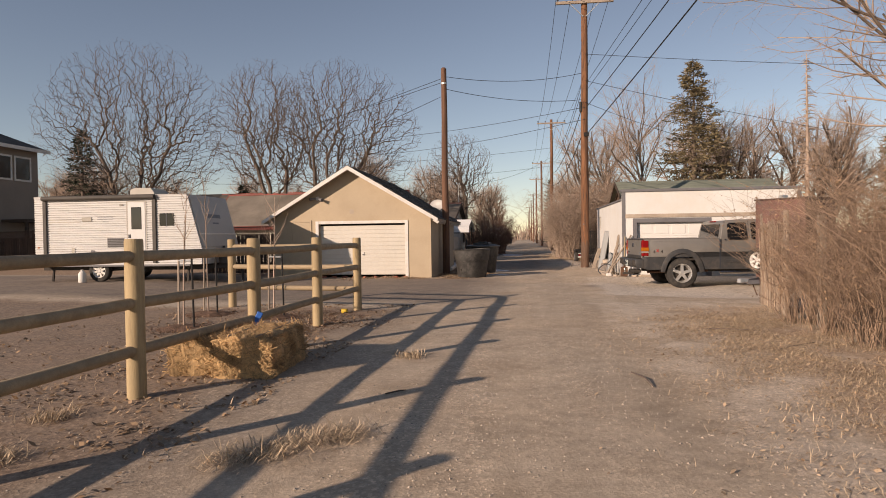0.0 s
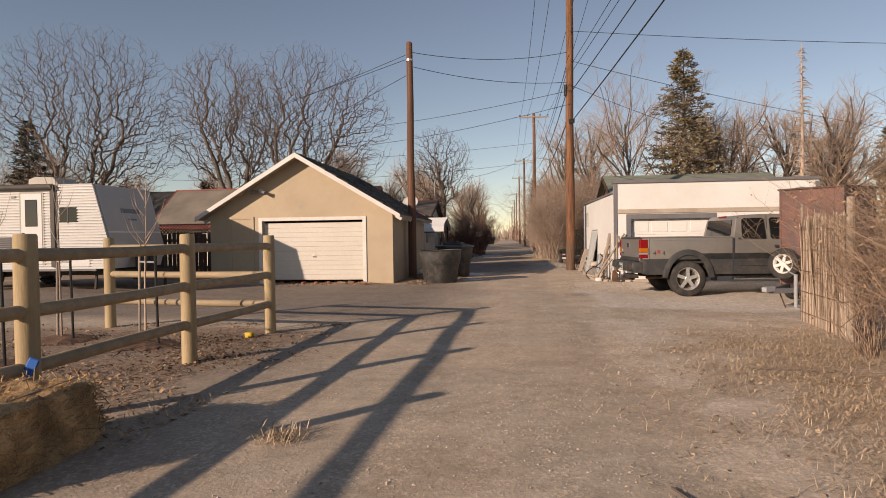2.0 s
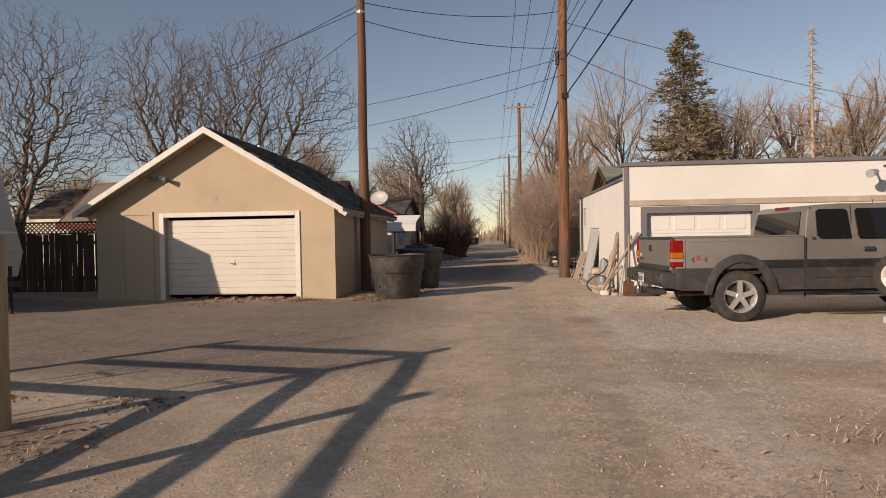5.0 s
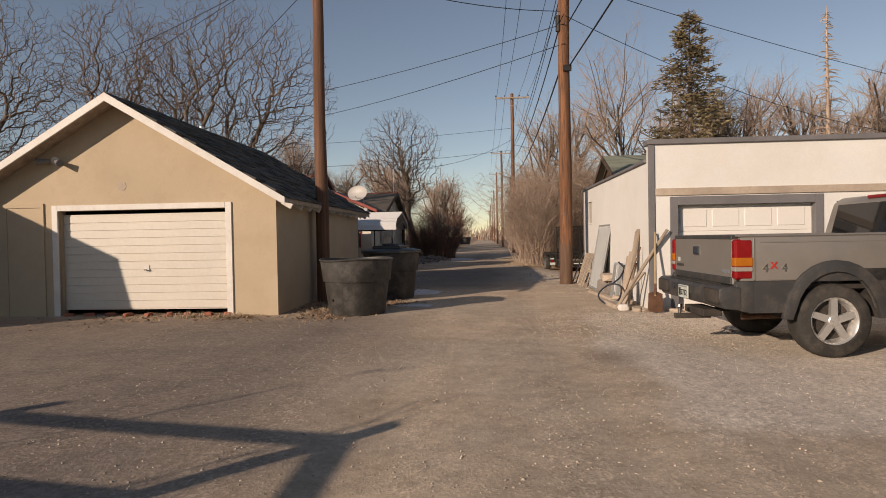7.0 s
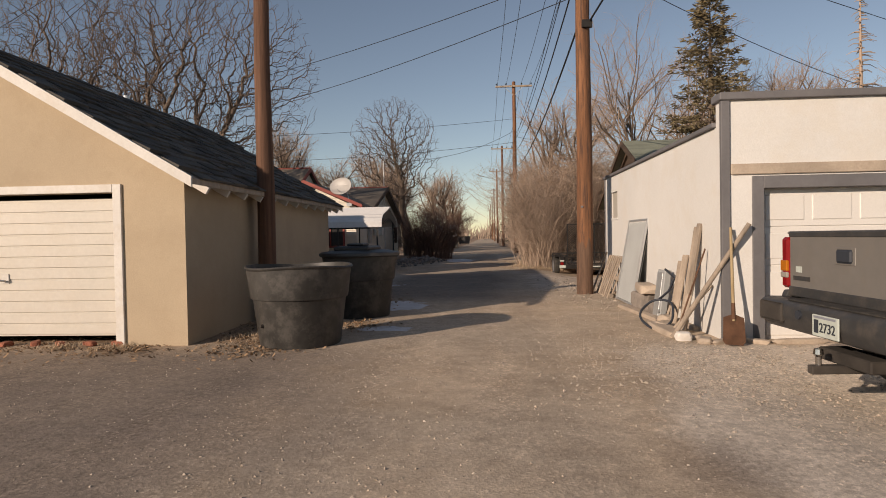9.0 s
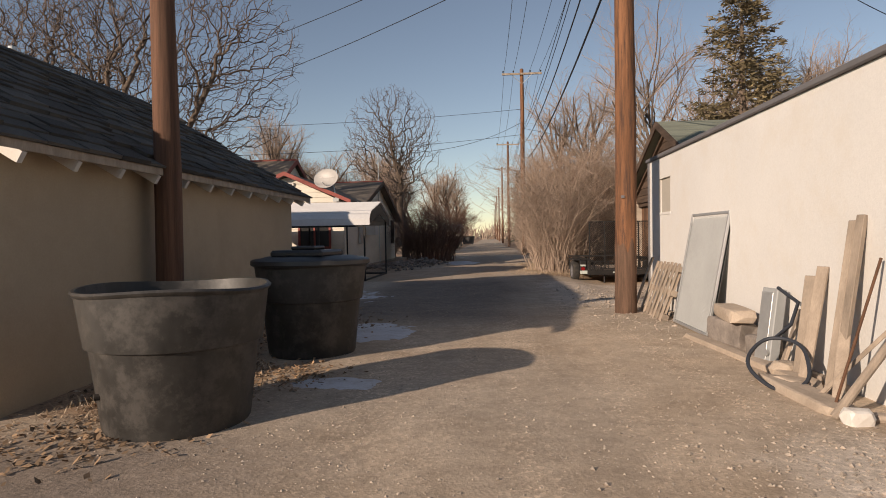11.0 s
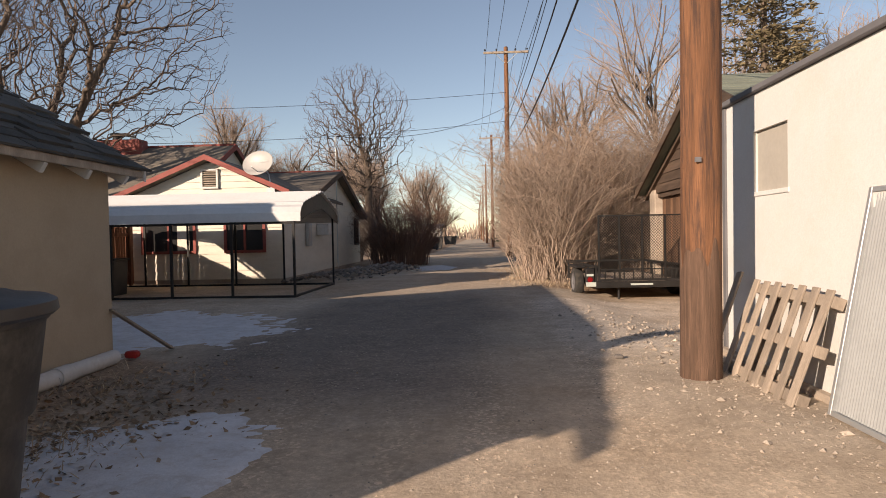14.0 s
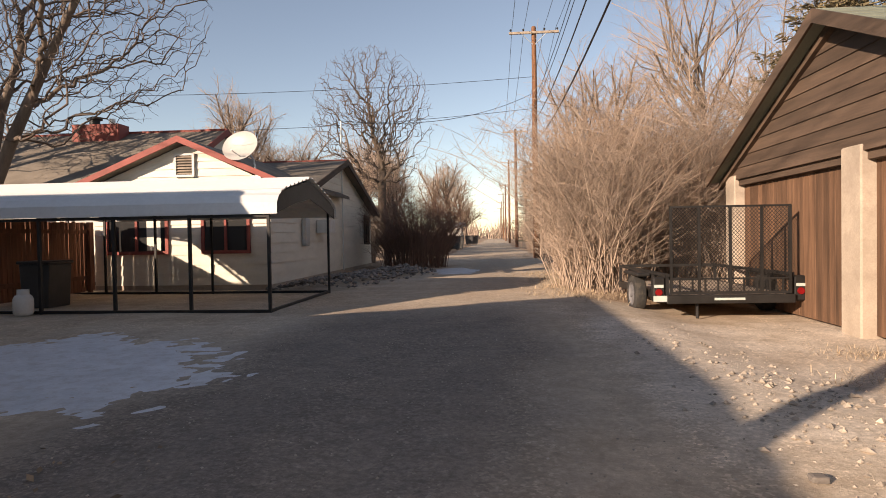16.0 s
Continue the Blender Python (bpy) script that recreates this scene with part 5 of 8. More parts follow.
        part("door_handle", box(2.88, 3.06, *sorted((s * HW, s * (HW + 0.03))), 1.08, 1.14, 0.012), INK, cab, "black door handle")
        part("mirror", box(3.95, 4.15, *sorted((s * (HW + 0.02), s * (HW + 0.24))), 1.27, 1.46, 0.03), CLADDING, cab)
        part("vent_badge", box(2.12, 2.16, *sorted((s * HW, s * (HW + 0.006))), 1.27, 1.30), INK, cab)
    bm = prism([(-0.76, SILL + 0.03), (0.76, SILL + 0.03), (0.70, 1.70), (-0.70, 1.70)], "x", 0, 0.02)
    for v in bm.verts:
        v.co.x += 2.02 + (v.co.z - SILL) * 0.178 - 0.016
    part("rear_window", bm, CARGLASS, cab)
    part("stop_lamp", box(2.125, 2.18, -0.20, 0.20, 1.755, 1.795, 0.01), REDLENS, cab)
    part("roof_aerial", rod((3.3, -0.55, ROOF - 0.01), (3.28, -0.55, ROOF + 0.10), 0.006, 0.004, 6), INK, cab)
    part("bonnet", prism([(4.42, 0.50), (4.42, 1.25), (5.2, 1.15), (5.42, 0.97), (5.44, 0.50)], "y", -HW, HW, None, 0.04), TRUCKPAINT, t, smooth=True)
    part("front_bumper", box(5.38, 5.58, -0.95, 0.95, 0.42, 0.68, 0.04), CHROME, t)
    part("underbody", box(0.3, 5.2, -0.50, 0.50, 0.42, 0.74), UNDERBODY, t)
    part("rear_axle", rod((ax[0], -0.75, R), (ax[0], 0.75, R), 0.055), UNDERBODY, t)
    part("front_axle", rod((ax[1], -0.75, R), (ax[1], 0.75, R), 0.05), UNDERBODY, t)
    part("spare_wheel", rod((0.55, 0, 0.42), (0.55, 0, 0.62), 0.36, 0.36, 24), RUBBER, t)
    part("exhaust", rod((0.2, -0.62, 0.42), (1.8, -0.62, 0.45), 0.035), RUSTIRON, t)
    side = -(HW + 0.004)
    text_mesh("badge", "4", 0.13, CHROME, t, pose(0.30, side, 0.975, 90, 0, 0), 0.004)
    text_mesh("badge", "4", 0.13, CHROME, t, pose(0.50, side, 0.975, 90, 0, 0), 0.004)
    text_mesh("badge_cross", "x", 0.16, REDPAINT, t, pose(0.39, side - 0.001, 1.02, 90, 0, 0), 0.004)


# ---------------- travel trailer ----------------
def travel_trailer():
    v = thing("travel_trailer", "white ribbed travel trailer with dark awning and sloped front", "travel trailer", pose(-14.62, 17.0, 0.16))
    L, W, z0, zt = 5.05, 2.35, 0.50, 2.55
    # long side: ribbed skin between the floor and the roof
    prof = []
    n = 30
    for i in range(n):
        a, b = z0 + (zt - z0) * i / n, z0 + (zt - z0) * (i + 1) / n
        prof += [(0.0, a), (-0.026, a + (b - a) * 0.2), (-0.026, a + (b - a) * 0.6), (0.0, b - 0.002)]

    def front_x(z):
        return L + 0.42 * min(1, (zt - z) / (zt - 1.0)) - 0.15
    verts, faces = [], []
    for y, z in prof:
        verts += [(0.0, y, z), (front_x(z), y, z)]
    for i in range(len(prof) - 1):
        faces.append((2 * i, 2 * i + 1, 2 * i + 3, 2 * i + 2))
    raw("ribbed_side", verts, faces, RVSKIN, v)
    outline = [(0.0, z0), (0.0, zt - 0.03), (0.05, zt), (front_x(zt), zt), (front_x(1.0), 1.0), (front_x(1.0) - 0.12, z0)]
    part("body", prism(outline, "y", 0.012, W), RVSKIN, v)
    # grey front panel and mark
    d = Vector((front_x(1.0) - front_x(zt), 0, 1.0 - zt))
    ang = math.atan2(-d.z, d.x)
    fr = part("front_panel", box(0, d.length, 0.04, W - 0.04, 0.0, 0.02, 0.004, None, Matrix.Translation((front_x(zt), 0, zt)) @ Matrix.Rotation(ang, 4, "Y")), RVFRONT, v, "grey sloped front panel")
    mm = Matrix.Translation((front_x(zt), W / 2, zt)) @ Matrix.Rotation(ang, 4, "Y")
    part("mark_bar", box(0.58, 0.70, -0.40, 0.40, 0.02, 0.024, 0, None, mm), GREYINK, fr)
    part("mark_bar", box(0.84, 0.89, -0.18, 0.18, 0.02, 0.024, 0, None, mm), GREYINK, fr)
    part("front_trim", box(1.18, 1.22, -1.12, 1.12, 0.018, 0.03, 0, None, mm), WHITEPAINT, fr)
    # door
    dx0, dx1 = 3.02, 3.60
    door = part("door", box(dx0, dx1, -0.035, 0.01, 0.62, 2.36, 0.02), RVSKIN, v, "white entrance door with tall window")
    part("door_window", box(dx0 + 0.13, dx1 - 0.13, -0.042, -0.03, 1.55, 2.20, 0.01), WINGLASS, door)
    part("door_rim", box(dx0 - 0.03, dx0, -0.028, 0.0, 0.60, 2.38), BOARDGREY, door)
    part("door_rim", box(dx1, dx1 + 0.03, -0.028, 0.0, 0.60, 2.38), BOARDGREY, door)
    part("door_rim", box(dx0, dx1, -0.028, 0.0, 2.36, 2.39), BOARDGREY, door)
    part("door_handle", box(dx0 + 0.03, dx0 + 0.1, -0.05, -0.03, 1.30, 1.40, 0.005), INK, door)
    win = part("side_window", box(4.02, 4.50, -0.03, 0.0, 1.62, 2.0, 0.02), CARGLASS, v, "dark sliding side window")
    part("window_frame", box(4.24, 4.27, -0.036, -0.028, 1.62, 2.0), INK, win)
    part("fridge_vent", box(2.36, 2.92, -0.03, 0.0, 1.02, 1.30, 0.008), GREYTRIM, v)
    for i in range(5):
        part("vent_slat", box(2.38, 2.90, -0.036, -0.026, 1.05 + i * 0.05, 1.07 + i * 0.05), BLACKSTEEL, v)
    part("vent_cover", box(1.55, 1.88, -0.04, 0.0, 1.80, 1.93, 0.01), BOARDGREY, v)
    part("stripe", box(0.3, 1.5, -0.019, -0.012, 1.78, 1.86), BOARDGREY, v)
    part("mark_bar", box(2.05, 2.55, -0.019, -0.012, 1.86, 1.93), GREYINK, v)
    part("mark_bar", box(2.2, 2.42, -0.019, -0.012, 1.76, 1.79), GREYINK, v)
    part("water_hatch", box(1.82, 1.95, -0.03, -0.01, 0.88, 0.95, 0.005), GREYTRIM, v)
    part("stove_vent", box(1.20, 1.32, -0.03, -0.01, 0.88, 1.02, 0.005), BOARDGREY, v)
    part("porch_lamp", box(2.78, 2.90, -0.04, -0.01, 2.24, 2.30, 0.01), CLEARLENS, v)
    part("marker_lamp", box(0.08, 0.14, -0.03, -0.01, 1.02, 1.06), AMBERLENS, v)
    # awning tube and arms
    aw = part("awning_roll", rod((0.32, -0.09, 2.50), (3.92, -0.09, 2.50), 0.07, 0.07, 14), RVDARK, v, "rolled dark awning")
    for x in (0.36, 3.88):
        part("awning_arm", box(x - 0.06, x + 0.06, -0.07, -0.02, 0.56, 2.5, 0.01), RVDARK, aw)
    part("air_conditioner", prism([(2.55, zt), (2.57, zt + 0.24), (2.75, zt + 0.30), (3.25, zt + 0.28), (3.35, zt + 0.16), (3.40, zt)], "y", 0.8, 1.6, None, 0.02), BOARDGREY, v, "grey rooftop air conditioner")
    part("roof_vent", box(0.7, 1.1, 0.9, 1.3, zt, zt + 0.09, 0.02), BOARDGREY, v)
    part("roof_edge", box(-0.02, front_x(zt) + 0.01, -0.03, 0.03, zt - 0.03, zt + 0.012, 0.008), RVFRONT, v)
    part("skirt_trim", box(0.0, L - 0.1, -0.022, 0.01, z0 - 0.04, z0 + 0.02), GREYTRIM, v)
    # running gear
    part("frame_rail", box(0.0, L + 0.2, 0.3, 0.4, 0.34, 0.47), UNDERBODY, v)
    part("frame_rail", box(0.0, L + 0.2, W - 0.4, W - 0.3, 0.34, 0.47), UNDERBODY, v)
    for y, s in ((0.16, -1), (W - 0.16, 1)):
        wheel(v, 2.0, y, 0.33, 0.33, 0.2, s, WHITEPAINT, 8)
    part("wheel_arch", prism([(1.55, 0.52), (1.68, 0.74), (2.32, 0.74), (2.45, 0.52)], "y", -0.02, -0.005), UNDERBODY, v)
    part("axle", rod((2.0, 0.2, 0.33), (2.0, W - 0.2, 0.33), 0.04), UNDERBODY, v)
    part("entry_step", box(3.05, 3.58, -0.1, 0.2, 0.30, 0.34, 0.006), BLACKSTEEL, v)
    part("storage_hatch", box(4.05, 4.8, -0.03, -0.01, 0.56, 0.80, 0.01), RVSKIN, v)
    part("tongue", beam((L, 0.6, 0.40), (L + 1.15, W / 2, 0.42), 0.07, 0.1), UNDERBODY, v)
    part("tongue", beam((L, W - 0.6, 0.40), (L + 1.15, W / 2, 0.42), 0.07, 0.1), UNDERBODY, v)
    part("tongue_jack", rod((L + 0.95, W / 2, -0.16), (L + 0.95, W / 2, 0.75), 0.035), BLACKSTEEL, v)
    part("gas_bottle", lathe([(0.12, 0.45), (0.15, 0.5), (0.15, 0.85), (0.10, 0.95), (0.04, 0.98), (0.04, 1.03)], 16, None, Matrix.Translation((L + 0.45, W / 2 - 0.2, 0))), RVDARK, v)
    part("gas_bottle", lathe([(0.12, 0.45), (0.15, 0.5), (0.15, 0.85), (0.10, 0.95), (0.04, 0.98), (0.04, 1.03)], 16, None, Matrix.Translation((L + 0.45, W / 2 + 0.2, 0))), RVDARK, v)
    for x in (0.3, 4.7):
        part("stabiliser", beam((x, 0.35, 0.36), (x, 0.3, -0.01), 0.05, 0.05), UNDERBODY, v)
    jug = lathe([(0.10, 0), (0.11, 0.02), (0.11, 0.26), (0.06, 0.33), (0.04, 0.34), (0.04, 0.38)], 14)
    ob = finish("water_jug", jug, WHITEPAINT, None, True)
    ob.location = (-13.0, 16.85, gz(-13.0, 16.85))
    tagged(ob, "white plastic jug beside the trailer wheel", "jug")


# ---------------- cargo box trailer, utility trailer ----------------
def box_trailer():
    b = thing("box_trailer", "small rust-red painted steel box trailer with spare wheel", "trailer", pose(5.98, 15.62, -0.08, 0, 0, 218.5))
    # local x points along the tongue
    part("front_face", box(-0.03, 0.0, -0.60, 0.60, 0.36, 2.22, 0.006), RUSTBOX, b)
    # body coloured darker than the face, as its side barely catches the sun
    part("box_body", box(-1.25, -0.032, -0.60, 0.60, 0.36, 2.21), SHADEDBOX, b)
    part("roof_lip", box(-1.27, 0.03, -0.63, 0.63, 2.215, 2.25, 0.006), SHADEDBOX, b)
    for y in (-0.6, 0.6):
        part("corner_angle", box(-0.03, 0.012, *sorted((y, y * 0.95)), 0.34, 2.21), RUSTBOX, b)
    part("frame", box(-1.25, 0.0, -0.55, 0.55, 0.28, 0.355), UNDERBODY, b)
    part("tongue", beam((0.0, -0.45, 0.33), (1.35, -0.02, 0.33), 0.05, 0.09), GREYTRIM, b)
    part("tongue", beam((0.0, 0.45, 0.33), (1.35, 0.02, 0.33), 0.05, 0.09), GREYTRIM, b)
    part("coupler", box(1.3, 1.6, -0.05, 0.05, 0.32, 0.42, 0.015), GALV, b)
    jack = part("jack", rod((0.92, 0.20, 0.02), (0.92, 0.20, 0.62), 0.032), GALV, b, "galvanised trailer jack")
    part("jack_foot", rod((0.92, 0.20, 0.0), (0.92, 0.20, 0.02), 0.08), GALV, jack)
    part("jack_crank", rod((0.92, 0.20, 0.60), (0.78, 0.0, 0.66), 0.012), GALV, jack)
    part("chain", rod((1.1, 0.0, 0.30), (1.0, 0.06, 0.0), 0.012), RUSTIRON, b)
    m = Matrix.Translation((0.16, 0.05, 0.78)) @ Matrix.Rotation(radians(-90), 4, "Z")
    sp = wheel(b, 0, 0, 0, 0.30, 0.17, -1, WHITEPAINT, 6)
    sp.matrix_basis = Matrix.Translation((0.30, -0.34, 0.78)) @ Matrix.Rotation(radians(90), 4, "Z")
    part("spare_bracket", box(0.0, 0.26, -0.38, -0.30, 0.7, 0.86), UNDERBODY, b)
    for s in (-1, 1):
        wheel(b, -0.7, s * 0.70, 0.30, 0.30, 0.17, s, WHITEPAINT, 6)


def mesh_panel(name, w, h, parent, m, bar=0.017):
    """Expanded-metal mesh as one lattice of flat strands."""
    bm = bmesh.new()
    px, pz = 0.052, 0.026
    nz = int(h / pz)
    V, F = [], []

    def strand(a, b):
        d = np.array(b) - np.array(a)
        nrm = np.array([-d[1], d[0]]) / np.linalg.norm(d) * bar / 4
        i = len(V)
        for p in (a + nrm, a - nrm, b - nrm, b + nrm):
            V.append((p[0], 0.0, p[1]))
        F.append((i, i + 1, i + 2, i + 3))
    n = int(w / px)
    step = w / n
    for k in range(-int(h / (pz * 2)) - 1, n + 1):
        for s in (1, -1):
            x0 = k * step if s > 0 else w - k * step
            a = np.array([x0, 0.0])
            b = np.array([x0 + s * h / (2 * pz) * step / 1.0 * 0.9, h])
            # clip to the panel
            t0, t1 = 0.0, 1.0
            dx = b[0] - a[0]
            for lim, sg in ((0.0, 1), (w, -1)):
                fa, fb = sg * (a[0] - lim), sg * (b[0] - lim)
                if fa < 0 and fb < 0:
                    t0, t1 = 1, 0
                elif fa < 0:
                    t0 = max(t0, fa / (fa - fb))
                elif fb < 0:
                    t1 = min(t1, fa / (fa - fb))
            if t1 - t0 > 0.02:
                strand(a + (b - a) * t0, a + (b - a) * t1)
    bm.free()
    ob = raw(name, V, F, BLACKSTEEL, parent)
    ob.matrix_basis = m
    return ob


def utility_trailer():
    u = thing("utility_trailer", "black utility trailer with raised mesh ramp gate", "trailer", pose(3.96, 34.2, -0.135, 0, 0, 2.5))
    W, Lx = 1.84, 3.0
    hw = W / 2
    part("deck", box(-hw, hw, 0.0, Lx, 0.33, 0.38), GREYWOOD, u)
    part("rear_beam", box(-hw - 0.02, hw + 0.02, -0.05, 0.0, 0.26, 0.39, 0.006), BLACKSTEEL, u)
    for x in (-hw, hw):
        part("side_beam", box(x - 0.03, x + 0.03, 0.0, Lx, 0.27, 0.39), BLACKSTEEL, u)
        part("top_rail", box(x - 0.025, x + 0.025, 0.0, Lx, 0.66, 0.71), BLACKSTEEL, u)
        for y in (0.02, 0.75, 1.5, 2.25, 2.95):
            part("stanchion", box(x - 0.022, x + 0.022, y, y + 0.045, 0.39, 0.66), BLACKSTEEL, u)
    part("front_rail", box(-hw, hw, Lx - 0.05, Lx, 0.66, 0.71), BLACKSTEEL, u)
    gate = part("ramp_gate", box(-hw + 0.03, hw - 0.03, -0.035, -0.005, 1.70, 1.73), BLACKSTEEL, u, "upright expanded-mesh ramp gate")
    part("gate_bar", box(-hw + 0.03, hw - 0.03, -0.035, -0.005, 0.40, 0.44), BLACKSTEEL, gate)
    part("gate_bar", box(-hw + 0.03, hw - 0.03, -0.035, -0.005, 0.62, 0.645), BLACKSTEEL, gate)
    for x in (-hw + 0.045, -0.46, 0.0, 0.46, hw - 0.045):
        part("gate_upright", box(x - 0.018, x + 0.018, -0.04, -0.002, 0.40, 1.72), BLACKSTEEL, gate)
    for i in range(9):
        x = -0.75 + i * 0.19
        part("gate_stud", box(x - 0.012, x + 0.012, -0.03, -0.008, 0.44, 0.62), BLACKSTEEL, gate)
    mesh_panel("gate_mesh", W - 0.08, 1.29, gate, pose(-hw + 0.04, -0.02, 0.42))
    for s in (-1, 1):
        part("mudguard", box(s * (hw + 0.15) - 0.11, s * (hw + 0.15) + 0.06, 0.75, 1.65, 0.62, 0.68, 0.02) if s > 0 else box(-hw - 0.26, -hw - 0.04, 0.75, 1.65, 0.62, 0.68, 0.02), BLACKSTEEL, u)
        wheel(u, 0, 0, 0, 0.31, 0.19, s, GREYTRIM, 6).matrix_basis = Matrix.Translation((s * (hw + 0.15), 1.2, 0.31)) @ Matrix.Rotation(radians(-90), 4, "Z")
        box_ = part("lamp_box", box(s * (hw + 0.12) - 0.09, s * (hw + 0.12) + 0.09, 0.02, 0.16, 0.28, 0.66, 0.02), BLACKSTEEL, u, "black lamp box with red lens")
        part("red_lens", rod((s * (hw + 0.13), 0.018, 0.43), (s * (hw + 0.13), 0.0, 0.43), 0.055, 0.05, 16), REDLENS, box_)
        part("sticker", box(s * (hw + 0.13) - 0.07, s * (hw + 0.13) + 0.07, 0.012, 0.02, 0.50, 0.545), PLATE, box_)
    part("number_plate", box(-hw - 0.22, -hw - 0.02, -0.02, -0.012, 0.29, 0.38), PLATE, u)
    part("white_label", box(-0.25, 0.20, -0.058, -0.051, 0.31, 0.345), PLATE, u)
    part("jack_post", rod((-0.45, 0.1, 0.02), (-0.45, 0.1, 0.3), 0.025), BLACKSTEEL, u)
    part("axle", rod((-hw, 1.2, 0.3), (hw, 1.2, 0.3), 0.03), BLACKSTEEL, u)
    part("tongue", beam((-0.7, Lx, 0.33), (0, Lx + 1.2, 0.4), 0.06, 0.08), BLACKSTEEL, u)
    part("tongue", beam((0.7, Lx, 0.33), (0, Lx + 1.2, 0.4), 0.06, 0.08), BLACKSTEEL, u)
    part("tongue_jack", rod((0, Lx + 1.0, 0.0), (0, Lx + 1.0, 0.7), 0.03), BLACKSTEEL, u)


pickup()
travel_trailer()
box_trailer()
utility_trailer()


# ---------------- hay bale, saplings ----------------
def hay_bale(label, cx, cy, turn, size, seed, strands, round_off):
    """size: length, width, height; round_off: how far the corners have slumped."""
    h = thing("hay_bale", label, "straw bale", pose(cx, cy, gz(cx, cy), 0, 0, turn), "straw bales by the fence")
    lx, ly, lz = size
    bm = bmesh.new()
    bmesh.ops.create_cube(bm, size=1, matrix=Matrix.Translation((0, 0, lz / 2 - 0.02)) @ Matrix.Diagonal((lx, ly, lz, 1)))
    bmesh.ops.subdivide_edges(bm, edges=bm.edges[:], cuts=11, use_grid_fill=True)
    for v in bm.verts:
        u, w, q = abs(v.co.x) * 2 / lx, abs(v.co.y) * 2 / ly, max(0.0, v.co.z * 2 / lz - 1)
        f = 1 - round_off * ((u * w) ** 3 + (u * q) ** 3 + (w * q) ** 3) / 2
        n = noise.noise_vector(v.co * 6 + Vector((seed, 0, 0))) * 0.035 + noise.noise_vector(v.co * 19) * 0.02
        v.co = Vector((v.co.x * f, v.co.y * f, lz / 2 + (v.co.z - lz / 2) * f)) + n
        v.co.z = max(v.co.z, -0.02)
    part("bale_body", bm, STRAW, h)
    rng = random.Random(seed)
    V, F = [], []
    k = 1 - round_off * 0.5
    for i in range(strands):
        face = rng.choice("txxyyt")
        u, w = rng.uniform(-lx / 2, lx / 2) * k, rng.uniform(-ly / 2, ly / 2) * k
        z = rng.uniform(0, lz - 0.04)
        p = Vector({"t": (u, w, lz - 0.025), "x": (math.copysign(lx / 2, u), w, z), "y": (u, math.copysign(ly / 2, w), z)}[face])
        d = Vector((rng.gauss(0, 1), rng.gauss(0, 1), rng.gauss(0, 0.8)))
        nrm = {"t": Vector((0, 0, 1)), "x": Vector((math.copysign(1, u), 0, 0)), "y": Vector((0, math.copysign(1, w), 0))}[face]
        d = (d - nrm * d.dot(nrm) * 0.75).normalized() * rng.uniform(0.04, 0.11)
        sd = d.cross(nrm).normalized() * 0.0030
        p = p + nrm * rng.uniform(-0.02, 0.012)
        i0 = len(V)
        q = p + d * 0.5 + nrm * 0.012
        for c in (p - sd, p + sd, q + sd, q - sd, p + d + sd, p + d - sd):
            V.append((c[0], c[1], max(c[2], 0.005)))
        F += [(i0, i0 + 1, i0 + 2, i0 + 3), (i0 + 3, i0 + 2, i0 + 4, i0 + 5)]
    tagged(raw("loose_straw", V, F, STRAW, h), kind="stuff")
    return h


bale = hay_bale("golden straw bale lying along the fence", -2.77, 6.26, 93, (1.12, 0.62, 0.42), 8, 4200, 0.10)
for y in (-0.15, 0.15):
    part("twine", box(-0.56, 0.56, y - 0.004, y + 0.004, 0.405, 0.412), GREYWOOD, bale)
hay_bale("slumped half bale of loose golden straw", -3.32, 6.04, 12, (0.56, 0.52, 0.40), 14, 2200, 0.30)


def sapling(x, y, h, s, lean):
    z = gz(x, y)
    t = thing("staked_sapling", "thin bare sapling tied between two stakes", "sapling", pose(x, y, z), "staked saplings in the yard")
    rng = random.Random(s)
    lines = [([(0, 0, -0.05), (0.02 * lean, 0, h * 0.4), (0.06 * lean, 0.02, h * 0.75), (0.10 * lean, 0.0, h)], [0.014, 0.011, 0.007, 0.003], 6)]
    for k in range(14):
        zz = h * rng.uniform(0.5, 0.95)
        a = rng.uniform(0, 6.28)
        l = rng.uniform(0.25, 0.55)
        b = np.array([0.06 * lean * zz / h, 0, zz])
        lines.append(([b, b + np.array([math.cos(a) * l * 0.35, math.sin(a) * l * 0.35, l * 0.5]), b + np.array([math.cos(a) * l * 0.5, math.sin(a) * l * 0.5, l])], [0.005, 0.004, 0.002], 4))
    v, f = tubes(lines)
    raw("stem", v, f, PALETWIG, t, True)
    part("stake", rod((-0.14, 0.1, -0.05), (-0.12, 0.1, 1.15), 0.016, 0.016, 8), GREYWOOD, t)
    part("stake", rod((0.2, -0.05, -0.05), (0.18, -0.05, 1.15), 0.016, 0.016, 8), BLACKSTEEL, t)
    part("tie", rod((-0.12, 0.1, 1.05), (0.18, -0.05, 1.05), 0.012, 0.012, 6), GALV, t)
    bm = lathe([(0.46, -0.01), (0.36, 0.02), (0.2, 0.05), (0.001, 0.06)], 18)
    for q in bm.verts:
        q.co *= 1 + 0.25 * noise.noise(q.co * 5)
        q.co.z = max(q.co.z, -0.01)
    part("mulch", bm, MULCH, t, "low mound of brown mulch")


sapling(-5.25, 9.0, 2.3, 1, 1.0)
sapling(-5.75, 10.7, 2.5, 2, -0.6)
sapling(-4.35, 10.35, 2.1, 3, 0.5)


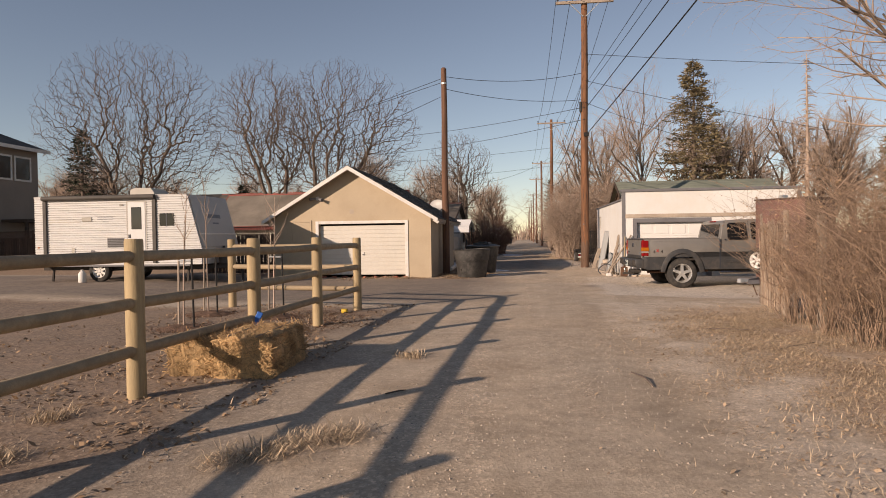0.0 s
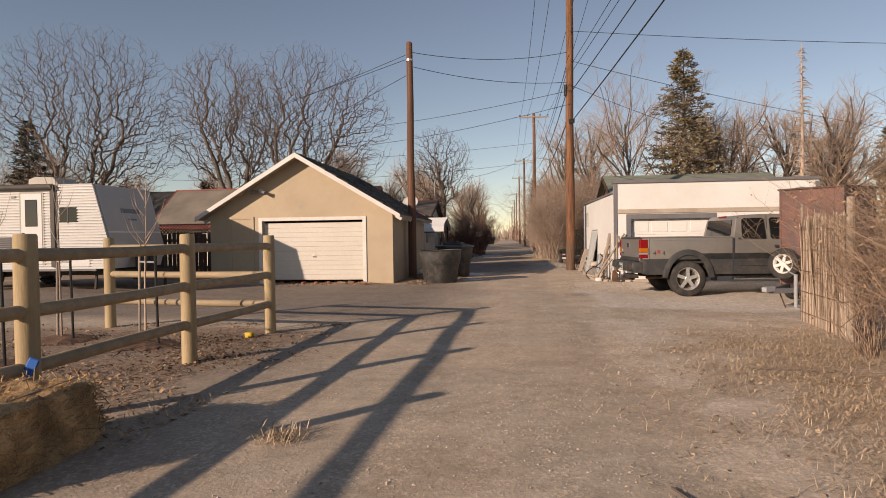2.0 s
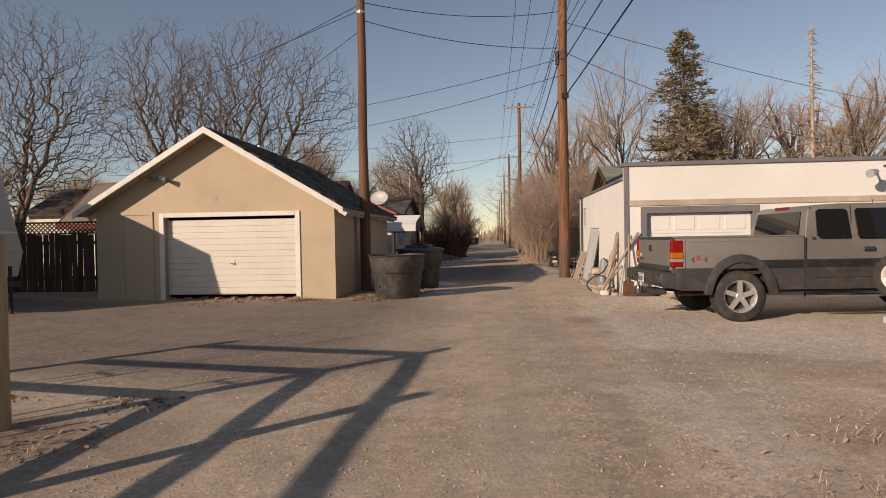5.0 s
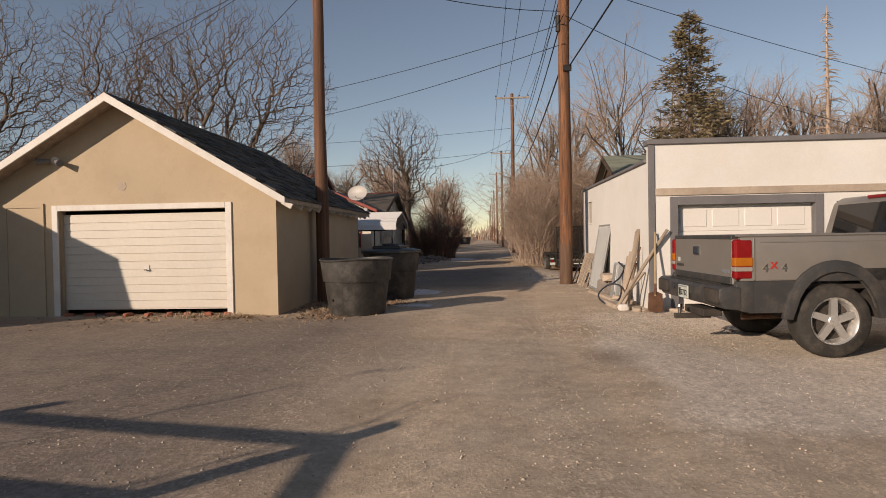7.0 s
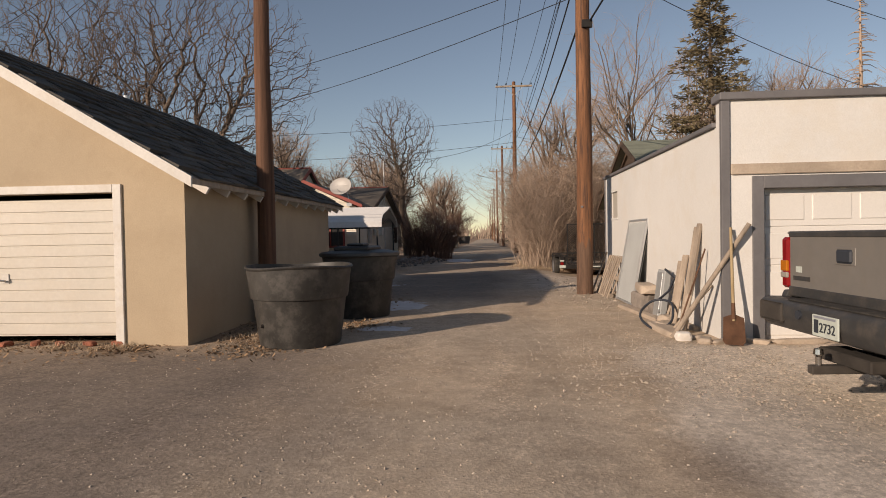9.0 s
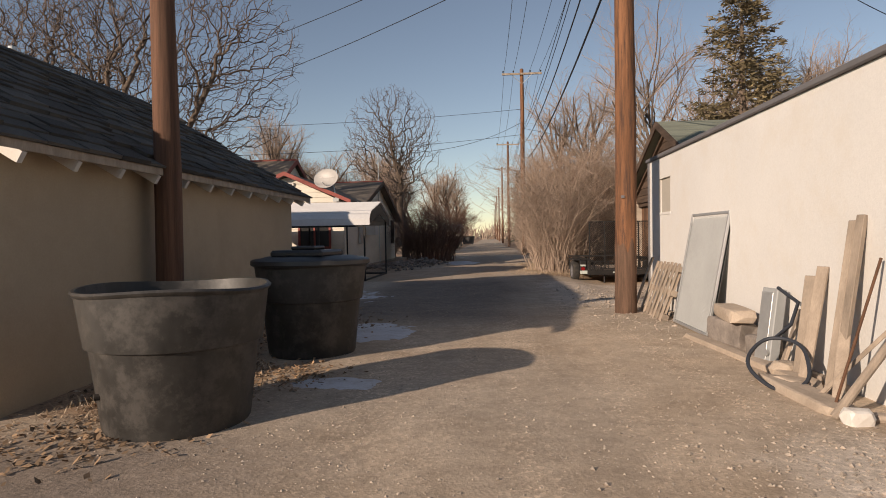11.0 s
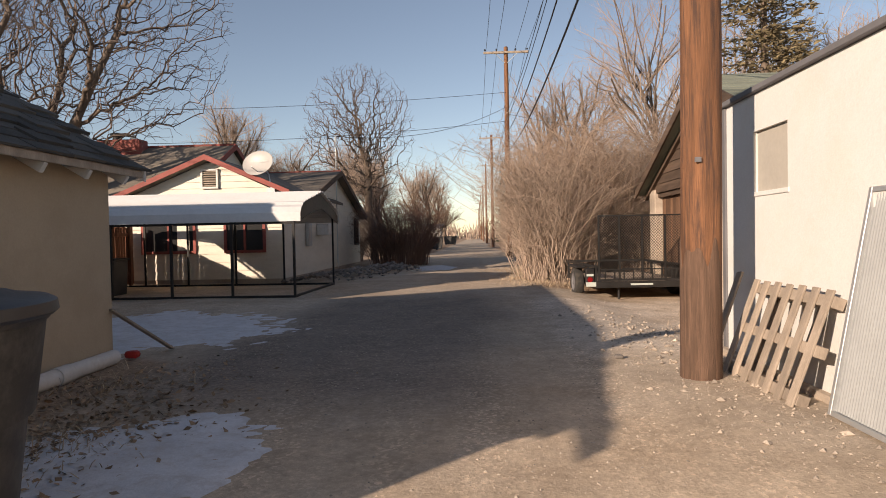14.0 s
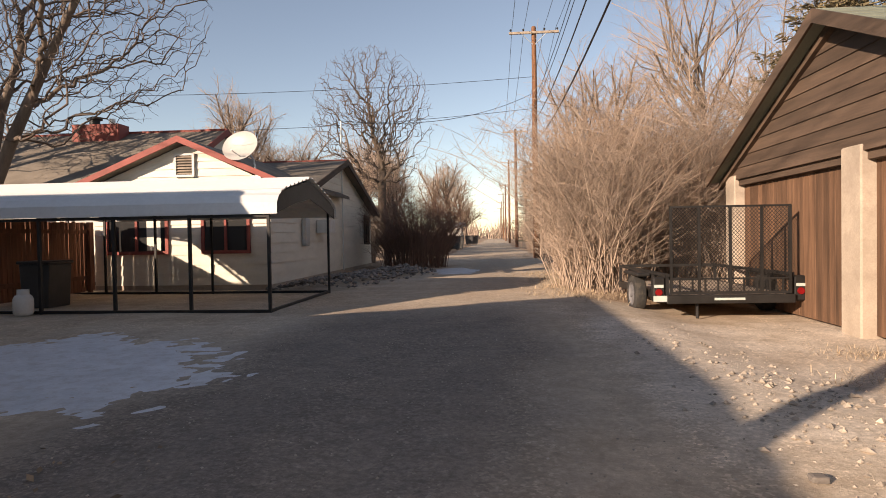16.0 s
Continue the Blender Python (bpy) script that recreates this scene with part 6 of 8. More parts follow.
# ---------------- fences ----------------
def board_fence(name, label, a, b, h, w, material, lattice=0.0, gap=0.012):
    f = thing(name, label, "fence", pose(0, 0, 0))
    a, b = Vector((*a, 0)), Vector((*b, 0))
    L = (b - a).length
    ang = math.atan2((b - a).y, (b - a).x)
    m0 = Matrix.Translation((a.x, a.y, gz(a.x, a.y))) @ Matrix.Rotation(ang, 4, "Z")
    rng = random.Random(int(L * 100))
    n = int(L / (w + gap))
    me = bpy.data.meshes.new("board")
    bm = box(0, w, -0.01, 0.01, 0, 1, 0.003)
    bm.to_mesh(me)
    bm.free()
    me.materials.append(material)
    for i in range(n):
        shared("board", me, f, m0 @ pose(i * (w + gap), rng.uniform(-0.006, 0.006), 0.02, 0, rng.uniform(-0.4, 0.4), 0) @ Matrix.Diagonal((1, 1, h * rng.uniform(0.98, 1.0), 1)))
    for z in (0.3, h - 0.25):
        part("rail", box(0, L, 0.012, 0.05, z, z + 0.09, 0, None, m0), material, f)
    k = 0.0
    while k <= L + 0.01:
        part("post", box(k - 0.045, k + 0.045, 0.012, 0.10, 0, h + lattice + 0.04, 0.006, None, m0), material, f)
        k += L / max(1, round(L / 2.2))
    if lattice:
        lat = part("lattice_frame", box(0, L, -0.02, 0.012, h + lattice - 0.04, h + lattice, 0, None, m0), material, f, "diamond lattice along the top")
        part("lattice_frame", box(0, L, -0.02, 0.012, h, h + 0.03, 0, None, m0), material, f)
        st = 0.11
        for i in range(-2, int(L / st)):
            for sgn in (1, -1):
                x0, x1 = i * st + (0 if sgn > 0 else lattice), i * st + (lattice if sgn > 0 else 0)
                if min(x0, x1) < 0 or max(x0, x1) > L:
                    continue
                part("lattice_strip", beam(m0 @ Vector((x0, -0.004 * sgn, h + 0.02)), m0 @ Vector((x1, -0.004 * sgn, h + lattice - 0.02)), 0.006, 0.028), material, lat)


board_fence("board_fence", "dark weathered board fence with lattice top", (-11.4, 21.2), (-8.75, 21.2), 1.38, 0.13, DARKFENCE, 0.30)
board_fence("board_fence", "dark weathered board fence with lattice top", (-25.5, 27.0), (-17.0, 27.0), 1.40, 0.13, DARKFENCE, 0.35)
board_fence("board_fence", "red-brown upright board fence beside the carport", (-9.1, 38.3), (-9.0, 35.2), 1.62, 0.12, FENCEWOOD)
board_fence("board_fence", "red-brown upright board fence beside the carport", (-12.5, 38.4), (-9.1, 38.4), 1.62, 0.12, FENCEWOOD)


def reed_fence():
    f = thing("reed_fence", "pale dry reed screen wired to a low fence", "fence", pose(0, 0, 0))
    a, b = Vector((4.50, 12.60, 0)), Vector((4.25, 10.9, 0))
    rng = random.Random(31)
    me = []
    for k in range(4):
        v, q = tubes([([(0, 0, 0), (0.006 * rng.gauss(0, 1), 0.004, 0.5), (0.006 * rng.gauss(0, 1), 0, 1.0)], [0.007, 0.006, 0.004], 4)])
        m = bpy.data.meshes.new("reed")
        fill(m, v, q)
        m.materials.append(REED)
        me.append(m)
    n = 250
    for i in range(n):
        p = a.lerp(b, (i + rng.random() * 0.8) / n)
        h = 1.62 * (0.93 + 0.09 * noise.noise(p * 3)) * rng.uniform(0.95, 1.04)
        shared("reed", me[i % 4], f, Matrix.Translation(p + Vector((rng.uniform(-0.012, 0.012), 0, gz(p.x, p.y)))) @ pose(0, 0, 0, rng.gauss(0, 1.6), rng.gauss(0, 1.6), 0) @ Matrix.Diagonal((1.05, 1.05, h, 1)))
    lines = []
    for i in range(700):
        p = a.lerp(b, rng.random())
        h = 1.58 * (0.93 + 0.09 * noise.noise(p * 3)) * rng.uniform(0.9, 1.04)
        q = (p.x + rng.uniform(0.01, 0.045), p.y, gz(p.x, p.y))
        lines.append(([q, (q[0] + rng.gauss(0, 0.01), q[1] + rng.gauss(0, 0.02), h)], [0.006, 0.004], 4))
    v, q = tubes(lines)
    tagged(raw("reed_backing", v, q, REED, f), kind="stuff")
    for k, (x, y) in enumerate(((4.50, 12.64), (4.25, 10.85), (4.15, 7.4), (4.2, 5.0), (4.25, 2.6))):
        part("post", rod((x, y, -0.1), (x, y, 1.72), 0.022 if k == 0 else 0.05, 0.022 if k == 0 else 0.045, 8), GREYWOOD, f)
    for z in (0.15, 0.45, 0.75, 1.05, 1.35):
        part("wire", rod((4.46, 12.64, z), (4.21, 10.9, z), 0.004, 0.004, 4), RUSTIRON, f)
        part("wire", rod((4.23, 10.9, z), (4.25, 2.6, z), 0.004, 0.004, 4), RUSTIRON, f)
    for k in range(14):
        y = 12.55 - k * 0.125
        x = 4.44 - 0.147 * (12.64 - y)
        part("wire", rod((x, y, 0.02), (x, y, 1.5), 0.003, 0.003, 4), RUSTIRON, f)
    part("board", box(4.05, 4.13, 9.2, 9.32, 0, 1.6, 0.006), GREYWOOD, f)


reed_fence()


# ---------------- things leaning on the white garage ----------------
def finned_panel():
    p = thing("finned_panel", "large ribbed grey aluminium panel leaning on the wall", "metal panel", Matrix.Translation((2.92, 24.92, 0.02)) @ Matrix.Rotation(radians(10.5), 4, "Y"))
    H, W = 1.50, 1.36
    part("sheet", box(0.0, 0.02, -W / 2, W / 2, 0.0, H), RADGREY, p)
    for y in (-W / 2, W / 2 - 0.035):
        part("edge_frame", box(-0.03, 0.025, y, y + 0.035, 0.0, H, 0.004), GALV, p)
    for z in (0.0, H - 0.035):
        part("edge_frame", box(-0.03, 0.025, -W / 2 + 0.035, W / 2 - 0.035, z, z + 0.035, 0.004), GALV, p)
    me = bpy.data.meshes.new("rib")
    bm = prism([(0.0, 0.0), (-0.016, 0.007), (-0.016, 0.013), (0.0, 0.02)], "z", 0.04, H - 0.04)
    bm.to_mesh(me)
    bm.free()
    me.materials.append(RADGREY)
    n = 46
    for i in range(n):
        shared("rib", me, p, Matrix.Translation((0, -W / 2 + 0.045 + i * (W - 0.11) / n, 0)))


def pallet():
    p = thing("pallet", "weathered grey wooden pallet leaning on the wall", "pallet", Matrix.Translation((2.78, 26.45, gz(2.8, 26.5))) @ Matrix.Rotation(radians(20), 4, "Y"))
    H, W = 0.85, 1.22
    for z in (0.02, H / 2 - 0.045, H - 0.11):
        part("stringer", box(0.02, 0.11, -W / 2, W / 2, z, z + 0.04 + 0.045, 0.004), GREYWOOD, p)
    rng = random.Random(5)
    for i in range(7):
        y = -W / 2 + i * (W - 0.09) / 6
        part("slat", box(0.0, 0.018, y, y + 0.09, 0.0 - rng.uniform(0, 0.02), H + rng.uniform(0, 0.015), 0.003), GREYWOOD, p)
    for i in range(2):
        y = -W / 2 + 0.22 + i * (W - 0.54)
        part("slat", box(0.112, 0.13, y, y + 0.10, 0.0, H, 0.003), GREYWOOD, p)
    b = finish("loose_board", box(-0.012, 0.012, -0.05, 0.05, 0, 0.9, 0.003), GREYWOOD)
    b.matrix_basis = Matrix.Translation((2.74, 27.25, 0.02)) @ pose(0, 0, 0, -7, 22, 0)
    tagged(b, "grey weathered board leaning beside the pallet", "board")


def lump(name, label, cat, loc, size, seed, material, group="", rot=0, boxy=0.5):
    bm = bmesh.new()
    bmesh.ops.create_icosphere(bm, subdivisions=2, radius=1)
    for v in bm.verts:
        c = v.co.copy()
        v.co = Vector([math.copysign(abs(q) ** boxy, q) for q in c]) * (1 + 0.16 * noise.noise(c * 1.7 + Vector((seed * 7, 0, 0))))
        v.co = Vector((v.co.x * size[0], v.co.y * size[1], v.co.z * size[2]))
    ob = finish(name, bm, material, None, False)
    ob.matrix_basis = pose(*loc, 0, 0, rot)
    tagged(ob, label, cat, group)
    return ob


def leaning(name, label, cat, foot, head, w, h, material):
    ob = finish(name, beam(foot, head, w, h, None, 0.004), material)
    tagged(ob, label, cat, "scrap boards against the garage")
    return ob


def junk():
    finned_panel()
    pallet()
    lump("stone_block", "rough brown stone block at the garage foot", "stone", (3.0, 23.75, 0.14), (0.13, 0.36, 0.17), 1, STONE, "", 8, 0.28)
    lump("stone_block", "flat sandstone slab on a rough block", "stone", (2.98, 23.65, 0.38), (0.13, 0.40, 0.07), 2, CONCRETE, "", -6, 0.25)
    lump("stone_block", "rough brown stone block at the garage foot", "stone", (3.0, 22.95, 0.12), (0.12, 0.14, 0.14), 3, STONE, "", 20, 0.3)
    r = thing("metal_box", "narrow grey metal radiator standing on end", "radiator", pose(2.95, 22.80, 0.0, 0, 8, 12))
    part("case", box(-0.05, 0.05, -0.11, 0.11, 0.0, 0.72, 0.008), RADGREY, r)
    part("side_plate", box(-0.058, -0.05, -0.06, 0.10, 0.04, 0.68, 0.003), GALV, r)
    part("knob", rod((-0.06, -0.08, 0.12), (-0.08, -0.08, 0.12), 0.03, 0.03, 12), GALV, r)
    curb = lump("kerb_stone", "low worn concrete edging along the garage", "kerb", (2.86, 23.2, 0.0), (0.09, 1.35, 0.06), 6, CONCRETE, "", 4, 0.3)
    curb2 = lump("kerb_stone", "low worn concrete edging along the garage", "kerb", (2.70, 21.6, 0.02), (0.11, 0.55, 0.06), 7, CONCRETE, "", 2, 0.3)
    for foot, head, w, h in (((2.96, 22.2, 0.02), (3.14, 22.35, 0.86), 0.09, 0.03), ((2.93, 22.05, 0.02), (3.14, 22.15, 0.95), 0.10, 0.025), ((2.92, 21.55, 0.02), (3.15, 21.62, 1.36), 0.07, 0.04), ((2.90, 21.62, 0.02), (3.14, 21.72, 1.32), 0.06, 0.03), ((2.80, 21.3, 0.03), (3.12, 21.75, 0.75), 0.08, 0.03), ((2.76, 21.5, 0.03), (3.14, 21.2, 0.62), 0.06, 0.03), ((2.98, 22.55, 0.02), (3.13, 22.5, 0.55), 0.16, 0.03)):
        leaning("scrap_board", "weathered scrap board leaning on the wall", "board", foot, head, w, h, GREYWOOD)
    tagged(finish("long_pole", rod((2.62, 21.0, 0.03), (3.42, 20.80, 1.34), 0.03, 0.026, 10), GREYWOOD), "long grey wooden pole leaning at the corner", "pole")
    tagged(finish("iron_rod", rod((2.72, 21.2, 0.02), (3.12, 21.35, 1.05), 0.010, 0.010, 8), RUSTIRON), "thin rusty iron rod with bent eye", "rod")
    sh = thing("shovel", "old shovel with wooden shaft leaning on door frame", "shovel", pose(3.14, 20.52, 0.02, -14, 4, 0))
    part("shaft", rod((0, 0, 0.26), (0, 0, 1.32), 0.018, 0.016, 10), POSTWOOD, sh)
    bm = prism([(-0.11, 0.30), (-0.12, 0.04), (-0.09, 0.0), (0.09, 0.0), (0.12, 0.04), (0.11, 0.30), (0.03, 0.33), (-0.03, 0.33)], "y", -0.005, 0.005)
    part("blade", bm, RUSTIRON, sh, "rusty square blade")
    part("socket", rod((0, 0, 0.28), (0, 0, 0.46), 0.024, 0.02, 10), RUSTIRON, sh)
    # hose coil and small scraps
    pts = [(2.72 + 0.20 * math.cos(a) * (1 + 0.1 * math.sin(3 * a)), 22.0 + 0.30 * math.sin(a), 0.18 + 0.16 * math.sin(a + 0.6)) for a in np.linspace(0, 7.4, 40)]
    pts += [(2.95, 22.3, 0.45), (3.08, 22.45, 0.62), (3.02, 22.7, 0.73)]
    v, f = tubes([(pts, [0.016] * len(pts), 8)])
    tagged(raw("hose", v, f, INK, None, True), "old black rubber hose in a loose loop", "hose")
    lump("white_scrap", "white crumpled plastic scrap by the wall", "scrap", (2.72, 20.92, 0.05), (0.09, 0.07, 0.06), 9, WHITEPAINT)
    for k, (x, y, sx, sy, sz) in enumerate(((2.85, 21.0, 0.12, 0.06, 0.03), (3.1, 20.75, 0.16, 0.05, 0.03), (2.9, 20.75, 0.1, 0.08, 0.04), (2.75, 21.9, 0.12, 0.08, 0.05), (3.45, 20.72, 0.14, 0.05, 0.03), (3.9, 20.7, 0.3, 0.05, 0.035), (2.95, 22.4, 0.12, 0.1, 0.07))):
        lump("scrap_stone", "broken masonry lump on the ground", "rubble", (x, y, sz * 0.7 + gz(x, y)), (sx, sy, sz), 20 + k, CONCRETE, "rubble at the garage corner", k * 37)
    # gas bottle and bin under the carport
    gb = thing("gas_bottle", "white propane bottle with collar standing on concrete", "gas bottle", pose(-7.35, 34.15, gz(-7.35, 34.15)))
    part("cylinder", lathe([(0.10, 0), (0.13, 0.02), (0.15, 0.06), (0.15, 0.28), (0.12, 0.34), (0.05, 0.37)], 20), WHITEPAINT, gb, smooth=True)
    part("collar", lathe([(0.09, 0.35), (0.09, 0.44), (0.085, 0.44), (0.085, 0.35)], 18), WHITEPAINT, gb)
    part("valve", rod((0, 0, 0.36), (0, 0, 0.42), 0.02), CHROME, gb)
    wb = thing("wheelie_bin", "dark plastic bin beside the board fence", "bin", pose(-7.9, 35.4, gz(-7.9, 35.4)))
    part("body", prism([(-0.25, 0), (0.25, 0), (0.3, 0.8), (-0.3, 0.8)], "y", -0.3, 0.3, None, 0.02), TANKLID, wb)
    part("lid", box(-0.33, 0.33, -0.34, 0.33, 0.80, 0.86, 0.02), TANKLID, wb)
    wp = thing("garden_fence", "white painted board panel beside the carport", "fence panel", pose(-8.75, 34.0, gz(-8.5, 34.0)))
    for k in range(4):
        part("board", box(k * 0.19, k * 0.19 + 0.18, -0.012, 0.012, 0, 1.62 - 0.01 * k, 0.004), WHITEPAINT, wp)
    part("rail", box(0, 0.76, 0.012, 0.05, 1.2, 1.28), WHITEPAINT, wp)
    part("rail", box(0, 0.76, 0.012, 0.05, 0.3, 0.38), WHITEPAINT, wp)
    # pipe along the garage foot, red rag
    pipe = thing("drain_pipe", "white plastic drain pipe lying on the ground", "pipe", pose(0, 0, 0))
    part("tube", rod((-2.98, 24.9, 0.07), (-3.08, 27.55, 0.07), 0.075, 0.075, 16), WHITEPAINT, pipe, smooth=True)
    part("coupling", rod((-3.04, 26.6, 0.07), (-3.05, 26.8, 0.07), 0.085, 0.085, 16), WHITEPAINT, pipe, smooth=True)
    part("coupling", rod((-3.0, 25.5, 0.07), (-3.01, 25.65, 0.07), 0.085, 0.085, 16), WHITEPAINT, pipe, smooth=True)
    lump("red_rag", "red plastic rag at the pipe end", "rag", (-3.0, 27.75, 0.06), (0.07, 0.05, 0.04), 4, REDPAINT)
    lump("yellow_scrap", "yellow plastic scrap at a post foot", "scrap", (-3.28, 11.02, 0.03), (0.06, 0.05, 0.04), 5, YELLOW)
    st = lump("stone", "pale flat stone on the dirt", "stone", (2.0, 27.6, 0.02), (0.045, 0.035, 0.02), 15, STONE)
    for k in range(9):
        lump("brick_rubble", "broken red brick piece below the garage door", "rubble", (-6.9 + k * 0.36, 20.80 + 0.03 * (k % 3), 0.02), (0.09, 0.05, 0.04), 40 + k, BRICKRED, "bricks under the garage door", k * 23)
    tagged(finish("plank", beam((-2.85, 28.3, 0.02), (-3.14, 27.6, 0.55), 0.08, 0.02), GREYWOOD), "thin board leaning on the garage corner", "board")


junk()


# ---------------- trees and shrubs ----------------
def cross3(a, b):
    return np.array((a[1] * b[2] - a[2] * b[1], a[2] * b[0] - a[0] * b[2], a[0] * b[1] - a[1] * b[0]))


def size3(a):
    return math.sqrt(a[0] * a[0] + a[1] * a[1] + a[2] * a[2])


def grow(rng, p, d, length, r, level, spec, out):
    """One limb and all that springs from it. spec: per level (segments, wander, children, angle, ratio, lift)."""
    segs, wander, kids, angle, ratio, lift = spec[level][:6]
    pts, radii = [np.array(p)], [r]
    d = np.array(d, float)
    last = level == len(spec) - 1
    rend = r * (0.25 if last else 0.5)
    for i in range(segs):
        d = d + np.array([rng.gauss(0, wander), rng.gauss(0, wander), rng.gauss(0, wander * 0.7) + lift])
        d /= size3(d)
        pts.append(pts[-1] + d * length / segs)
        radii.append(r + (rend - r) * (i + 1) / segs)
    out[0 if level < 2 else 1].append((pts, radii, 8 if level == 0 else 6 if level == 1 else 4 if level == 2 else 3))
    if last:
        return
    for k in range(kids):
        t = (k + rng.uniform(0.2, 1.0)) / kids
        t = (0.25 + 0.75 * t) if level else (spec[0][6] if len(spec[0]) > 6 else 0.45) + 0.5 * t
        t = min(t, 1.0)
        q = t * segs
        i = min(int(q), segs - 1)
        pos = pts[i] + (pts[i + 1] - pts[i]) * (q - i)
        ax = pts[i + 1] - pts[i]
        ax = ax / size3(ax)
        side = cross3(ax, np.array([rng.gauss(0, 1), rng.gauss(0, 1), rng.gauss(0, 1)]))
        side /= size3(side) + 1e-9
        a = radians(angle * rng.uniform(0.6, 1.25))
        nd = ax * math.cos(a) + side * math.sin(a)
        rr = radii[i] * rng.uniform(0.45, 0.72) * (1.0, 0.85, 0.66, 0.72, 0.8)[level]
        grow(rng, pos, nd, length * ratio * rng.uniform(0.7, 1.2) * (1.15 - 0.4 * t), rr, level + 1, SPECS[spec_key[0]], out)


SPECS = {
    "far": [(5, 0.08, 12, 36, 0.6, 0.03), (5, 0.14, 10, 40, 0.48, 0.06), (4, 0.2, 9, 42, 0.55, 0.04), (3, 0.22, 0, 0, 0, 0.03)],
}
spec_key = ["far"]


def bare_tree(x, y, stems, height, key, seed, label, twig=TWIG, r=0.2, spread=0.25, group=""):
    t = thing("bare_tree", label, "tree", pose(x, y, gz(x, y)), group)
    rng = random.Random(seed)
    out = ([], [])
    spec_key[0] = key
    for k in range(stems):
        a = rng.uniform(0, 6.28) + k * 6.28 / max(1, stems)
        lean = spread * (1 if stems > 1 else 0.3)
        grow(rng, (math.cos(a) * 0.25 * (stems > 1), math.sin(a) * 0.25 * (stems > 1), -0.1), (math.cos(a) * lean, math.sin(a) * lean, 1), height * 0.55 * rng.uniform(0.9, 1.1), r * rng.uniform(0.8, 1.1), 0, SPECS[key], out)
    v, f = tubes(out[0])
    raw("trunk", v, f, BARK, t, True)
    v, f = tubes(out[1])
    raw("crown", v, f, twig, t, False)
    return t


def crowned_tree(x, y, stems, fork, centre, radii, n, seed, label, twig=TWIG, tip=0.008, gaps=0.25):
    """A bare tree whose twigs reach for random points of a rounded crown; limbs thicken as they gather twigs."""
    t = thing("bare_tree", label, "tree", pose(x, y, gz(x, y)))
    rng = random.Random(seed)
    c, rad = np.array(centre) - np.array((x, y, 0)), np.array(radii)
    pos, par, run = [np.array((0.0, 0.0, -0.15))], [-1], [0.0]

    def add(p, parent):
        pos.append(np.array(p))
        par.append(parent)
        run.append(run[parent] + size3(pos[-1] - pos[parent]))
        return len(pos) - 1

    for k in range(stems):
        ang = rng.uniform(-0.5, 0.5) + k * 6.28 / stems
        goal = c + rad * np.array((math.cos(ang) * 0.38, math.sin(ang) * 0.38, -0.15)) * (stems > 1)
        prev, start = 0, np.array((math.cos(ang) * 0.2, math.sin(ang) * 0.2, 0.0)) * (stems > 1)
        for i in range(1, 9):
            u = i / 8
            p = start + (goal - start) * np.array((u ** 1.5, u ** 1.5, u)) + np.array([rng.gauss(0, 0.09) for _ in range(3)]) * (i > 1)
            prev = add(p, prev)
    goals = []
    while len(goals) < n:
        d = np.array([rng.gauss(0, 1) for _ in range(3)])
        d /= size3(d)
        p = c + rad * d * rng.random() ** 0.42
        if p[2] < fork or noise.noise(Vector(p) * 0.75 + Vector((seed, 0, 0))) < rng.uniform(-0.6, 0.1) * (1 - gaps) - 0.2 + gaps:
            continue
        goals.append(p)
    hub = np.array((0, 0, fork)) * 0.6 + c * 0.4
    goals.sort(key=lambda p: size3((p - hub) / rad))
    size = len(pos) + 2 * n + 4
    P, L = np.zeros((size, 3)), np.full(size, 1e9)
    P[:len(pos)], L[:len(pos)] = np.array(pos), np.array(run)
    low = np.array([p[2] < fork * 0.75 for p in pos])
    L[:len(pos)][low] = 1e9
    for g in goals:
        m = len(pos)
        dist = np.sqrt(((P[:m] - g) ** 2).sum(1))
        k = int(np.argmin(dist + 0.30 * L[:m]))
        span = dist[k]
        mid = (P[k] + g) / 2 + np.array([rng.gauss(0, 0.085), rng.gauss(0, 0.085), rng.gauss(0.05, 0.07)]) * span
        a1 = add(mid, k)
        P[a1], L[a1] = mid, run[a1]
        a2 = add(g, a1)
        P[a2], L[a2] = g, run[a2]
    area = [0.0] * len(pos)
    for i in range(len(pos) - 1, 0, -1):
        if area[i] == 0.0:
            area[i] = tip ** 2.3
        area[par[i]] += area[i]
    r = [q ** (1 / 2.3) for q in area]
    thick, thin = [], []
    for i in range(1, len(pos)):
        q = par[i]
        ra = min(r[q], r[i] * 1.25)
        (thick if r[i] > 0.045 else thin).append(([pos[q], pos[i]], [ra, r[i] * (0.5 if r[i] <= tip * 1.01 else 1.0)], 7 if r[i] > 0.045 else 3))
    v, f = tubes(thick)
    raw("trunk", v, f, BARK, t, True)
    v, f = tubes(thin)
    raw("crown", v, f, twig, t, False)
    return t


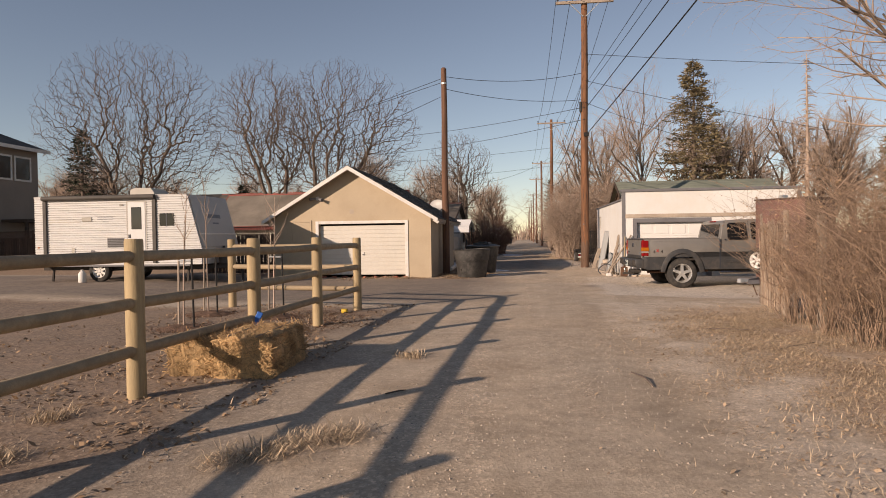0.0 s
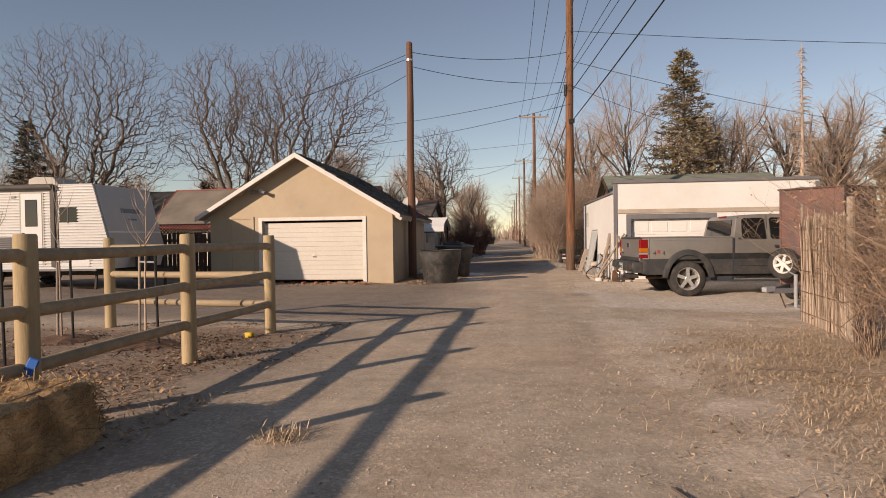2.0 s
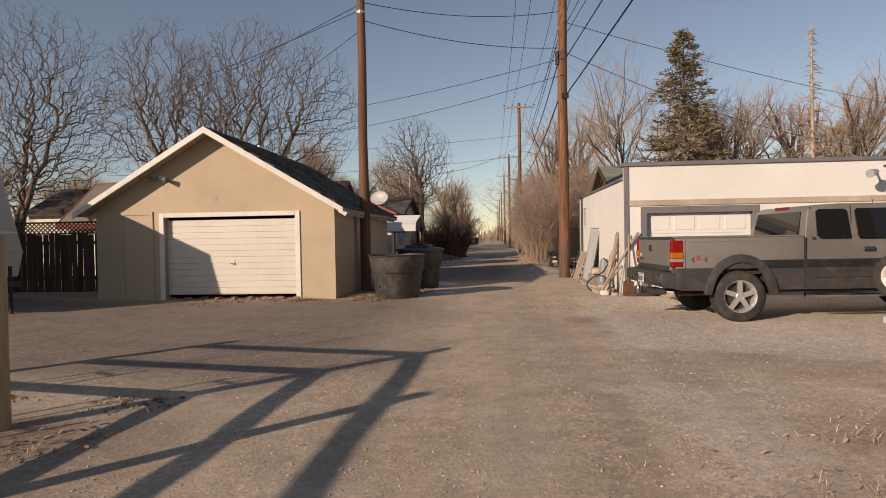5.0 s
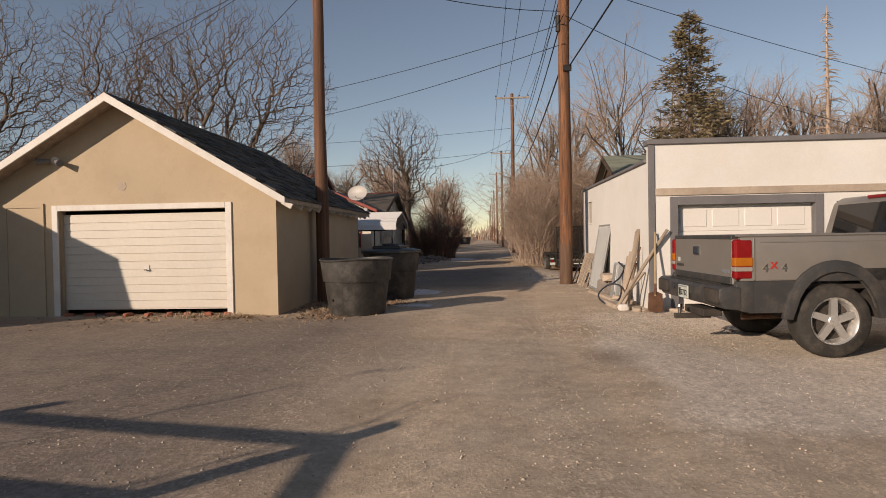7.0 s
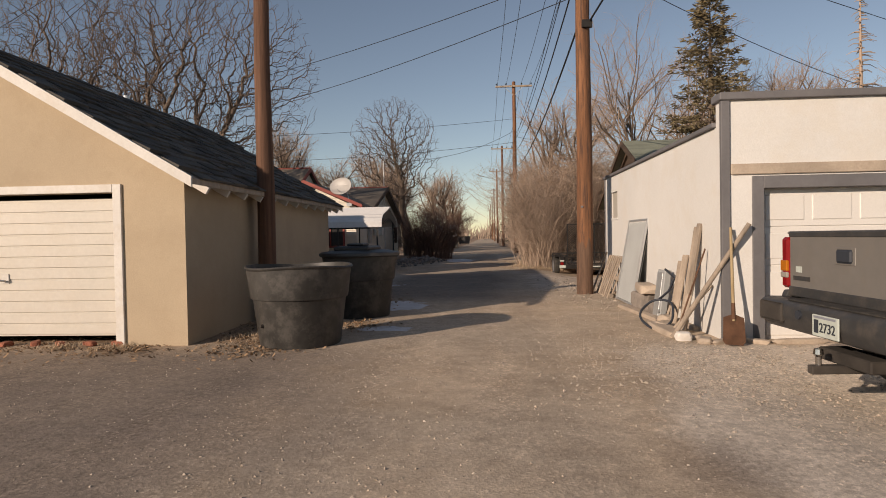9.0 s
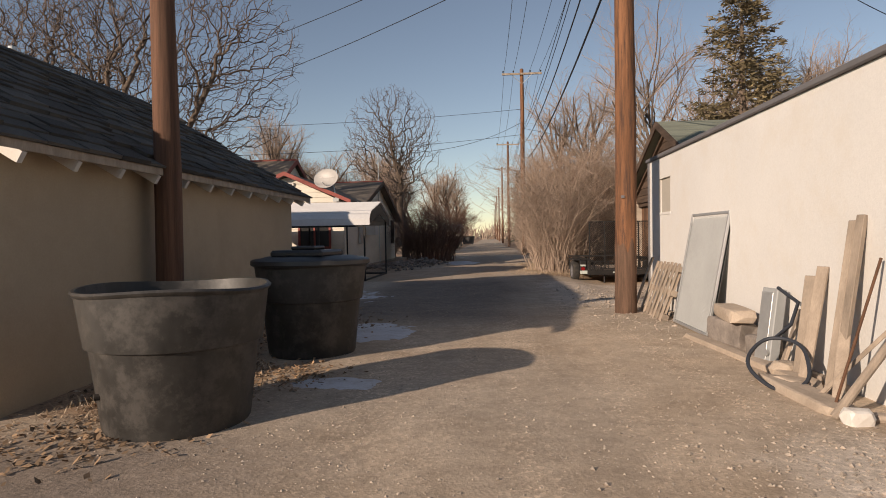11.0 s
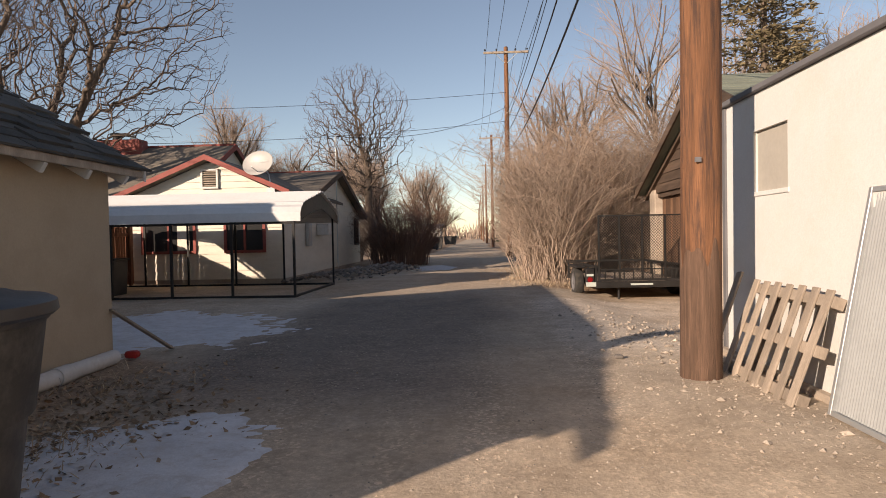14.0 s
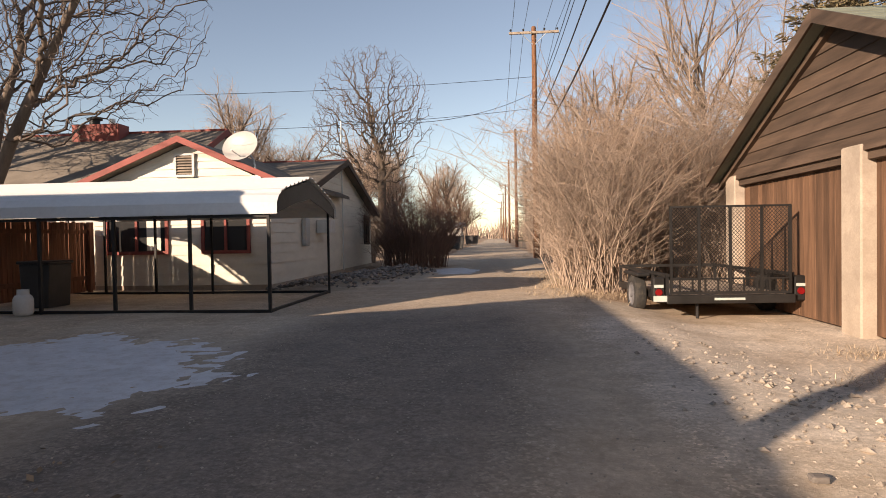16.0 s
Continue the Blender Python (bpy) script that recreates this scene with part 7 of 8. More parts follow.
big_label = "large bare spreading tree with many fine twigs"
crowned_tree(-28.9, 43.0, 3, 3.2, (-28.6, 43.0, 9.4), (7.4, 6.0, 6.9), 8000, 11, big_label, TWIG, 0.0085)
crowned_tree(-15.9, 39.5, 3, 4.0, (-16.9, 39.5, 8.6), (3.9, 4.0, 4.7), 5600, 12, big_label, TWIG, 0.0075)
crowned_tree(-12.9, 38.9, 4, 3.6, (-11.5, 38.9, 8.0), (5.2, 4.6, 4.9), 6800, 19, big_label, TWIG, 0.0075)
crowned_tree(-4.95, 55.2, 1, 3.6, (-5.7, 55.2, 7.0), (3.2, 3.0, 3.8), 3600, 21, "gnarled dark bare tree with crooked boughs", TWIG, 0.0085)
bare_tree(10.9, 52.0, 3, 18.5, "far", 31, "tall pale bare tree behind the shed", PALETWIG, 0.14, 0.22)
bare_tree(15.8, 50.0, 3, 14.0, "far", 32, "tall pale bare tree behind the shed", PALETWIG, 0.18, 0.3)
bare_tree(5.6, 7.6, 3, 8.0, "far", 33, "slender pale bare tree above the thicket", PALETWIG, 0.045, 0.3)
bare_tree(6.6, 4.4, 2, 8.5, "far", 34, "slender pale bare tree above the thicket", PALETWIG, 0.05, 0.25)
far_label = "distant pale bare tree in the hazy treeline"
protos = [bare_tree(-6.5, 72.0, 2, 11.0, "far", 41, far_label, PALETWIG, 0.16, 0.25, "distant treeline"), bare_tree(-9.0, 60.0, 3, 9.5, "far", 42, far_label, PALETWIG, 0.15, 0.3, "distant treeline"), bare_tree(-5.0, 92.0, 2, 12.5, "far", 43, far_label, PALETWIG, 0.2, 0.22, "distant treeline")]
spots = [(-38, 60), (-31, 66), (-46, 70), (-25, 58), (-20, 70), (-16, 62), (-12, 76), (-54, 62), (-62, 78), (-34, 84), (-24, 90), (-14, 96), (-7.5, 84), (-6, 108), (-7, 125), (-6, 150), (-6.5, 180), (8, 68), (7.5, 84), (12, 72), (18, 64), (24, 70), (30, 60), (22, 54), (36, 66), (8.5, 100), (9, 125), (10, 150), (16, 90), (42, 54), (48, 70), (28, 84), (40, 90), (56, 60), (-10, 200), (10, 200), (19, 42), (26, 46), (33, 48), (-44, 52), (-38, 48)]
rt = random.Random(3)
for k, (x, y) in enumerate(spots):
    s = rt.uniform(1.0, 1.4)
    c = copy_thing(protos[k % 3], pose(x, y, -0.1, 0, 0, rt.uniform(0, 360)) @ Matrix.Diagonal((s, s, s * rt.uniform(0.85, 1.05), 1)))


def shrub(x, y, rad, h, n, seed, material, label, cat="shrub", flop=0.35, leaves=0, leafmat=None, thick=0.009, low=0.0, tangle=1.0, side=6):
    t = thing("bare_shrub", label, cat, pose(x, y, gz(x, y)))
    rng = random.Random(seed)
    lines = []
    L = []
    for i in range(n):
        a, q = rng.uniform(0, 6.28), math.sqrt(rng.random())
        bx, by = rad * 0.75 * q * math.cos(a), rad * 0.75 * q * math.sin(a)
        hh = h * rng.uniform(0.45, 1.0) * (1.05 - 0.35 * q * q)
        out = Vector((math.cos(a), math.sin(a), 0)) * flop * q + Vector((rng.gauss(0, 0.12), rng.gauss(0, 0.12), 0)) * tangle
        pts = [(bx, by, -0.05 + low * rng.random())]
        for s in (0.3, 0.6, 0.85, 1.0):
            pts.append((bx + out.x * hh * s * s + rng.gauss(0, 0.016) * h * tangle, by + out.y * hh * s * s + rng.gauss(0, 0.016) * h * tangle, hh * s))
        r = thick * rng.uniform(0.6, 1.2)
        lines.append((pts, [r, r * 0.9, r * 0.7, r * 0.5, r * 0.25], 3))
        P = [np.array(p) for p in pts]
        for k in range(side):
            s = rng.uniform(0.7, 3.95)
            j = int(s)
            p = P[j] + (P[min(j + 1, 4)] - P[j]) * (s - j)
            d = np.array([rng.gauss(0, 1), rng.gauss(0, 1), rng.uniform(0.2, 1.4)])
            d = d / size3(d) * rng.uniform(0.12, 0.30) * h
            lines.append(([p, p + d * 0.5 + np.array([0, 0, 0.02]), p + d], [r * 0.5, r * 0.38, r * 0.18], 3))
            for _ in range(2):
                e = np.array([rng.gauss(0, 1), rng.gauss(0, 1), rng.uniform(0.0, 1.2)])
                e = e / size3(e) * rng.uniform(0.05, 0.13) * h
                m = p + d * rng.uniform(0.3, 0.9)
                lines.append(([m, m + e], [r * 0.32, r * 0.15], 3))
            if leaves and rng.random() < leaves:
                L.append(p + d * rng.random())
    v, f = tubes(lines)
    raw("branching", v, f, material, t)
    if L:
        V, F = [], []
        for p in L:
            u = np.array([rng.gauss(0, 1) for _ in range(3)])
            u = u / size3(u) * rng.uniform(0.012, 0.03)
            w = cross3(u, [rng.gauss(0, 1), rng.gauss(0, 1), rng.gauss(0, 1)])
            w = w / (size3(w) + 1e-9) * 0.011
            i = len(V)
            V += [tuple(p - u), tuple(p + w), tuple(p + u), tuple(p - w)]
            F.append((i, i + 1, i + 2, i + 3))
        tagged(raw("dry_leaves", V, F, leafmat or DEADLEAF, t), kind="stuff")
    return t


hedge = "tall dense bare shrub with tan and russet stems"
for k, (x, y, r, h) in enumerate(((2.75, 38.5, 1.35, 4.2), (3.9, 39.8, 1.4, 4.9), (3.3, 42.8, 1.5, 4.8), (3.7, 46.0, 1.5, 4.8), (5.5, 39.9, 1.4, 4.8), (6.0, 43.0, 1.5, 5.2), (7.6, 41.0, 1.4, 4.8))):
    shrub(x, y, r, h, 400, 50 + k, PALETWIG if k % 2 == 0 else REDTWIG, hedge, "shrub", 0.16, 0.9, DEADLEAF, 0.012, 0.0, 2.6, 6)
shrub(-2.75, 48.8, 1.7, 3.1, 480, 61, DARKTWIG, "dense dark red-brown rounded bare bush", "bush", 0.6, 0.35, DARKTWIG, 0.012)
for k, (x, y, r, h) in enumerate(((3.6, 60.5, 1.6, 3.2), (4.0, 66.0, 1.8, 3.4), (-3.9, 63.0, 1.4, 1.8), (-4.2, 70.0, 1.6, 1.9), (4.2, 76.0, 1.8, 3.0), (-6.2, 53.5, 1.3, 2.0))):
    shrub(x, y, r, h, 200, 70 + k, PALETWIG, "pale bare shrub at the lane edge", "shrub", 0.35, 0, None, 0.014)
thick_label = "tangled bare thicket of thin russet stems and dead leaves"
for k, (x, y, r, h) in enumerate(((4.65, 3.9, 0.8, 2.3), (4.45, 5.2, 0.75, 2.3), (4.35, 6.5, 0.7, 2.2), (4.25, 7.8, 0.65, 2.2), (4.25, 8.9, 0.6, 2.1), (4.2, 9.9, 0.5, 1.95), (5.3, 6.0, 1.0, 2.7), (5.3, 8.3, 1.0, 2.6), (5.6, 10.6, 0.9, 2.3), (5.4, 3.4, 1.0, 2.6))):
    shrub(x, y, r, h * 1.08, 130, 80 + k, REDTWIG, thick_label, "thicket", 0.22, 0.9, DEADLEAF, 0.0052, 0.0, 2.8, 6)


def conifer(x, y, h, r, seed, label, needle, bare=0.06, density=1.0):
    t = thing("conifer", label, "tree", pose(x, y, gz(x, y)))
    rng = random.Random(seed)
    v, f = tubes([([(0, 0, -0.1), (0.02, 0, h * 0.5), (0, 0, h)], [0.02 * h, 0.012 * h, 0.004], 8)])
    raw("trunk", v, f, BARK, t, True)
    V, F, lines = [], [], []
    z = h * bare
    while z < h * 0.99:
        k = 1 - z / h
        n = max(3, int((5 + 5 * k) * density))
        for i in range(n):
            a = rng.uniform(0, 6.28)
            L = r * (k ** 0.75) * rng.uniform(0.6, 1.12) + 0.12
            droop = -0.10 - 0.35 * k
            d = np.array([math.cos(a), math.sin(a), 0.0])
            pts = [np.array([0, 0, z]) + d * L * s + np.array([0, 0, L * (droop * s + 0.28 * s * s)]) for s in (0, 0.35, 0.7, 1.0)]
            lines.append((pts, [0.03 * k + 0.01, 0.02 * k + 0.008, 0.012, 0.004], 3))
            m = int(8 + L * 13)
            for j in range(m):
                s = rng.uniform(0.18, 1.02)
                q = min(2, int(s * 2.99))
                p = np.array([0, 0, z]) + d * L * s + np.array([0, 0, L * (droop * s + 0.28 * s * s)])
                sd = cross3(d, [0, 0, 1]) * rng.gauss(0, 0.20) * (1.2 - s) * min(1.5, L)
                p = p + sd + np.array([0, 0, rng.uniform(-0.16, 0.06)])
                u = d * rng.uniform(0.5, 1) + np.array([rng.gauss(0, 0.6), rng.gauss(0, 0.6), rng.uniform(-0.5, 0.4)])
                u = u / size3(u) * rng.uniform(0.14, 0.30)
                w = cross3(u, [rng.gauss(0, 1), rng.gauss(0, 1), rng.gauss(0, 1)])
                w = w / (size3(w) + 1e-9) * rng.uniform(0.025, 0.06)
                i0 = len(V)
                V += [tuple(p - w), tuple(p + w), tuple(p + u + w * 0.4), tuple(p + u * 1.2), tuple(p + u - w * 0.4)]
                F.append((i0, i0 + 1, i0 + 2, i0 + 3, i0 + 4))
        z += 0.30 * (0.5 + k)
    vv, ff = tubes(lines)
    raw("branch_frame", vv, ff, BARK, t)
    tagged(raw("needles", V, F, needle, t), kind="stuff")


conifer(12.1, 46.8, 13.9, 4.4, 1, "tall spruce with sparse brown-green boughs", NEEDLE, 0.06, 1.1)
conifer(-34.5, 45.0, 10.2, 2.6, 2, "dark conifer behind the travel trailer", DARKNEEDLE, 0.05)
conifer(5.2, 130.0, 13.0, 2.6, 3, "distant dark conifer beside the lane", DARKNEEDLE, 0.05, 0.7)
conifer(27.0, 50.0, 9.0, 2.6, 4, "round brown juniper in the distance", NEEDLE, 0.1, 0.8)
conifer(-23.5, 50.0, 6.0, 2.4, 5, "dark conifer behind the travel trailer", DARKNEEDLE, 0.05)


def snag(x, y, h):
    t = thing("dead_tree", "tall thin dead conifer with short broken twigs", "tree", pose(x, y, 0))
    rng = random.Random(9)
    lines = [([(0, 0, -0.1), (0.05, 0, h * 0.5), (0, 0, h)], [0.20, 0.12, 0.02], 7)]
    for k in range(240):
        z = h * (0.22 + 0.76 * k / 240)
        a = rng.uniform(0, 6.28)
        L = rng.uniform(0.4, 1.9) * (1.2 - z / h)
        lines.append(([(0, 0, z), (math.cos(a) * L * 0.6, math.sin(a) * L * 0.6, z - 0.02), (math.cos(a) * L, math.sin(a) * L, z - 0.25 * L)], [0.035, 0.024, 0.010], 3))
    v, f = tubes(lines)
    raw("trunk", v, f, PALETWIG, t)


snag(20.2, 48.0, 14.2)


# ---------------- far houses and bins ----------------
def far_house(x0, x1, y0, y1, eave, ridge, wall, roof, label, windows=()):
    h = thing("house", label, "house", pose(0, 0, 0))
    part("walls", box(x0, x1, y0, y1, -0.1, eave), wall, h)
    ym = (y0 + y1) / 2
    for ye in (y0 - 0.4, y1 + 0.4):
        part("roof", prism([(ym, ridge + 0.06), (ye, eave + 0.02), (ye, eave - 0.10), (ym, ridge - 0.1)], "x", x0 - 0.4, x1 + 0.4), roof, h)
    for x in (x0, x1 - 0.15):
        part("gable", prism([(y0, eave), (y1, eave), (ym, ridge - 0.08)], "x", x, x + 0.15), wall, h)
    for a, b, c, d in windows:
        w = part("window", box(a, b, y0 - 0.03, y0 + 0.01, c, d), WINGLASS, h)
        for p, q, r, s in ((a - 0.1, a, c - 0.1, d + 0.1), (b, b + 0.1, c - 0.1, d + 0.1), (a, b, d, d + 0.1), (a, b, c - 0.1, c), ((a + b) / 2 - 0.06, (a + b) / 2 + 0.06, c, d)):
            part("window_frame", box(p, q, y0 - 0.07, y0 - 0.032, r, s), WHITEPAINT, w)
    return h


def storey_house():
    h = thing("house", "two-storey taupe stucco house with dark hipped roof", "house", pose(0, 0, 0))
    x0, x1, y0, y1, e = -38.0, -28.3, 21.0, 33.2, 6.75
    part("walls", box(x0, x1, y0, y1, -0.1, e), HOUSEGREY, h)
    bm = bmesh.new()
    o = 0.45
    low = [bm.verts.new(p) for p in ((x0 - o, y0 - o, e), (x1 + o, y0 - o, e), (x1 + o, y1 + o, e), (x0 - o, y1 + o, e))]
    top = [bm.verts.new(p) for p in (((x0 + x1) / 2, y0 + 4.5, e + 2.6), ((x0 + x1) / 2, y1 - 4.5, e + 2.6))]
    for q in ((low[0], low[1], top[0]), (low[1], low[2], top[1], top[0]), (low[2], low[3], top[1]), (low[3], low[0], top[0], top[1]), (low[3], low[2], low[1], low[0])):
        bm.faces.new(q)
    part("roof", bm, SHINGLE, h)
    part("eave_board", box(x1 + o, x1 + o + 0.03, y0 - o, y1 + o, e - 0.18, e + 0.02), WHITEPAINT, h)
    for a, b in ((31.55, 32.55), (30.2, 31.2), (26.0, 27.2)):
        w = part("window", box(x1 - 0.01, x1 + 0.02, a, b, 4.95, 6.15), WINGLASS, h)
        for p, q, r, s in ((a - 0.1, a, 4.85, 6.25), (b, b + 0.1, 4.85, 6.25), (a, b, 6.15, 6.25), (a, b, 4.85, 4.95)):
            part("window_frame", box(x1 + 0.022, x1 + 0.06, p, q, r, s), WHITEPAINT, w)
    part("porch_beam", box(x1 + 0.02, x1 + 1.6, 30.5, 33.0, 2.5, 2.65), BROWNWOOD, h)
    for y in (30.6, 32.9):
        part("porch_post", box(x1 + 1.4, x1 + 1.55, y - 0.07, y + 0.07, 0, 2.5), BROWNWOOD, h)


storey_house()
far_house(-31.0, -21.5, 47.0, 55.0, 3.3, 5.3, SIDING, SHINGLE, "low pale house with dark roof behind the trees")
far_house(5.5, 12.0, 92.0, 99.0, 2.9, 4.8, SIDING, BROWNROOF, "distant white house beside the lane", ((7.0, 8.0, 1.0, 2.0),))
far_house(-5.9, -3.7, 96.0, 99.0, 2.4, 2.7, WHITEPAINT, GREYTRIM, "small distant white shed beside the lane")
far_house(-40, -12, 95.0, 103.0, 3.0, 5.0, HOUSEGREY, BROWNROOF, "distant low house among bare trees")
far_house(18, 30, 76.0, 84.0, 3.0, 5.0, HOUSEGREY, BROWNROOF, "distant low house among bare trees")
for x, y, r in ((-3.6, 78.0, 0), (-3.5, 81.5, 0), (-3.0, 108.0, 0)):
    d = thing("dumpster", "dark green steel waste container beside the lane", "dumpster", pose(x, y, 0), "waste containers along the lane")
    part("body", prism([(-0.75, 0.1), (0.75, 0.1), (0.9, 1.15), (-0.9, 1.15)], "y", -0.7, 0.7, None, 0.02), TANK, d)
    part("lid", box(-0.93, 0.93, -0.74, 0.74, 1.155, 1.22, 0.02), TANKLID, d)
    for s in (-0.6, 0.6):
        part("skid", box(s - 0.05, s + 0.05, -0.7, 0.7, -0.03, 0.1), BLACKSTEEL, d)


# ---------------- snow, rubble, gravel, grass, leaves ----------------
def snow_patch(cx, cy, rx, ry, seed, thick=0.03):
    st = 0.07
    nx, ny = int(2.4 * rx / st), int(2.4 * ry / st)
    idx, V, F = {}, [], []

    def val(x, y):
        q = 1 - ((x - cx) / rx) ** 2 - ((y - cy) / ry) ** 2
        return q + 0.45 * noise.noise(Vector((x * 1.0, y * 1.0, seed))) + 0.35 * noise.noise(Vector((x * 3.3, y * 3.3, seed + 5))) + 0.35 * noise.noise(Vector((x * 9, y * 9, seed))) - 0.15
    for j in range(ny):
        for i in range(nx):
            x, y = cx - 1.2 * rx + i * st, cy - 1.2 * ry + j * st
            s = val(x, y)
            idx[i, j] = len(V)
            V.append((x, y, gz(x, y) + (min(s, 0.6) * thick - 0.004)))
    for j in range(ny - 1):
        for i in range(nx - 1):
            q = (idx[i, j], idx[i + 1, j], idx[i + 1, j + 1], idx[i, j + 1])
            if max(V[k][2] - gz(V[k][0], V[k][1]) for k in q) > 0.0:
                F.append(q)
    used = sorted({k for q in F for k in q})
    remap = {k: n for n, k in enumerate(used)}
    ob = raw("snow_patch", [V[k] for k in used], [tuple(remap[k] for k in q) for q in F], SNOW, None, True)
    tagged(ob, "thin patch of old dirty snow on the ground", "snow", "snow patches", "structure")


for k, p in enumerate(((-4.7, 29.85, 3.1, 2.35), (-1.4, 24.9, 0.85, 0.95), (-0.95, 22.0, 0.5, 0.28), (-1.0, 46.0, 0.9, 2.2))):
    snow_patch(*p, k * 3.7 + 1)


def octa(V, F, p, s, rng):
    i = len(V)
    a = rng.uniform(0, 6.28)
    ca, sa = math.cos(a), math.sin(a)
    for u, v, w in ((1, 0, 0), (0.2, 0.8, 0.15), (-1, 0.1, 0), (-0.1, -0.85, -0.1), (0.1, 0, 0.62), (0, 0, -0.5)):
        u, v, w = u * s * rng.uniform(0.7, 1.2), v * s * rng.uniform(0.7, 1.2), w * s * rng.uniform(0.7, 1.2)
        V.append((p[0] + u * ca - v * sa, p[1] + u * sa + v * ca, p[2] + w))
    for k in range(4):
        F.append((i + k, i + (k + 1) % 4, i + 4))
        F.append((i + (k + 1) % 4, i + k, i + 5))


def scatter_gravel():
    rng = random.Random(77)
    V, F = [], []
    for k in range(42000):
        y = 1.5 + 34 * rng.random() ** 1.3
        x = rng.gauss(0.4, 2.3)
        if x < -8 or x > 6.5 or (x > 3.0 and y > 20.8) or (x < -3.0 and y > 20.8):
            continue
        s = 0.004 + 0.010 * rng.random() ** 2.4
        if noise.noise(Vector((x * 0.8, y * 0.5, 21))) < rng.uniform(-0.5, 0.3):
            continue
        octa(V, F, (x, y, gz(x, y) + s * 0.12), s, rng)
    for n, cx, cy, wx, wy, big in ((3200, 2.5, 19.4, 0.75, 0.75, 0.016), (900, 2.7, 29.0, 0.4, 1.6, 0.035), (500, 2.75, 25.6, 0.3, 1.2, 0.018), (400, -2.3, 21.6, 0.3, 0.7, 0.018)):
        for k in range(n):
            x, y = rng.gauss(cx, wx), rng.gauss(cy, wy)
            s = 0.005 + big * rng.random() ** 3
            octa(V, F, (x, y, gz(x, y) + s * 0.2), s, rng)
    tagged(raw("gravel", V, F, PEBBLE), "scattered small gravel stones on the lane", "gravel", "", "stuff")
    V, F = [], []
    for k in range(900):
        t = rng.random()
        x, y = rng.gauss(-4.2 + 1.9 * t, 0.42), 38.2 + 7.5 * t + rng.gauss(0, 0.3)
        x = max(x, -4.8)
        s = 0.03 + 0.09 * rng.random() ** 2
        octa(V, F, (x, y, gz(x, y) + s * 0.3 + max(0, 0.22 - abs(x + 4.0 - 1.4 * t) * 0.25)), s, rng)
    tagged(raw("rubble_bank", V, F, STONE), "low bank of broken grey stones beside the house", "rubble", "", "stuff")


scatter_gravel()


def blades(name, spots_fn, n, hlo, hhi, flat, material, label, seed, width=0.003):
    rng = random.Random(seed)
    V, F = [], []
    for k in range(n):
        p = spots_fn(rng)
        if p is None:
            continue
        x, y = p
        z = gz(x, y)
        h = rng.uniform(hlo, hhi)
        a = rng.uniform(0, 6.28)
        lean = abs(rng.gauss(flat, 0.35))
        d = Vector((math.cos(a) * math.sin(lean), math.sin(a) * math.sin(lean), max(0.03, math.cos(lean)))) * h
        sd = Vector((-math.sin(a), math.cos(a), 0)) * width * rng.uniform(0.6, 1.4)
        b = Vector((x, y, z + 0.003 + rng.uniform(0, 0.02)))
        mid = b + d * 0.55 + Vector((0, 0, 0.12 * h))
        tip = b + d
        i = len(V)
        V += [tuple(b - sd), tuple(b + sd), tuple(mid + sd * 0.8), tuple(mid - sd * 0.8), tuple(tip)]
        F += [(i, i + 1, i + 2, i + 3), (i + 3, i + 2, i + 4)]
    tagged(raw(name, V, F, material), label, "dry grass", "", "stuff")


def right_verge(rng):
    y = rng.uniform(1.5, 12.6)
    edge = 1.75 + 0.5 * noise.noise(Vector((0, y * 0.7, 4))) + 0.9 * smooth01(9.0, 12.5, y)
    x = edge + rng.gauss(1.25, 0.8)
    if rng.random() < smooth01(10.2, 12.6, y):
        return None
    if x > 5.8 or noise.noise(Vector((x * 1.6, y * 1.6, 9))) < rng.uniform(-0.45, 0.3) - 0.3 * smooth01(edge, edge + 1.5, x):
        return None
    return x, y


def left_litter(rng):
    y = rng.uniform(1.5, 12.3)
    x = -2.2 - abs(rng.gauss(0, 2.6))
    if noise.noise(Vector((x * 1.1, y * 1.1, 15))) < rng.uniform(-0.2, 0.35):
        return None
    return x, y


def clumps(centres):
    def fn(rng):
        cx, cy, r = rng.choice(centres)
        return rng.gauss(cx, r), rng.gauss(cy, r)
    return fn


blades("dry_grass_verge", right_verge, 80000, 0.02, 0.10, 1.5, DRYGRASS, "matted dry grass along the lane verge", 1, 0.002)
blades("dry_grass_yard", left_litter, 9000, 0.02, 0.07, 1.35, DRYGRASS, "sparse trampled dry grass in the yard", 2)
blades("dry_grass_tufts", clumps(((-3.3, 3.4, 0.1), (-3.6, 4.3, 0.08), (-1.3, 6.9, 0.08), (-4.4, 3.2, 0.2), (-1.9, 21.9, 0.22), (-2.5, 21.2, 0.25), (-2.0, 24.9, 0.3), (-2.5, 23.0, 0.3), (-3.9, 20.6, 0.12), (-4.6, 20.62, 0.1), (-2.6, 26.5, 0.35), (3.9, 30.0, 0.35), (4.3, 31.4, 0.2))), 5200, 0.03, 0.12, 1.25, DRYGRASS, "tufts of dry straw-coloured grass", 3)
blades("spilt_straw", clumps(((-1.45, 3.95, 0.13), (-1.25, 4.1, 0.1), (-1.6, 3.75, 0.12), (-1.8, 3.6, 0.1))), 1500, 0.04, 0.16, 1.5, DRYGRASS, "flat spill of loose golden straw on the dirt", 8, 0.003)
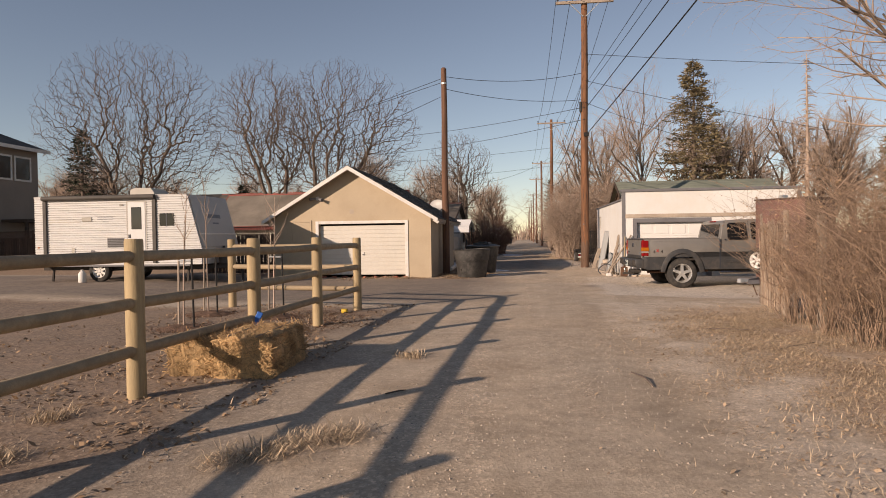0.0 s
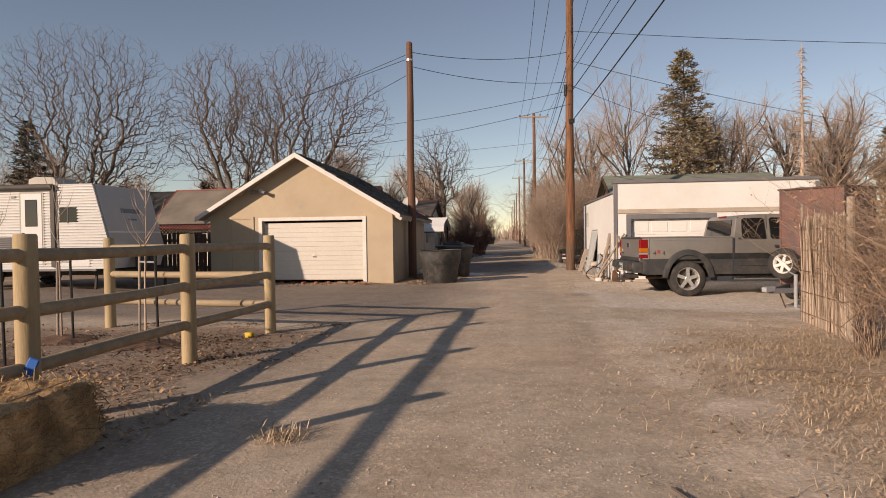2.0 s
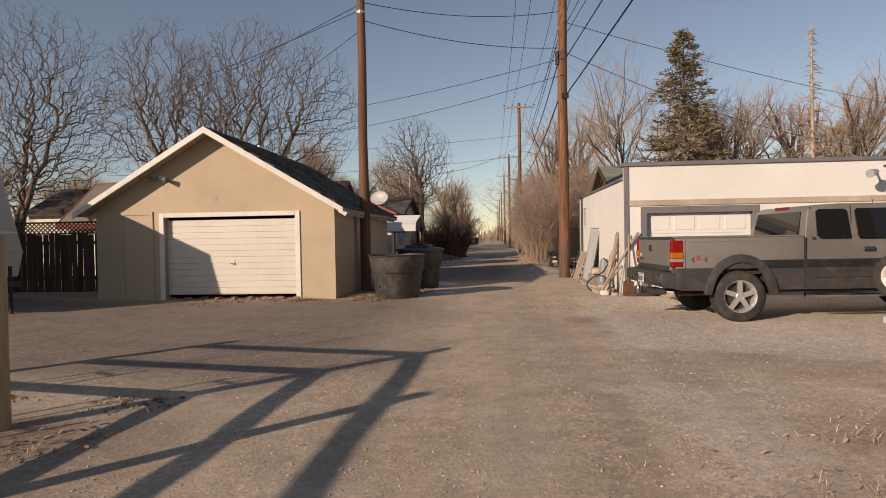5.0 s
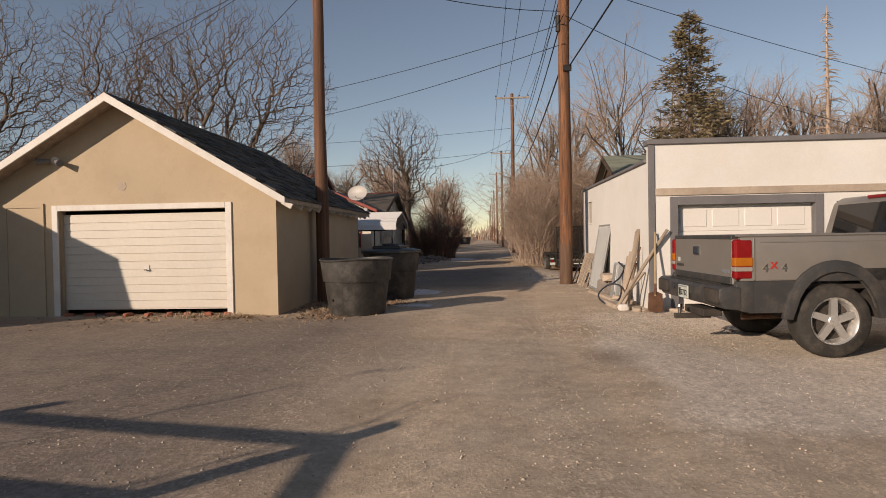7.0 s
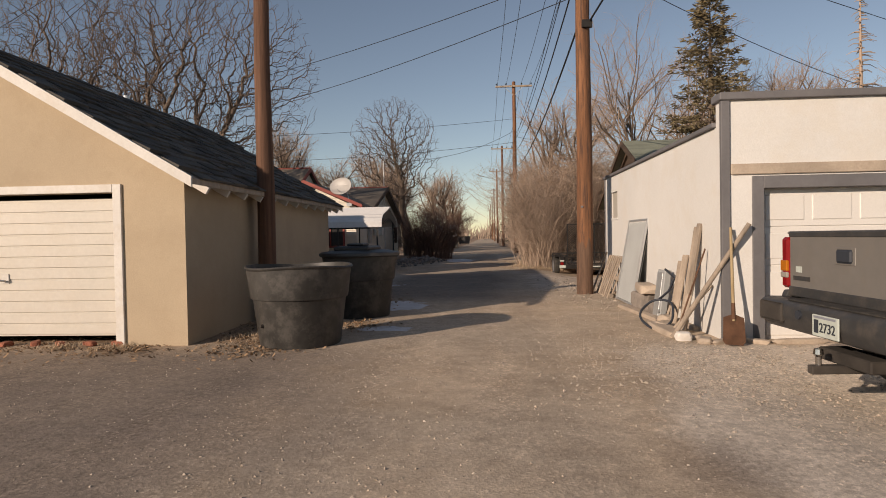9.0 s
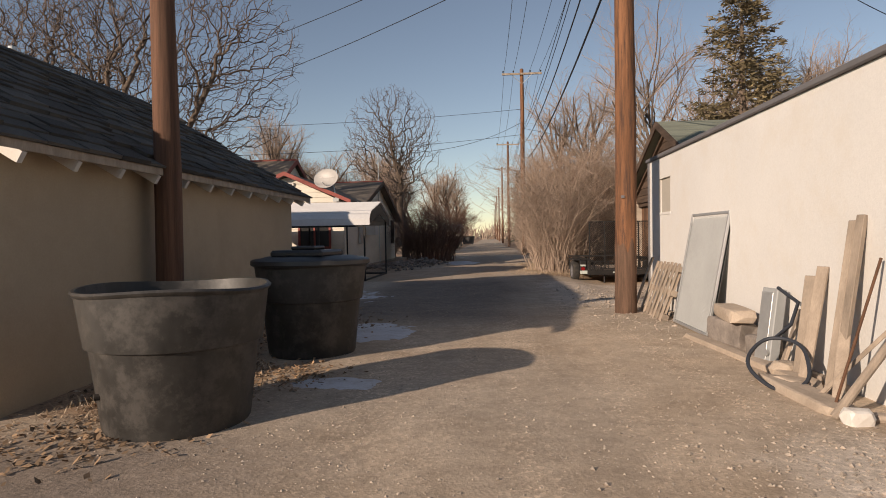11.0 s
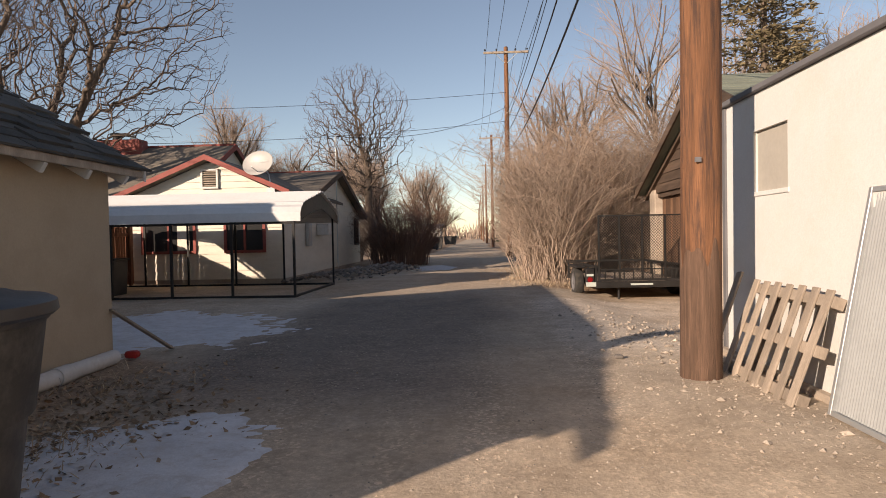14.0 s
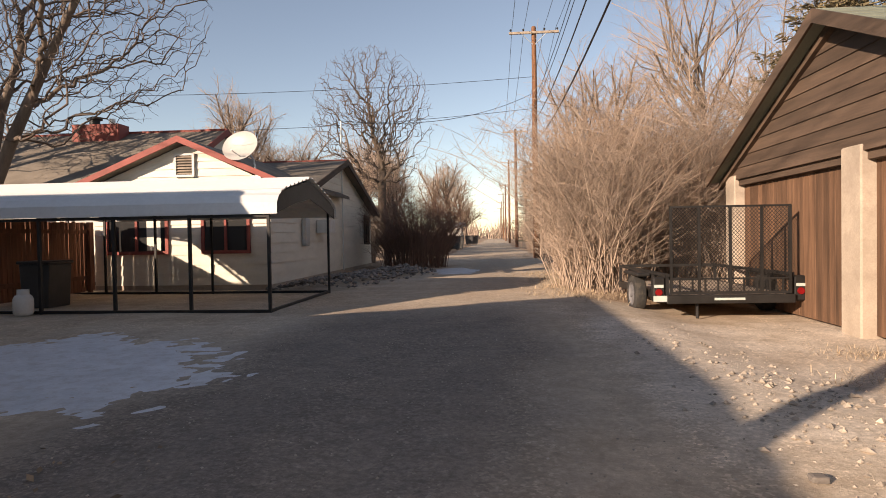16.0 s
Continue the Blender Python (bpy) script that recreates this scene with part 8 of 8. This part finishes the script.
blades("hedge_litter", clumps(((2.3, 36.8, 0.5), (2.1, 38.5, 0.45), (2.3, 40.5, 0.5), (3.4, 37.6, 0.4), (2.4, 43, 0.6))), 5000, 0.04, 0.16, 1.2, DRYGRASS, "dry grass at the hedge foot", 4, 0.004)


def leaf_litter(name, fn, n, material, label, seed, size=0.03):
    rng = random.Random(seed)
    V, F = [], []
    for k in range(n):
        p = fn(rng)
        if p is None:
            continue
        x, y = p
        c = Vector((x, y, gz(x, y) + 0.006 + rng.uniform(0, 0.012)))
        a = rng.uniform(0, 6.28)
        s = size * rng.uniform(0.4, 1.2)
        u = Vector((math.cos(a), math.sin(a), rng.gauss(0, 0.35))) * s
        w = Vector((-math.sin(a), math.cos(a), rng.gauss(0, 0.35))) * s * 0.5
        i = len(V)
        V += [tuple(c - u), tuple(c + w), tuple(c + u), tuple(c - w)]
        F.append((i, i + 1, i + 2, i + 3))
    tagged(raw(name, V, F, material), label, "leaf litter", "", "stuff")


leaf_litter("leaf_litter", left_litter, 12000, DEADLEAF, "brown dead leaves scattered over the yard", 5)
leaf_litter("leaf_litter", clumps(((-5.25, 9.0, 0.3), (-5.75, 10.7, 0.3), (-4.35, 10.35, 0.3), (-3.6, 10.7, 0.4), (-3.0, 9.6, 0.4), (-4.2, 8.6, 0.5))), 3500, MULCH, "brown mulch and leaves strewn round the saplings", 15, 0.025)
leaf_litter("leaf_litter", right_verge, 12000, PALELEAF, "pale dead leaves scattered on the verge", 6, 0.022)
leaf_litter("leaf_litter", clumps(((-2.4, 21.7, 0.3), (-2.3, 24.6, 0.45), (-2.5, 26.5, 0.5), (-2.6, 22.9, 0.35), (-3.8, 20.55, 0.3), (-5.5, 20.6, 0.6), (-2.2, 20.6, 0.35), (-2.0, 25.6, 0.4), (-1.6, 22.3, 0.3))), 6000, DEADLEAF, "brown dead leaves along the garage foot", 7)
for k, (a, b) in enumerate((((1.02, 6.25), (1.12, 5.7)), ((2.9, 7.6), (3.5, 8.1)), ((-1.2, 5.2), (-1.05, 5.35)), ((2.4, 9.2), (3.3, 9.0)))):
    v, f = tubes([([(a[0], a[1], gz(*a) + 0.012), ((a[0] + b[0]) / 2 + 0.03, (a[1] + b[1]) / 2, gz(*a) + 0.022), (b[0], b[1], gz(*b) + 0.012)], [0.007, 0.008, 0.004], 5)])
    tagged(raw("twig", v, f, TWIG), "fallen dry twig on the dirt", "twig", "fallen twigs")


def far_woods():
    """Bare woods that close the horizon all round."""
    rng = random.Random(99)
    lines = []
    for k in range(5200):
        a = rng.uniform(0, 6.28)
        d = rng.uniform(190, 330)
        x, y = math.cos(a) * d, 30 + math.sin(a) * d
        h = rng.uniform(4, 10) * (0.8 + 0.5 * noise.noise(Vector((x * 0.02, y * 0.02, 0))))
        for j in range(3):
            dx, dy = rng.gauss(0, 1.6), rng.gauss(0, 1.6)
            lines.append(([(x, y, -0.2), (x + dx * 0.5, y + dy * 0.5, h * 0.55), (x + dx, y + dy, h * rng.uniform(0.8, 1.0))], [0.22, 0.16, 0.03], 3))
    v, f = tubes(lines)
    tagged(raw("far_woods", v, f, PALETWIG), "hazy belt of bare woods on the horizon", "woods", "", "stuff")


far_woods()
